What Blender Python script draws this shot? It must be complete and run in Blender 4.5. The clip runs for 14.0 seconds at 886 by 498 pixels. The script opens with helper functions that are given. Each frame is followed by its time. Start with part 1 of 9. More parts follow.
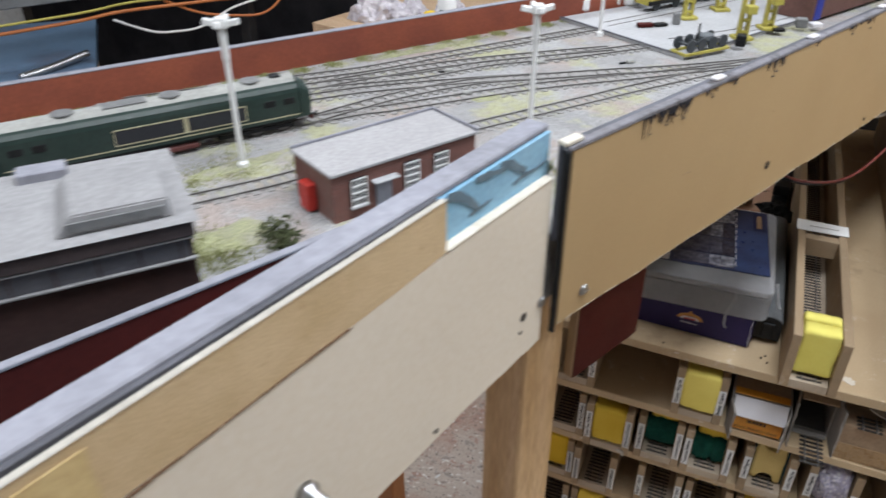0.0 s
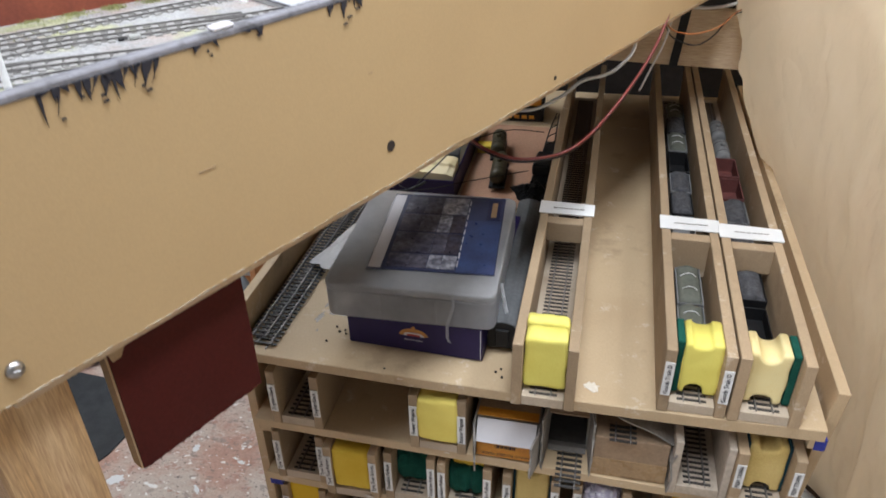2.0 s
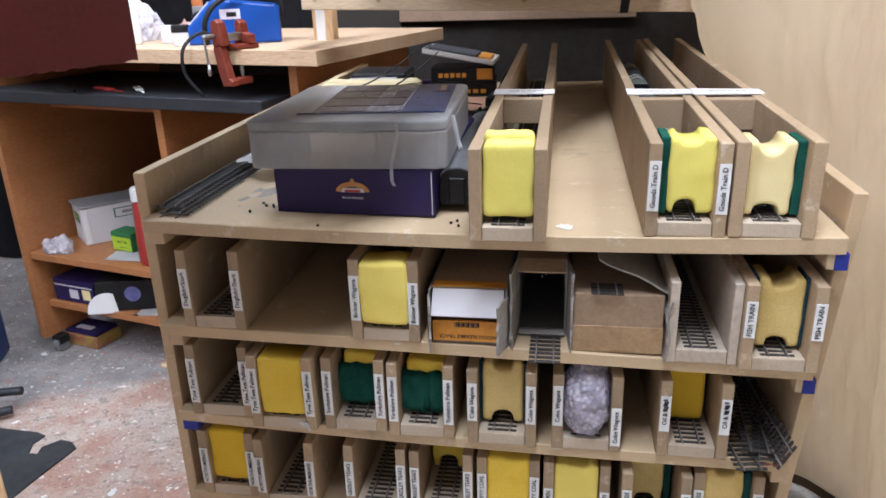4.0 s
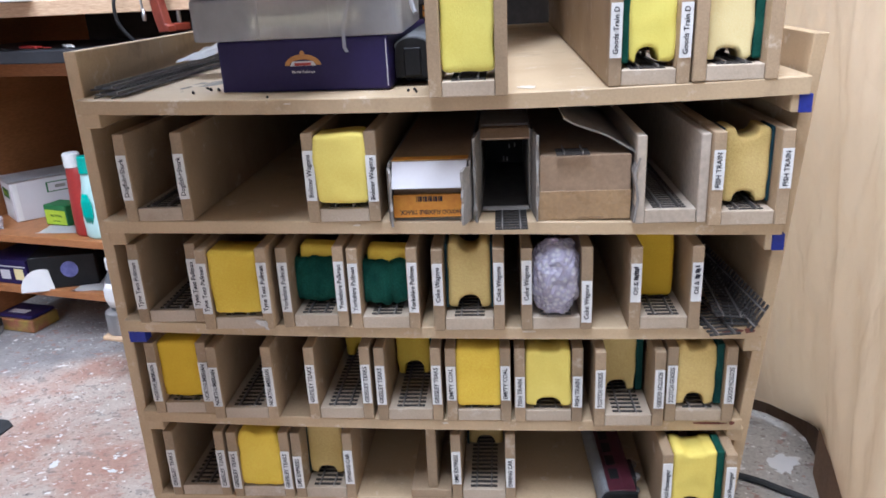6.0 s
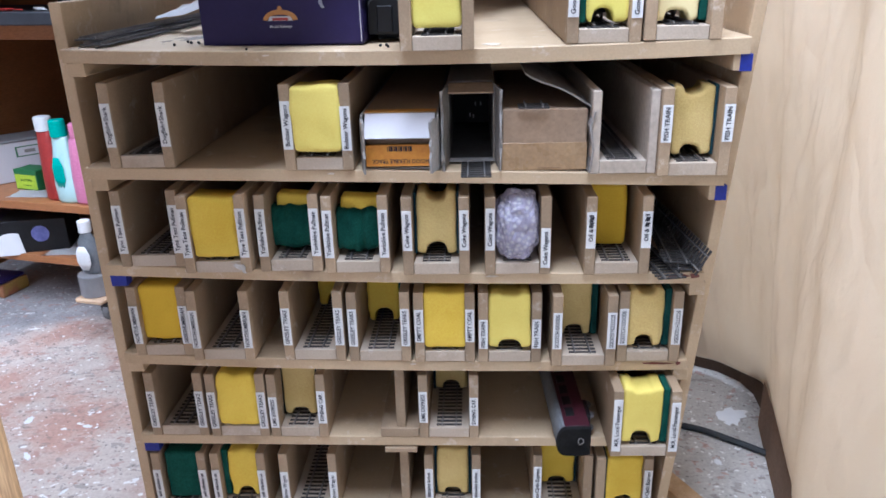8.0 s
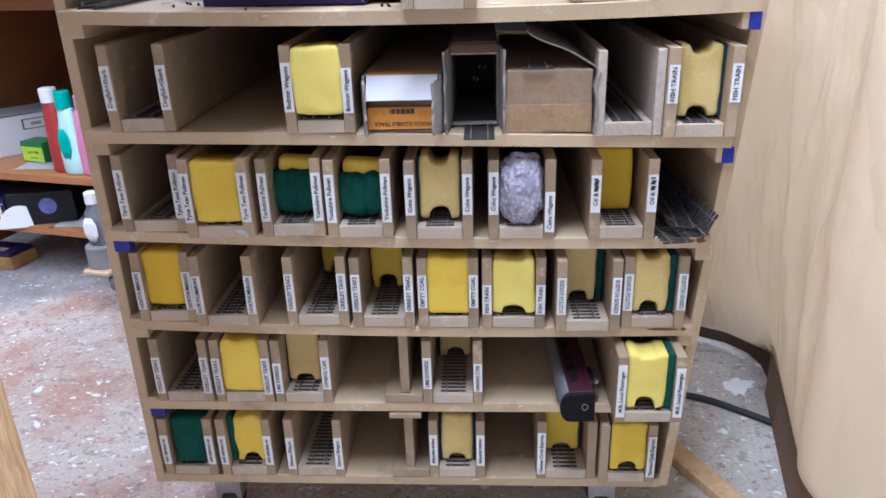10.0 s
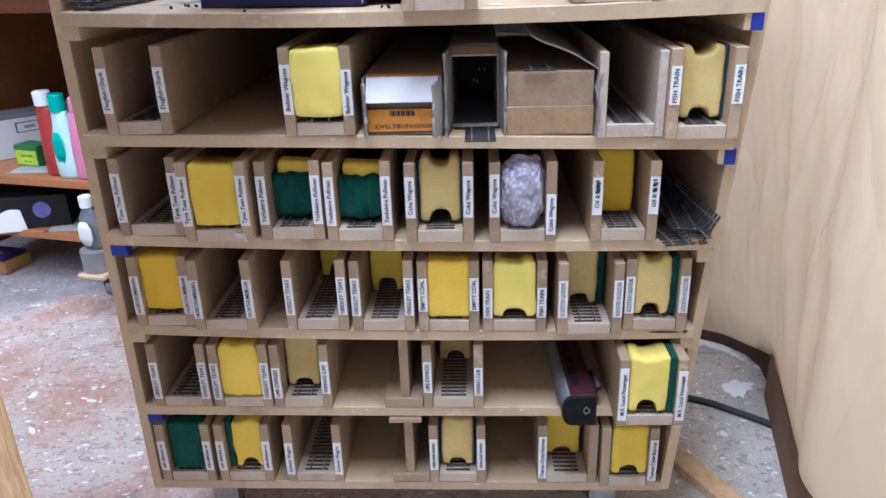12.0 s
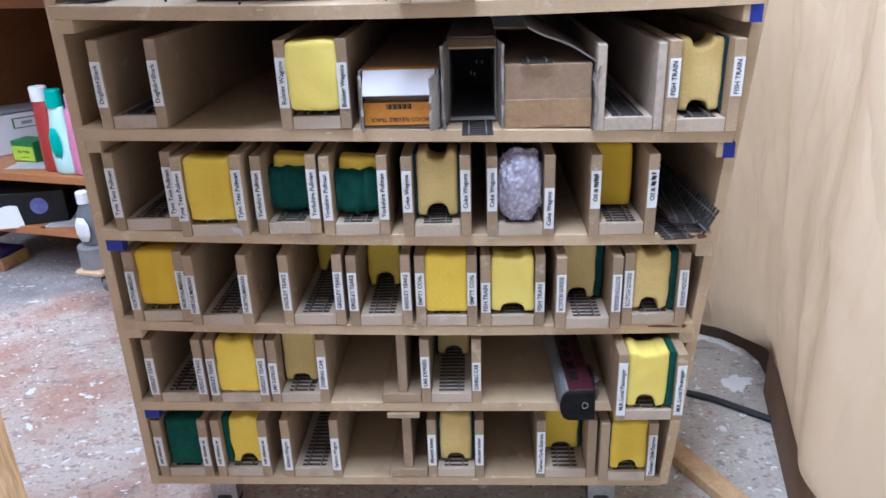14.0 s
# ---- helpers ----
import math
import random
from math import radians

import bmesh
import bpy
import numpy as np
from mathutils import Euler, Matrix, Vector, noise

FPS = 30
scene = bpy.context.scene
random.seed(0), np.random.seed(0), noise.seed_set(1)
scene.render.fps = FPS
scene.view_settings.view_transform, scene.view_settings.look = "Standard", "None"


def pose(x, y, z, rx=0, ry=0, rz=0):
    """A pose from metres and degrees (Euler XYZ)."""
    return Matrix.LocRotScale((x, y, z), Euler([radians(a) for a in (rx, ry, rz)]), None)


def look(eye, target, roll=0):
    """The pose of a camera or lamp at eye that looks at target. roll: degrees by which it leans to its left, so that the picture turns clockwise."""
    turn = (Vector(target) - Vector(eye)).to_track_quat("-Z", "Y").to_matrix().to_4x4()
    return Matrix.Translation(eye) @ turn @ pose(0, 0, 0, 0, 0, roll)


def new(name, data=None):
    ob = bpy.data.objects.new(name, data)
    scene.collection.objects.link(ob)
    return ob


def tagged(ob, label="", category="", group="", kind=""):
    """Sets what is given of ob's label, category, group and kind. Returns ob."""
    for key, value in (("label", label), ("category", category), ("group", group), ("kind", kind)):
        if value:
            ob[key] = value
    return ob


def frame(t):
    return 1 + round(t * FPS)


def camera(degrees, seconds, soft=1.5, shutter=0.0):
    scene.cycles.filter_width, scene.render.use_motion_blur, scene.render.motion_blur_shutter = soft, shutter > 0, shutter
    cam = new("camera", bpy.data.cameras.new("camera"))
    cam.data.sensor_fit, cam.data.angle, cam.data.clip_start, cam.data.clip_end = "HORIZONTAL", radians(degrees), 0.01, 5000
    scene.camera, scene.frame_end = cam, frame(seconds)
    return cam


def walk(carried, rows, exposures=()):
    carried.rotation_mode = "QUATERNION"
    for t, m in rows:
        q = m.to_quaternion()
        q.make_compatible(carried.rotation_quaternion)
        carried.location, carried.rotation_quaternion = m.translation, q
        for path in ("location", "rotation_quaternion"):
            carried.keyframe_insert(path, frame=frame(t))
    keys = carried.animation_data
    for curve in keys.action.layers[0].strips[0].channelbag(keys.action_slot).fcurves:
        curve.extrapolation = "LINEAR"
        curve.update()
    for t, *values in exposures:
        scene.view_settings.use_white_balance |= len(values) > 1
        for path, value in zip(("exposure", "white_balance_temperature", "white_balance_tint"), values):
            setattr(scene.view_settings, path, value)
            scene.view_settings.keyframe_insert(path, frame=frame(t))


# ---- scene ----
cam = camera(62.1, 14.0, soft=1.65, shutter=0.35)
PATH = [
    (0, (0.223, -0.801, 1.458), (-0.445, 0.68, 0.292), -2.1),
    (0.2, (0.255, -0.759, 1.453), (-0.38, 0.738, 0.289), -2.6),
    (0.5, (0.297, -0.714, 1.445), (-0.254, 0.818, 0.282), -3.5),
    (0.7, (0.321, -0.69, 1.436), (-0.172, 0.866, 0.279), -3.7),
    (1, (0.349, -0.655, 1.425), (-0.062, 0.921, 0.265), -2.9),
    (1.2, (0.367, -0.638, 1.421), (0.001, 0.948, 0.259), -2.3),
    (1.5, (0.38, -0.601, 1.398), (0.035, 0.987, 0.232), -2.1),
    (2, (0.406, -0.564, 1.354), (0.022, 1.005, 0.176), -2.5),
    (2.2, (0.411, -0.567, 1.325), (0.038, 1.012, 0.155), -2.8),
    (2.5, (0.418, -0.564, 1.279), (0.068, 1.023, 0.113), -2.5),
    (2.7, (0.416, -0.557, 1.24), (0.073, 1.038, 0.084), -2.6),
    (4.8, (0.42, -0.647, 0.921), (0.133, 1.211, 0.239), -2.5),
    (5, (0.414, -0.642, 0.907), (0.136, 1.208, 0.201), -2.5),
    (5.5, (0.402, -0.641, 0.889), (0.172, 1.194, 0.127), -2.9),
    (6, (0.402, -0.647, 0.877), (0.236, 1.179, 0.078), -3.2),
    (6.5, (0.406, -0.663, 0.871), (0.271, 1.16, 0.058), -2.7),
    (7, (0.405, -0.679, 0.865), (0.298, 1.147, 0.057), -2.5),
    (7.5, (0.404, -0.698, 0.866), (0.315, 1.125, 0.049), -2.1),
    (8, (0.406, -0.705, 0.864), (0.322, 1.106, 0.018), -1.7),
    (8.5, (0.413, -0.709, 0.86), (0.317, 1.088, -0.014), -1.9),
    (8.7, (0.415, -0.711, 0.858), (0.304, 1.077, -0.033), -2.1),
    (11, (0.407, -0.701, 0.847), (0.302, 1.082, -0.054), -2.2),
    (11.5, (0.405, -0.702, 0.847), (0.313, 1.086, -0.045), -2.2),
    (12, (0.405, -0.7, 0.847), (0.311, 1.086, -0.047), -2.1),
    (12.5, (0.405, -0.694, 0.848), (0.307, 1.086, -0.059), -2.2),
    (13, (0.401, -0.696, 0.846), (0.312, 1.086, -0.059), -2.0),
    (13.5, (0.405, -0.696, 0.844), (0.314, 1.085, -0.061), -2.1),
    (14, (0.407, -0.697, 0.843), (0.314, 1.085, -0.06), -2.2),
]
LEVEL = Matrix.Translation((0, 0, 0.69)) @ pose(0, 0, 0, 4.2, 0, 0) @ Matrix.Translation((0, 0, -0.74))
EXPOSURE = [(0.0, -1.03, 5850, 9), (1.0, -0.83, 5850, 8), (2.5, -0.49, 5750, 10), (5.0, 0.0, 5350, 13), (6.0, 0.10, 5250, 13), (8.0, 0.17, 4950, 13), (11.0, 0.19, 4950, 13), (14.0, 0.19, 4950, 13)]
walk(cam, [(t, LEVEL @ look(eye, target, roll)) for t, eye, target, roll in PATH], EXPOSURE)

# ---------------------------------------------------------------- light
world = bpy.data.worlds.new("room_air")
world.use_nodes = True
scene.world = world
world.node_tree.nodes["Background"].inputs["Color"].default_value = (0.9, 0.95, 1.0, 1)
world.node_tree.nodes["Background"].inputs["Strength"].default_value = 0.04


def tube_light(name, at, target, sx, sy, watts, colour):
    lamp = bpy.data.lights.new(name, "AREA")
    lamp.shape, lamp.size, lamp.size_y, lamp.energy, lamp.color = "RECTANGLE", sx, sy, watts, colour
    ob = new(name, lamp)
    ob.matrix_world = look(at, target)
    return ob


tube_light("ceiling_tube_light", (0.40, -0.46, 2.30), (0.35, -0.438, 0), 1.2, 0.25, 46, (1.0, 0.985, 0.96))
# Assumed lamp above the bench, unseen; brightens bench, trays and rack top.
tube_light("bench_strip_light", (-0.30, 0.80, 1.78), (-0.27, 0.79, 0), 0.9, 0.10, 16, (1.0, 0.985, 0.96))
tube_light("ceiling_tube_light", (-1.5, -0.10, 2.33), (-1.45, -0.12, 0), 1.2, 0.25, 21, (1.0, 0.985, 0.96))
tube_light("ceiling_tube_light", (-1.0, -1.7, 2.33), (-1.05, -1.678, 0), 1.2, 0.25, 44, (1.0, 0.985, 0.96))
# Added behind the dust sheet, where no lamp is known, to glow through it.
tube_light("ceiling_tube_light", (1.45, 0.35, 2.33), (1.40, 0.372, 0), 1.2, 0.25, 48, (1.0, 0.985, 0.96))

# ---------------------------------------------------------------- materials


def nodes_of(name):
    m = bpy.data.materials.new(name)
    m.use_nodes = True
    return m, m.node_tree.nodes, m.node_tree.links, m.node_tree.nodes["Principled BSDF"]


def noise_tex(ns, ln, vec, scale, detail=3.0, rough=0.55):
    n = ns.new("ShaderNodeTexNoise")
    n.inputs["Scale"].default_value, n.inputs["Detail"].default_value, n.inputs["Roughness"].default_value = scale, detail, rough
    ln.new(vec, n.inputs["Vector"])
    return n.outputs["Fac"]


def ramp(ns, ln, fac, a, b, ca=(0, 0, 0, 1), cb=(1, 1, 1, 1)):
    r = ns.new("ShaderNodeValToRGB")
    r.color_ramp.elements[0].position, r.color_ramp.elements[1].position = a, b
    r.color_ramp.elements[0].color, r.color_ramp.elements[1].color = ca, cb
    ln.new(fac, r.inputs["Fac"])
    return r.outputs["Color"]


def blend(ns, ln, fac, a, b, kind="MIX"):
    m = ns.new("ShaderNodeMix")
    m.data_type, m.blend_type = "RGBA", kind
    if isinstance(fac, float):
        m.inputs["Factor"].default_value = fac
    else:
        ln.new(fac, m.inputs["Factor"])
    for sock, v in ((m.inputs[6], a), (m.inputs[7], b)):
        if isinstance(v, tuple):
            sock.default_value = (*v[:3], 1)
        else:
            ln.new(v, sock)
    return m.outputs[2]


def coords(ns, ln, stretch=(1, 1, 1)):
    tc = ns.new("ShaderNodeTexCoord")
    mp = ns.new("ShaderNodeMapping")
    mp.inputs["Scale"].default_value = stretch
    ln.new(tc.outputs["Object"], mp.inputs["Vector"])
    info = ns.new("ShaderNodeObjectInfo")
    add = ns.new("ShaderNodeVectorMath")
    add.operation = "MULTIPLY_ADD"
    add.inputs[1].default_value = (7.3, 3.1, 5.7)
    ln.new(info.outputs["Random"], add.inputs[0])
    ln.new(mp.outputs["Vector"], add.inputs[2])
    return add.outputs[0], info.outputs["Random"]


def surface(name, col, col2=None, big=7.0, fine=260.0, rough=0.6, bump=0.12, metal=0.0, grain=0.12, stretch=(1, 1, 1), spec=0.4,
            vary=0.0, dirt=None, dirt_at=(0.6, 0.75), dirt_scale=14.0, dist=0.0006, alpha=None, transmission=0.0, scuff=None):
    """A worn, lightly mottled surface: two colours over large noise, fine grain, optional stains."""
    m, ns, ln, b = nodes_of(name)
    vec, rnd = coords(ns, ln, stretch)
    col2 = col2 or tuple(c * 0.82 for c in col)
    c = blend(ns, ln, ramp(ns, ln, noise_tex(ns, ln, vec, big, 4), 0.35, 0.68), col, col2)
    f = noise_tex(ns, ln, vec, fine, 2)
    c = blend(ns, ln, grain, c, ramp(ns, ln, f, 0.3, 0.7), "OVERLAY")
    if dirt:
        d = ramp(ns, ln, noise_tex(ns, ln, vec, dirt_scale, 5, 0.65), *dirt_at)
        c = blend(ns, ln, d, c, dirt)
    if scuff:
        d = ramp(ns, ln, noise_tex(ns, ln, vec, 34.0, 7, 0.72), 0.59, 0.68)
        c = blend(ns, ln, blend(ns, ln, 0.65, (0, 0, 0), d), c, scuff)
    if vary:
        hs = ns.new("ShaderNodeHueSaturation")
        mr = ns.new("ShaderNodeMapRange")
        mr.inputs["To Min"].default_value, mr.inputs["To Max"].default_value = 1 - vary, 1 + vary
        ln.new(rnd, mr.inputs["Value"])
        ln.new(mr.outputs["Result"], hs.inputs["Value"])
        ln.new(c, hs.inputs["Color"])
        c = hs.outputs["Color"]
    ln.new(c, b.inputs["Base Color"])
    ln.new(ramp(ns, ln, noise_tex(ns, ln, vec, big * 3, 3), 0.2, 0.8, (rough * 0.85,) * 3 + (1,), (min(1, rough * 1.15),) * 3 + (1,)), b.inputs["Roughness"])
    b.inputs["Metallic"].default_value = metal
    b.inputs["Specular IOR Level"].default_value = spec
    b.inputs["Transmission Weight"].default_value = transmission
    if alpha:
        b.inputs["Alpha"].default_value = alpha
    if bump:
        bp = ns.new("ShaderNodeBump")
        bp.inputs["Strength"].default_value, bp.inputs["Distance"].default_value = bump, dist
        ln.new(f, bp.inputs["Height"])
        ln.new(bp.outputs["Normal"], b.inputs["Normal"])
    return m


MDF = surface("raw_mdf", (0.555, 0.425, 0.265), (0.48, 0.355, 0.215), big=5, fine=500, rough=0.62, grain=0.05, vary=0.07, dirt=(0.30, 0.22, 0.14), dirt_at=(0.56, 0.80), scuff=(0.70, 0.62, 0.50))
MDF_BASE = surface("pale_scuffed_mdf", (0.53, 0.445, 0.345), (0.43, 0.35, 0.26), big=9, fine=500, rough=0.7, grain=0.06, dirt=(0.30, 0.22, 0.15), dirt_at=(0.55, 0.8), scuff=(0.66, 0.60, 0.52))
MDF_EDGE = surface("cut_mdf_edge", (0.42, 0.30, 0.18), (0.34, 0.24, 0.14), big=9, fine=700, rough=0.75, vary=0.06)
MDF_CASS = surface("cassette_mdf", (0.40, 0.295, 0.185), (0.325, 0.238, 0.148), big=6, fine=600, rough=0.66, grain=0.10, vary=0.15, dirt=(0.25, 0.18, 0.115), dirt_at=(0.54, 0.82), scuff=(0.60, 0.52, 0.42))
FASCIA = surface("fascia_hardboard", (0.45, 0.32, 0.165), (0.41, 0.285, 0.145), big=3, fine=700, rough=0.55, grain=0.03, dirt=(0.36, 0.25, 0.13), dirt_at=(0.62, 0.9), dirt_scale=8)
CREAM = surface("cream_board", (0.71, 0.64, 0.54), (0.65, 0.58, 0.48), big=4, fine=200, rough=0.6, grain=0.06, dirt=(0.48, 0.42, 0.32), dirt_at=(0.62, 0.9))
PLY = surface("plywood_trim", (0.58, 0.44, 0.27), (0.50, 0.37, 0.21), big=5, fine=120, rough=0.6, stretch=(6, 1, 6), dirt=(0.38, 0.25, 0.13), dirt_at=(0.62, 0.85))
PINE = surface("pine", (0.60, 0.42, 0.24), (0.48, 0.30, 0.14), big=5, fine=90, rough=0.6, stretch=(9, 9, 0.6), grain=0.25)
PINE_X = surface("pine_plank", (0.66, 0.52, 0.36), (0.55, 0.40, 0.25), big=5, fine=90, rough=0.6, stretch=(0.6, 9, 9), grain=0.25)
LAVENDER = surface("lavender_grey_paint", (0.285, 0.285, 0.325), (0.23, 0.23, 0.265), big=12, fine=160, rough=0.7, dirt=(0.12, 0.115, 0.12), dirt_at=(0.58, 0.80))
DARKEDGE = surface("dark_grey_paint_and_shade", (0.12, 0.12, 0.14), (0.07, 0.07, 0.08), big=16, rough=0.7)
SKYBLUE = surface("sky_blue_paint", (0.22, 0.41, 0.57), (0.28, 0.465, 0.61), big=18, rough=0.6)
MAROON = surface("maroon_paint", (0.074, 0.012, 0.010), (0.054, 0.009, 0.008), big=8, fine=300, rough=0.6, spec=0.15)
TERRACOTTA = surface("terracotta_paint", (0.25, 0.068, 0.035), (0.16, 0.042, 0.026), big=11, fine=300, rough=0.6)
PAPER = surface("white_paper", (0.78, 0.78, 0.77), (0.72, 0.72, 0.72), big=20, rough=0.8, grain=0.03, bump=0.03)
INK = surface("black_ink", (0.02, 0.02, 0.03), rough=0.6, bump=0.0)
INK_GREY = surface("faded_ink", (0.15, 0.145, 0.15), rough=0.7, bump=0.0)
SLEEPER = surface("black_sleeper_plastic", (0.036, 0.033, 0.031), (0.058, 0.053, 0.050), big=60, fine=400, rough=0.6)
RAIL = surface("nickel_rail", (0.34, 0.32, 0.30), (0.19, 0.175, 0.165), big=40, rough=0.4, metal=0.5)
SP_YEL = surface("yellow_sponge", (0.81, 0.595, 0.085), (0.73, 0.505, 0.055), big=16, fine=800, rough=0.95, grain=0.15, bump=0.25, dist=0.0009, spec=0.1, vary=0.05)
SP_DEEP = surface("deep_yellow_sponge", (0.76, 0.51, 0.04), (0.68, 0.44, 0.03), big=16, fine=800, rough=0.95, grain=0.09, bump=0.25, dist=0.0009, spec=0.1, vary=0.05)
SP_LEMON = surface("lemon_sponge", (0.83, 0.755, 0.19), (0.77, 0.68, 0.15), big=16, fine=800, rough=0.95, grain=0.09, bump=0.25, dist=0.0009, spec=0.1)
SP_PALE = surface("pale_sponge", (0.69, 0.53, 0.215), (0.59, 0.435, 0.15), big=14, fine=800, rough=0.95, grain=0.14, bump=0.25, dist=0.0009, spec=0.1, vary=0.05)
SP_CREAM = surface("cream_sponge", (0.86, 0.76, 0.42), (0.80, 0.66, 0.32), big=12, fine=800, rough=0.95, grain=0.09, bump=0.25, dist=0.0009, spec=0.1)
SP_SOFT = surface("soft_lemon_sponge", (0.82, 0.69, 0.17), (0.76, 0.61, 0.13), big=14, fine=800, rough=0.95, grain=0.09, bump=0.25, dist=0.0009, spec=0.1)
SCOUR = surface("green_scourer", (0.018, 0.092, 0.066), (0.010, 0.056, 0.042), big=40, fine=520, rough=0.95, grain=0.2, bump=0.6, dist=0.0012, spec=0.1)
# Darker copy of the green scourer, with the shade on two side pads put in.
SCOUR_SHADED = surface("shaded_scourer", (0.017, 0.066, 0.056), (0.010, 0.042, 0.038), big=40, fine=520, rough=0.95, grain=0.2, bump=0.6, dist=0.0012, spec=0.1)
SCOUR_DARK = surface("dark_scourer", (0.02, 0.05, 0.06), (0.012, 0.03, 0.04), big=40, fine=520, rough=0.95, grain=0.2, bump=0.6, dist=0.0012, spec=0.1)
BLUE = surface("blue_paint", (0.02, 0.035, 0.30), (0.015, 0.025, 0.22), big=20, rough=0.5)
NAVY = surface("navy_card", (0.026, 0.017, 0.085), (0.019, 0.013, 0.062), big=8, fine=300, rough=0.5, spec=0.25, grain=0.05, bump=0.03)
CARD = surface("brown_cardboard", (0.37, 0.265, 0.175), (0.32, 0.225, 0.145), big=7, fine=240, rough=0.85, dirt=(0.24, 0.15, 0.09), dirt_at=(0.6, 0.85))
CARD_TAPE = surface("brown_parcel_tape", (0.29, 0.185, 0.105), (0.25, 0.155, 0.085), big=10, rough=0.3)
CARD_GREY = surface("grey_cardboard", (0.30, 0.28, 0.26), (0.24, 0.22, 0.20), big=12, rough=0.85)
CARD_WHITE = surface("white_card", (0.66, 0.64, 0.66), (0.6, 0.58, 0.6), big=8, rough=0.55, grain=0.02, bump=0.02)
ORANGE = surface("orange_print", (0.74, 0.33, 0.035), (0.66, 0.27, 0.03), big=12, rough=0.5)
BLACK = surface("black_plastic", (0.009, 0.009, 0.010), (0.016, 0.016, 0.017), big=20, rough=0.5, spec=0.25)
GREYWOOD = surface("whitewashed_ply", (0.52, 0.45, 0.37), (0.45, 0.38, 0.30), big=7, fine=160, rough=0.75, dirt=(0.34, 0.28, 0.22), dirt_at=(0.6, 0.85))
DESKWOOD = surface("chipboard_veneer", (0.40, 0.175, 0.065), (0.34, 0.14, 0.05), big=3, fine=70, rough=0.45, stretch=(1, 1, 5), grain=0.15)
DESKTOP = surface("bench_top_pine", (0.64, 0.46, 0.30), (0.56, 0.38, 0.23), big=4, fine=90, rough=0.6, stretch=(0.7, 6, 6), grain=0.2)
DARKTRAY = surface("dark_grey_tray", (0.030, 0.032, 0.038), (0.020, 0.021, 0.025), big=9, rough=0.5)
SHEET = surface("dust_sheet", (0.91, 0.80, 0.63), (0.87, 0.745, 0.57), big=2.2, fine=900, rough=0.85, grain=0.05, bump=0.05, stretch=(1.3, 1.3, 0.7), dirt=(0.78, 0.63, 0.48), dirt_at=(0.50, 0.90), dirt_scale=3.2)
wt_ = SHEET.node_tree
tc_ = wt_.nodes.new("ShaderNodeTexCoord")
mp_ = wt_.nodes.new("ShaderNodeMapping")
mp_.inputs["Scale"].default_value = (1.4, 1.4, 0.75)
mp_.inputs["Rotation"].default_value = (0.25, 0.2, 0)
wt_.links.new(tc_.outputs["Object"], mp_.inputs["Vector"])
wr_ = wt_.nodes.new("ShaderNodeBump")
wr_.inputs["Strength"].default_value, wr_.inputs["Distance"].default_value = 0.75, 0.006
cr_ = wt_.nodes.new("ShaderNodeMath")
cr_.operation = "ABSOLUTE"
cs_ = wt_.nodes.new("ShaderNodeMath")
cs_.operation = "SUBTRACT"
cs_.inputs[1].default_value = 0.5
wt_.links.new(noise_tex(wt_.nodes, wt_.links, mp_.outputs["Vector"], 6.5, 2.0, 0.5), cs_.inputs[0])
wt_.links.new(cs_.outputs[0], cr_.inputs[0])
wt_.links.new(blend(wt_.nodes, wt_.links, 0.68, ramp(wt_.nodes, wt_.links, cr_.outputs[0], 0.0, 0.10), noise_tex(wt_.nodes, wt_.links, mp_.outputs["Vector"], 15.0, 5, 0.55)), wr_.inputs["Height"])
wt_.links.new(wr_.outputs["Normal"], wt_.nodes["Principled BSDF"].inputs["Normal"])
# thin cotton lets some light through
tl_ = SHEET.node_tree.nodes.new("ShaderNodeBsdfTranslucent")
tl_.inputs["Color"].default_value = (0.90, 0.77, 0.57, 1)
mx_ = SHEET.node_tree.nodes.new("ShaderNodeMixShader")
mx_.inputs[0].default_value = 0.36
SHEET.node_tree.links.new(SHEET.node_tree.nodes["Principled BSDF"].outputs[0], mx_.inputs[1])
wt_.links.new(wr_.outputs["Normal"], tl_.inputs["Normal"])
SHEET.node_tree.links.new(tl_.outputs[0], mx_.inputs[2])
SHEET.node_tree.links.new(mx_.outputs[0], SHEET.node_tree.nodes["Material Output"].inputs["Surface"])
WALLMAT = surface("painted_block_wall", (0.60, 0.59, 0.57), (0.52, 0.51, 0.49), big=3, fine=60, rough=0.9)
# Near-black puts the shade of the far wall and bench interior into colour.
SHADE_BLACK = surface("shade_near_black", (0.040, 0.034, 0.030), (0.026, 0.022, 0.020), big=3, fine=60, rough=0.9, spec=0.08)
CEIL = surface("white_ceiling", (0.82, 0.82, 0.81), (0.78, 0.78, 0.77), big=2, rough=0.9)
STEEL = surface("steel", (0.45, 0.45, 0.46), (0.36, 0.36, 0.37), big=50, rough=0.32, metal=1.0)
HOLE = surface("drilled_hole_shadow", (0.03, 0.02, 0.015), rough=0.9)
RUBBER = surface("black_rubber", (0.03, 0.032, 0.035), (0.045, 0.048, 0.05), big=20, rough=0.7)


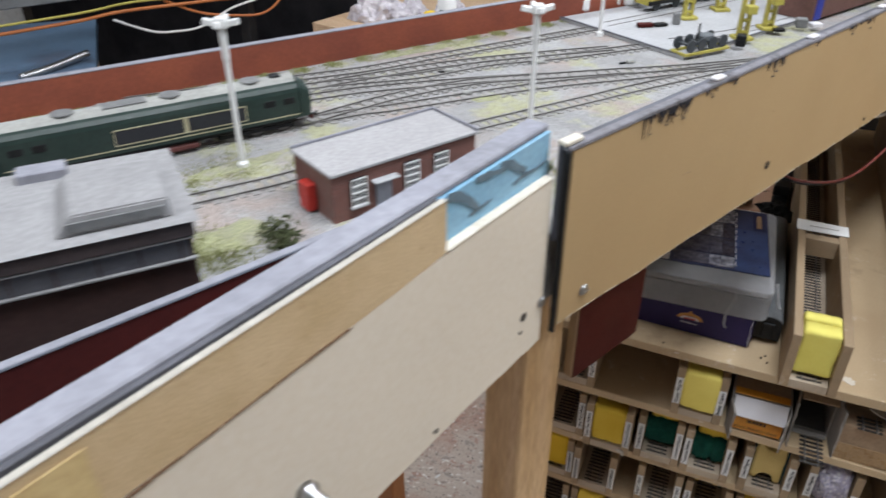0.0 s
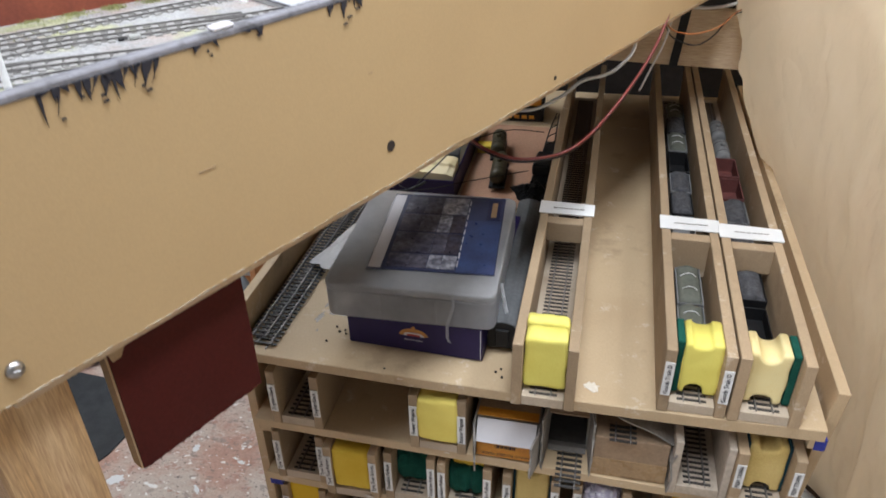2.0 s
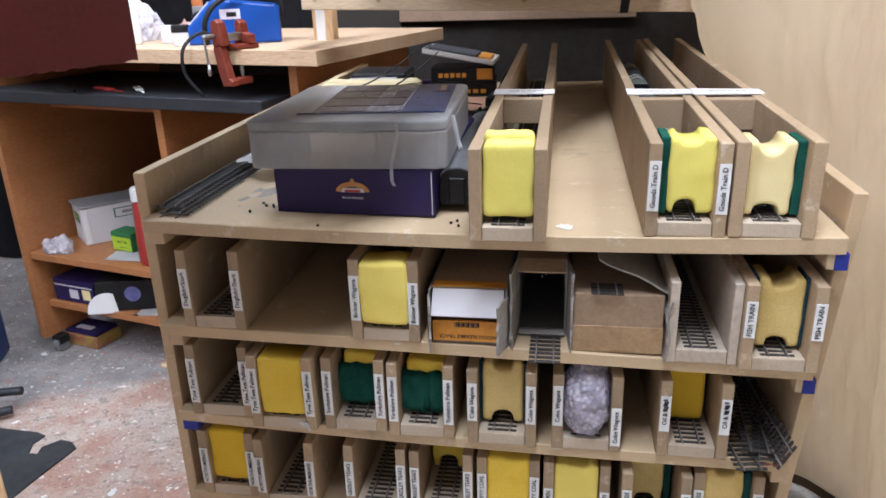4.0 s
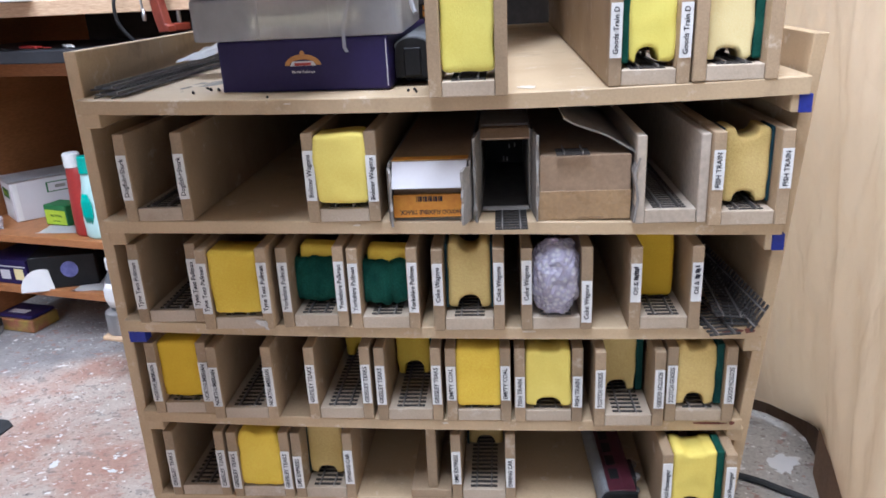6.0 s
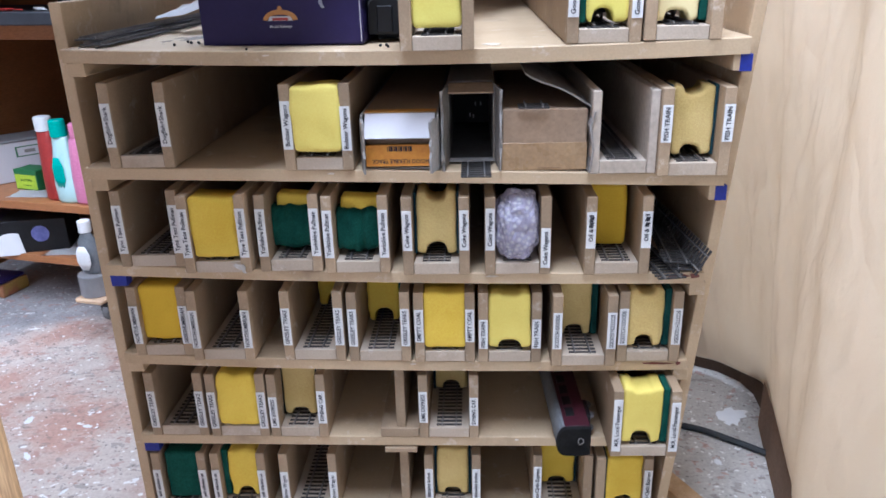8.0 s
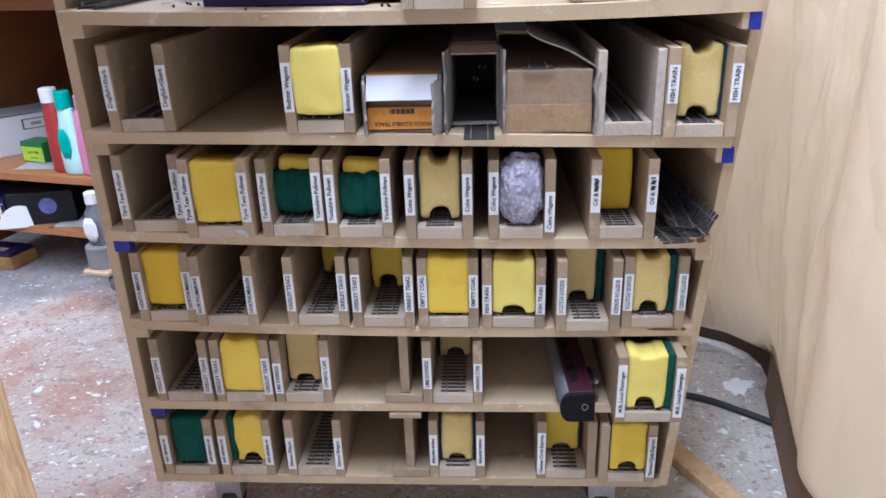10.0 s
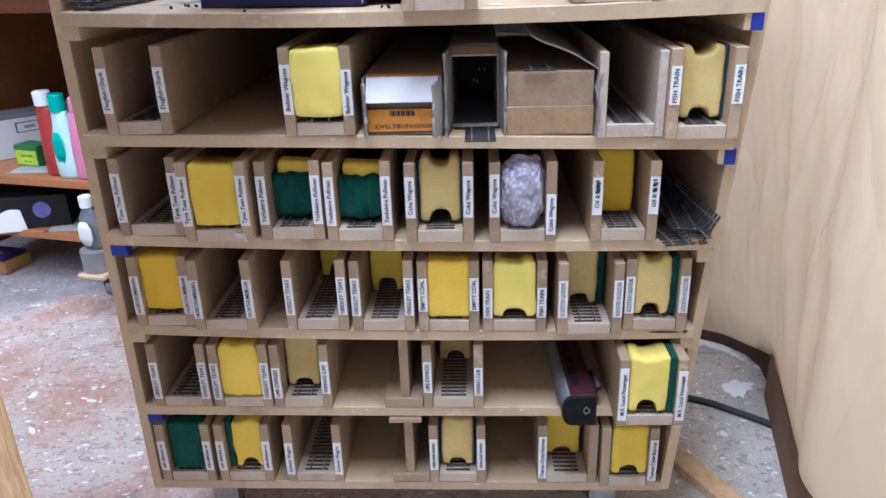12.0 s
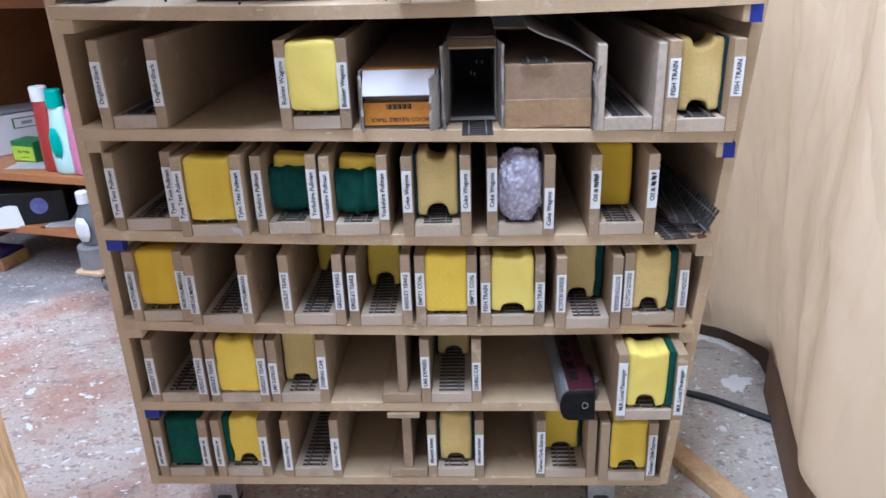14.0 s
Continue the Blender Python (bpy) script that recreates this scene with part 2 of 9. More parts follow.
def floor_material():
    """Worn concrete: a grey stretch by the bench, red patches, pale wear, and flakes of old paint."""
    m, ns, ln, b = nodes_of("worn_painted_floor")
    tc = ns.new("ShaderNodeTexCoord")
    vec = tc.outputs["Object"]

    def moved(off, stretch=(1, 1, 1)):
        mp = ns.new("ShaderNodeMapping")
        mp.inputs["Location"].default_value = off
        mp.inputs["Scale"].default_value = stretch
        ln.new(vec, mp.inputs["Vector"])
        return mp.outputs["Vector"]

    def calc(kind, a, c):
        n = ns.new("ShaderNodeMath")
        n.operation = kind
        for k, v in enumerate((a, c)):
            if isinstance(v, (int, float)):
                n.inputs[k].default_value = v
            else:
                ln.new(v, n.inputs[k])
        return n.outputs[0]

    sep = ns.new("ShaderNodeSeparateXYZ")
    ln.new(vec, sep.inputs[0])
    wob = noise_tex(ns, ln, vec, 7, 4, 0.6)
    line = calc("ADD", calc("SUBTRACT", sep.outputs["Y"], calc("MULTIPLY", sep.outputs["X"], 0.46)), calc("MULTIPLY", calc("SUBTRACT", wob, 0.5), 0.25))
    mr = ns.new("ShaderNodeMapRange")
    mr.interpolation_type = "SMOOTHSTEP"
    mr.inputs["From Min"].default_value, mr.inputs["From Max"].default_value = 1.02, 1.12
    ln.new(line, mr.inputs["Value"])
    east = ns.new("ShaderNodeMapRange")
    east.inputs["From Min"].default_value, east.inputs["From Max"].default_value = 0.35, 0.05
    ln.new(sep.outputs["X"], east.inputs["Value"])
    # pale worn base
    c = blend(ns, ln, ramp(ns, ln, noise_tex(ns, ln, vec, 6, 6, 0.65), 0.36, 0.64), (0.62, 0.54, 0.47), (0.50, 0.42, 0.355))
    grey = blend(ns, ln, ramp(ns, ln, noise_tex(ns, ln, moved((3, 1, 0)), 8, 6, 0.68), 0.36, 0.66), (0.40, 0.375, 0.36), (0.25, 0.235, 0.23))
    dull = blend(ns, ln, ramp(ns, ln, noise_tex(ns, ln, moved((5, 9, 0)), 9, 6, 0.68), 0.36, 0.66), (0.53, 0.50, 0.45), (0.39, 0.365, 0.325))
    red = ramp(ns, ln, noise_tex(ns, ln, moved((1.7, 4.4, 0)), 4.2, 6, 0.66), 0.43, 0.57)
    c = blend(ns, ln, blend(ns, ln, 0.80, (0, 0, 0), red), c, (0.44, 0.245, 0.18))
    red2 = ramp(ns, ln, noise_tex(ns, ln, moved((8.2, 2.4, 0)), 17, 5, 0.7), 0.57, 0.64)
    c = blend(ns, ln, blend(ns, ln, 0.55, (0, 0, 0), red2), c, (0.36, 0.20, 0.16))
    c = blend(ns, ln, mr.outputs["Result"], c, grey)
    c = blend(ns, ln, east.outputs["Result"], dull, c)
    # flakes and stains, each with its own shapes
    for off, scale, low, high, col, much in (((2.1, 6.3, 0), 27, 0.61, 0.625, (0.28, 0.24, 0.215), 0.65), ((7.7, 1.2, 0), 44, 0.63, 0.645, (0.22, 0.17, 0.15), 0.65),
                                             ((4.4, 8.8, 0), 33, 0.61, 0.63, (0.40, 0.21, 0.16), 0.60), ((9.1, 3.3, 0), 26, 0.655, 0.67, (0.84, 0.82, 0.79), 0.9),
                                             ((0.6, 7.1, 0), 62, 0.64, 0.655, (0.86, 0.85, 0.82), 0.9), ((6.2, 5.5, 0), 95, 0.645, 0.655, (0.10, 0.08, 0.075), 0.8)):
        fl = ramp(ns, ln, noise_tex(ns, ln, moved(off, (1.0, 1.35, 1.0)), scale, 3, 0.6), low, high)
        c = blend(ns, ln, blend(ns, ln, much, (0, 0, 0), fl), c, col)
    grain = noise_tex(ns, ln, vec, 160, 4, 0.6)
    c = blend(ns, ln, 0.16, c, ramp(ns, ln, grain, 0.3, 0.7), "OVERLAY")
    ln.new(c, b.inputs["Base Color"])
    ln.new(ramp(ns, ln, noise_tex(ns, ln, vec, 12, 4), 0.3, 0.7, (0.42,) * 3 + (1,), (0.62,) * 3 + (1,)), b.inputs["Roughness"])
    bp = ns.new("ShaderNodeBump")
    bp.inputs["Strength"].default_value, bp.inputs["Distance"].default_value = 0.35, 0.001
    ln.new(noise_tex(ns, ln, vec, 90, 4), bp.inputs["Height"])
    ln.new(bp.outputs["Normal"], b.inputs["Normal"])
    return m


def scenic_material():
    m, ns, ln, b = nodes_of("scenic_ballast")
    tc = ns.new("ShaderNodeTexCoord")
    vec = tc.outputs["Object"]
    c = blend(ns, ln, ramp(ns, ln, noise_tex(ns, ln, vec, 14, 5, 0.65), 0.35, 0.65), (0.36, 0.355, 0.355), (0.27, 0.265, 0.265))
    rust = ramp(ns, ln, noise_tex(ns, ln, vec, 11.0, 5, 0.65), 0.50, 0.62)
    c = blend(ns, ln, rust, c, (0.33, 0.28, 0.255))
    mp = ns.new("ShaderNodeMapping")
    mp.inputs["Location"].default_value = (3.1, 8.2, 1.7)
    ln.new(vec, mp.inputs["Vector"])
    green = ramp(ns, ln, noise_tex(ns, ln, mp.outputs["Vector"], 13.0, 5, 0.65), 0.52, 0.63)
    c = blend(ns, ln, green, c, (0.35, 0.345, 0.22))
    f = noise_tex(ns, ln, vec, 700, 2)
    c = blend(ns, ln, 0.35, c, ramp(ns, ln, f, 0.3, 0.7), "OVERLAY")
    ln.new(c, b.inputs["Base Color"])
    b.inputs["Roughness"].default_value = 0.95
    bp = ns.new("ShaderNodeBump")
    bp.inputs["Strength"].default_value, bp.inputs["Distance"].default_value = 0.8, 0.0015
    ln.new(f, bp.inputs["Height"])
    ln.new(bp.outputs["Normal"], b.inputs["Normal"])
    return m


def brick_material():
    m, ns, ln, b = nodes_of("model_brick_paper")
    tc = ns.new("ShaderNodeTexCoord")
    br = ns.new("ShaderNodeTexBrick")
    mp = ns.new("ShaderNodeMapping")
    mp.inputs["Rotation"].default_value = (radians(90), 0, 0)
    ln.new(tc.outputs["Object"], mp.inputs["Vector"])
    ln.new(mp.outputs["Vector"], br.inputs["Vector"])
    br.inputs["Scale"].default_value = 130
    br.inputs["Color1"].default_value = (0.17, 0.062, 0.045, 1)
    br.inputs["Color2"].default_value = (0.12, 0.048, 0.038, 1)
    br.inputs["Mortar"].default_value = (0.20, 0.14, 0.12, 1)
    ln.new(blend(ns, ln, ramp(ns, ln, noise_tex(ns, ln, tc.outputs["Object"], 30, 4), 0.4, 0.7), br.outputs["Color"], (0.13, 0.055, 0.043)), b.inputs["Base Color"])
    b.inputs["Roughness"].default_value = 0.85
    return m


FLOOR, SCENIC, BRICK = floor_material(), scenic_material(), brick_material()

# ---------------------------------------------------------------- mesh helpers


def box(bm, lo, hi, bevel=0.0, m=None, seg=1):
    vs = [bm.verts.new((x, y, z)) for x in (lo[0], hi[0]) for y in (lo[1], hi[1]) for z in (lo[2], hi[2])]
    fs = [bm.faces.new([vs[i] for i in f]) for f in ((0, 1, 3, 2), (4, 6, 7, 5), (0, 4, 5, 1), (2, 3, 7, 6), (0, 2, 6, 4), (1, 5, 7, 3))]
    if m is not None:
        bmesh.ops.transform(bm, matrix=m, verts=vs)
    if bevel:
        es = list({e for f in fs for e in f.edges})
        bmesh.ops.bevel(bm, geom=es, offset=bevel, segments=seg, affect="EDGES", profile=0.5)


def prism(bm, outline, a, b, axis="y", bevel=0.0, seg=1, m=None):
    """Extrudes a closed outline of pairs along an axis from a to b."""
    def at(p, d):
        return {"y": (p[0], d, p[1]), "x": (d, p[0], p[1]), "z": (p[0], p[1], d)}[axis]
    lo, hi = [bm.verts.new(at(p, a)) for p in outline], [bm.verts.new(at(p, b)) for p in outline]
    n = len(outline)
    fs = [bm.faces.new(lo), bm.faces.new(hi[::-1])]
    for i in range(n):
        fs.append(bm.faces.new((lo[i], hi[i], hi[(i + 1) % n], lo[(i + 1) % n])))
    bmesh.ops.recalc_face_normals(bm, faces=fs)
    if m is not None:
        bmesh.ops.transform(bm, matrix=m, verts=lo + hi)
    if bevel:
        caps = [e for f in fs[:2] for e in f.edges]
        bmesh.ops.bevel(bm, geom=caps, offset=bevel, segments=seg, affect="EDGES", profile=0.5)


def lathe(bm, profile, at=(0, 0, 0), n=20, m=None, squash=1.0):
    """A turned body: profile of (radius, height) from bottom to top."""
    rings = []
    for r, z in profile:
        rings.append([bm.verts.new((at[0] + r * math.cos(2 * math.pi * i / n), at[1] + squash * r * math.sin(2 * math.pi * i / n), at[2] + z)) for i in range(n)])
    for a, b in zip(rings, rings[1:]):
        for i in range(n):
            bm.faces.new((a[i], a[(i + 1) % n], b[(i + 1) % n], b[i]))
    bm.faces.new(rings[0][::-1])
    bm.faces.new(rings[-1])
    if m is not None:
        bmesh.ops.transform(bm, matrix=m, verts=[v for r in rings for v in r])


def pipe(bm, pts, r, n=8):
    """A round cable along points, smoothed."""
    pts = [Vector(p) for p in pts]
    fine = []
    for i in range(len(pts) - 1):
        p0, p1, p2, p3 = pts[max(i - 1, 0)], pts[i], pts[i + 1], pts[min(i + 2, len(pts) - 1)]
        for k in range(6):
            t = k / 6
            fine.append(0.5 * ((2 * p1) + (p2 - p0) * t + (2 * p0 - 5 * p1 + 4 * p2 - p3) * t * t + (3 * p1 - p0 - 3 * p2 + p3) * t ** 3))
    fine.append(pts[-1])
    rings = []
    for i, p in enumerate(fine):
        d = (fine[min(i + 1, len(fine) - 1)] - fine[max(i - 1, 0)]).normalized()
        u = d.cross(Vector((0.1, 0.2, 1))).normalized()
        v = d.cross(u)
        rings.append([bm.verts.new(p + r * (math.cos(2 * math.pi * k / n) * u + math.sin(2 * math.pi * k / n) * v)) for k in range(n)])
    for a, b in zip(rings, rings[1:]):
        for k in range(n):
            bm.faces.new((a[k], b[k], b[(k + 1) % n], a[(k + 1) % n]))
    bm.faces.new(rings[0])
    bm.faces.new(rings[-1][::-1])


def mesh_of(bm, material, smooth=False, name="mesh"):
    bmesh.ops.recalc_face_normals(bm, faces=bm.faces[:])
    me = bpy.data.meshes.new(name)
    bm.to_mesh(me)
    bm.free()
    me.materials.append(material)
    if smooth:
        for p in me.polygons:
            p.use_smooth = True
    return me


def part(name, bm, material, parent, label="", smooth=False, m=None):
    ob = new(name, bm if isinstance(bm, bpy.types.Mesh) else mesh_of(bm, material, smooth, name))
    ob.parent = parent
    if m is not None:
        ob.matrix_basis = m
    return tagged(ob, label)


def thing(name, at=None, label="", category="", group="", kind=""):
    e = new(name)
    e.empty_display_size = 0.02
    if at is not None:
        e.matrix_basis = at if isinstance(at, Matrix) else Matrix.Translation(at)
    return tagged(e, label, category, group, kind)


def solid(name, bm, material, label="", category="", kind="", smooth=False, m=None, group=""):
    ob = new(name, mesh_of(bm, material, smooth, name))
    if m is not None:
        ob.matrix_basis = m
    return tagged(ob, label, category, group, kind)


def B():
    return bmesh.new()


def boxpart(name, lo, hi, material, parent, label="", bevel=0.0008, m=None):
    bm = B()
    box(bm, lo, hi, bevel)
    return part(name, bm, material, parent, label, m=m)


text_cache = {}


def lettering(words, height):
    """The words as a flat mesh, centred, with letters of the given cap height."""
    key = (words, round(height, 5))
    if key not in text_cache:
        cu = bpy.data.curves.new("words", "FONT")
        cu.body, cu.size, cu.align_x, cu.align_y, cu.resolution_u = words, height * 1.38, "CENTER", "CENTER", 2
        cu.offset = height * 0.025
        ob = bpy.data.objects.new("words", cu)
        scene.collection.objects.link(ob)
        bpy.context.view_layer.update()
        me = bpy.data.meshes.new_from_object(ob.evaluated_get(bpy.context.evaluated_depsgraph_get()))
        bpy.data.objects.remove(ob)
        me.materials.clear()
        me.materials.append(INK)
        text_cache[key] = me
    return text_cache[key]


# ---------------------------------------------------------------- room

bm = B()
box(bm, (-3.0, -2.6, -0.1), (3.0, 3.0, 0.0))
solid("floor", bm, FLOOR, "worn concrete floor with flaking red and grey paint", "floor", "structure")
for nm, lo, hi in (("wall_north", (-3.0, 3.0, 0), (3.0, 3.1, 2.4)), ("wall_south", (-3.0, -2.7, 0), (3.0, -2.6, 2.4)),
                   ("wall_west", (-3.1, -2.7, 0), (-3.0, 3.1, 2.4)), ("wall_east", (3.0, -2.7, 0), (3.1, 3.1, 2.4))):
    bm = B()
    box(bm, lo, hi)
    solid(nm, bm, WALLMAT, "pale painted block wall in shadow", "wall", "structure")
bm = B()
box(bm, (-3.1, -2.7, 2.4), (3.1, 3.1, 2.5))
solid("ceiling", bm, CEIL, "plain white ceiling over the workshop", "ceiling", "structure")
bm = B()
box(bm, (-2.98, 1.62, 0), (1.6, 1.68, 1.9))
solid("wall_partition", bm, SHADE_BLACK, "wall behind the bench, painted near-black for its shade", "wall", "structure")

# ---------------------------------------------------------------- storage rack
RACK_BACK = 0.93
LEVELS = ((0.699, 0.697, 0.006, 0.012, 0.664), (0.581, 0.565, 0.000, 0.009, 0.657), (0.470, 0.455, 0.004, 0.005, 0.650),
          (0.3565, 0.3455, 0.0055, 0.001, 0.644), (0.2405, 0.2365, 0.001, -0.003, 0.638), (0.121, 0.118, 0.000, -0.007, 0.631))
FRONT = (0.0, 0.0085, 0.017, 0.025, 0.033, 0.042)
SHELF_T = 0.0125
TOP_RISE = 0.015


def shelf_z(i, x):
    zl, zr, sag, xl, xr = LEVELS[i]
    u = (x - xl) / (xr - xl)
    return zl + (zr - zl) * u - sag * (1 - (2 * u - 1) ** 2)


rack = thing("storage_rack", (0, 0, 0), "low MDF rack of six shelves holding model train cassettes", "storage rack")


def shelf_mesh(i):
    bm = B()
    xl, xr = LEVELS[i][3:5]
    n = 14
    rows = []
    for k in range(n + 1):
        x = xl + (xr - xl) * k / n
        z = shelf_z(i, x)
        thick, rise = SHELF_T + (0.0028 * k / n if i == 0 else 0.0), (RACK_BACK * TOP_RISE if i == 0 else 0.0)
        rows.append([bm.verts.new(p) for p in ((x, FRONT[i] + 0.001, z), (x, RACK_BACK, z + rise), (x, RACK_BACK, z + rise - thick), (x, FRONT[i], z - thick), (x, FRONT[i], z - 0.001))])
    for a, b in zip(rows, rows[1:]):
        for q in range(5):
            bm.faces.new((a[q], a[(q + 1) % 5], b[(q + 1) % 5], b[q]))
    bm.faces.new(rows[0])
    bm.faces.new(rows[-1][::-1])
    return bm


for i in range(6):
    part("shelf", shelf_mesh(i), MDF, rack)


def side_panel(x_top, x_bot, z_top):
    bm = B()
    y_top, y_bot, z_bot, t = 0.022, 0.045, 0.105, 0.012
    lo = [(x_bot, y_bot, z_bot), (x_bot + t, y_bot, z_bot), (x_bot + t, RACK_BACK, z_bot), (x_bot, RACK_BACK, z_bot)]
    hi = [(x_top, y_top, z_top), (x_top + t, y_top, z_top), (x_top + t, RACK_BACK, z_top + 0.008), (x_top, RACK_BACK, z_top + 0.008)]
    a, b = [bm.verts.new(p) for p in lo], [bm.verts.new(p) for p in hi]
    bm.faces.new(a[::-1]), bm.faces.new(b)
    for k in range(4):
        bm.faces.new((a[k], a[(k + 1) % 4], b[(k + 1) % 4], b[k]))
    bmesh.ops.bevel(bm, geom=bm.edges[:], offset=0.0007, segments=1, affect="EDGES")
    part("side_panel", bm, MDF, rack)


side_panel(-0.003, -0.019, 0.741)
side_panel(0.671, 0.629, 0.730)
for i in range(5):
    z, xl = shelf_z(i, LEVELS[i][3]) - SHELF_T, LEVELS[i][3]
    lb = boxpart("batten", (xl + 0.001, FRONT[i] + 0.004, z - 0.014), (xl + 0.018, RACK_BACK - 0.02, z - 0.0005), MDF, rack)
    if i in (2, 4):
        boxpart("painted_end", (xl + 0.0006, FRONT[i] + 0.0030, z - 0.0144), (xl + 0.0184, FRONT[i] + 0.016, z - 0.0004), BLUE, lb, "blue painted batten end", 0.0004)
    z, xr = shelf_z(i, LEVELS[i][4]) - SHELF_T - (0.0028 if i == 0 else 0.0), LEVELS[i][4]
    rb = boxpart("batten", (xr - 0.013, FRONT[i] + 0.004, z - 0.016), (xr + 0.004, RACK_BACK - 0.02, z - 0.0005), MDF, rack)
    if i < 2:
        boxpart("painted_end", (xr - 0.0070, FRONT[i] + 0.0030, z - 0.0164), (xr + 0.0044, FRONT[i] + 0.014, z - 0.0004), BLUE, rb, "blue painted batten end", 0.0004)
for x in (0.05, 0.57):
    for y in (0.12, 0.80):
        bm = B()
        lathe(bm, [(0.022, -0.011), (0.025, -0.008), (0.025, 0.008), (0.022, 0.011)], n=18, m=pose(x, y, 0.025, 0, 90, 0))
        w = part("castor", bm, RUBBER, rack, "black rubber castor")
        boxpart("castor_bracket", (x - 0.018, y - 0.02, 0.03), (x + 0.018, y + 0.02, 0.1075), STEEL, w)

STAIN = surface("dark_red_stain", (0.13, 0.035, 0.025), (0.20, 0.07, 0.05), big=90, rough=0.7)
CHIP = surface("pale_chip", (0.74, 0.68, 0.58), (0.66, 0.60, 0.50), big=90, rough=0.8)
rnd = random.Random(19)
for lev, x, sx, sz, mt, lab in ((2, 0.622, 0.030, 0.0055, STAIN, "dark red paint stain"), (2, 0.640, 0.012, 0.008, STAIN, "dark red paint stain"), (3, 0.610, 0.050, 0.0035, STAIN, "dull red paint stain"),
                                (3, 0.634, 0.008, 0.006, STAIN, "dark red paint stain"), (1, 0.262, 0.010, 0.0025, CHIP, "pale chip in the edge"), (2, 0.425, 0.016, 0.003, CHIP, "pale chip in the edge"),
                                (2, 0.095, 0.008, 0.003, CHIP, "pale chip in the edge"), (3, 0.335, 0.009, 0.0025, CHIP, "pale chip in the edge"), (4, 0.270, 0.005, 0.003, CHIP, "pale chip in the edge"),
                                (4, 0.455, 0.006, 0.003, CHIP, "pale chip in the edge"), (0, 0.21, 0.008, 0.002, CHIP, "pale chip in the edge"), (5, 0.40, 0.012, 0.002, CHIP, "pale chip in the edge")):
    bm = B()
    prism(bm, [(sx / 2 * rnd.uniform(0.6, 1.0) * math.cos(k * 0.571), sz / 2 * rnd.uniform(0.5, 1.0) * math.sin(k * 0.571)) for k in range(11)], -0.0004, 0.0008, "y", m=Matrix.Translation((x, FRONT[lev], shelf_z(lev, x) - 0.004)))
    part("edge_mark", bm, mt, rack, lab)

# ---------------------------------------------------------------- cassettes
CW, CH, CT, CL = 0.069, 0.086, 0.011, 0.88
BASE_T = 0.013


def ladder(bm, line, z, thick, half=0.015, wide=0.46):
    """One moulded strip of sleepers and webs along a line of plan points, a sleeper to each step."""
    cols = (-half, -0.0093, -0.0073, 0.0073, 0.0093, half)
    prev = None
    faces = []
    for i in range(len(line) - 1):
        a, b = Vector(line[i]), Vector(line[i + 1])
        c, d = Vector(line[max(i - 1, 0)]), Vector(line[min(i + 2, len(line) - 1)])
        t = (d - c).normalized()
        nn = Vector((t.y, -t.x))
        row0, row1 = a.lerp(b, 0.5 - wide / 2), a.lerp(b, 0.5 + wide / 2)
        r0 = [bm.verts.new((*(row0 + nn * q), z + thick)) for q in cols]
        r1 = [bm.verts.new((*(row1 + nn * q), z + thick)) for q in cols]
        faces += [bm.faces.new((r0[k], r0[k + 1], r1[k + 1], r1[k])) for k in range(5)]
        if prev:
            faces += [bm.faces.new((prev[k], prev[k + 1], r0[k + 1], r0[k])) for k in (1, 3)]
        prev = r1
    bmesh.ops.recalc_face_normals(bm, faces=faces)
    ret = bmesh.ops.extrude_face_region(bm, geom=faces)
    for v in ret["geom"]:
        if isinstance(v, bmesh.types.BMVert):
            v.co.z -= thick


def track_meshes(length, count):
    rail, sleepers = B(), B()
    box(rail, (-0.0005, 0.002, 0.0011), (0.0005, length, 0.0034))
    ladder(sleepers, [(0.0, length * k / count) for k in range(count + 1)], 0.0, 0.0011, wide=0.36)
    return mesh_of(rail, RAIL, name="rail"), mesh_of(sleepers, SLEEPER, name="sleeper_strip")


CASS_RAIL, CASS_STRIP = track_meshes(CL - 0.02, 110)


def lay_track(c, w):
    part("sleeper_strip", CASS_STRIP, None, c, "black plastic moulded sleepers", m=Matrix.Translation((w / 2, 0.004, BASE_T)))
    for s in (-1, 1):
        part("rail", CASS_RAIL, None, c, "nickel silver rail", m=Matrix.Translation((w / 2 + s * 0.0083, 0.001, BASE_T)))


def wall_mesh(height, length, thick):
    bm = B()
    box(bm, (0, 0, 0), (thick, length, height), 0.0008)
    return mesh_of(bm, MDF_CASS, name="wall")


WALL = wall_mesh(CH, CL, CT)
WALL_PALE = wall_mesh(CH - 0.004, CL, 0.0085)
WALL_PALE.materials[0] = GREYWOOD
bases = {}


def base_mesh(w, pale=False):
    key = (round(w, 4), pale)
    if key not in bases:
        bm = B()
        box(bm, (0, 0, 0), (w, CL, BASE_T), 0.0006)
        bases[key] = mesh_of(bm, GREYWOOD if pale else MDF_BASE, name="base")
    return bases[key]


label_meshes = {}


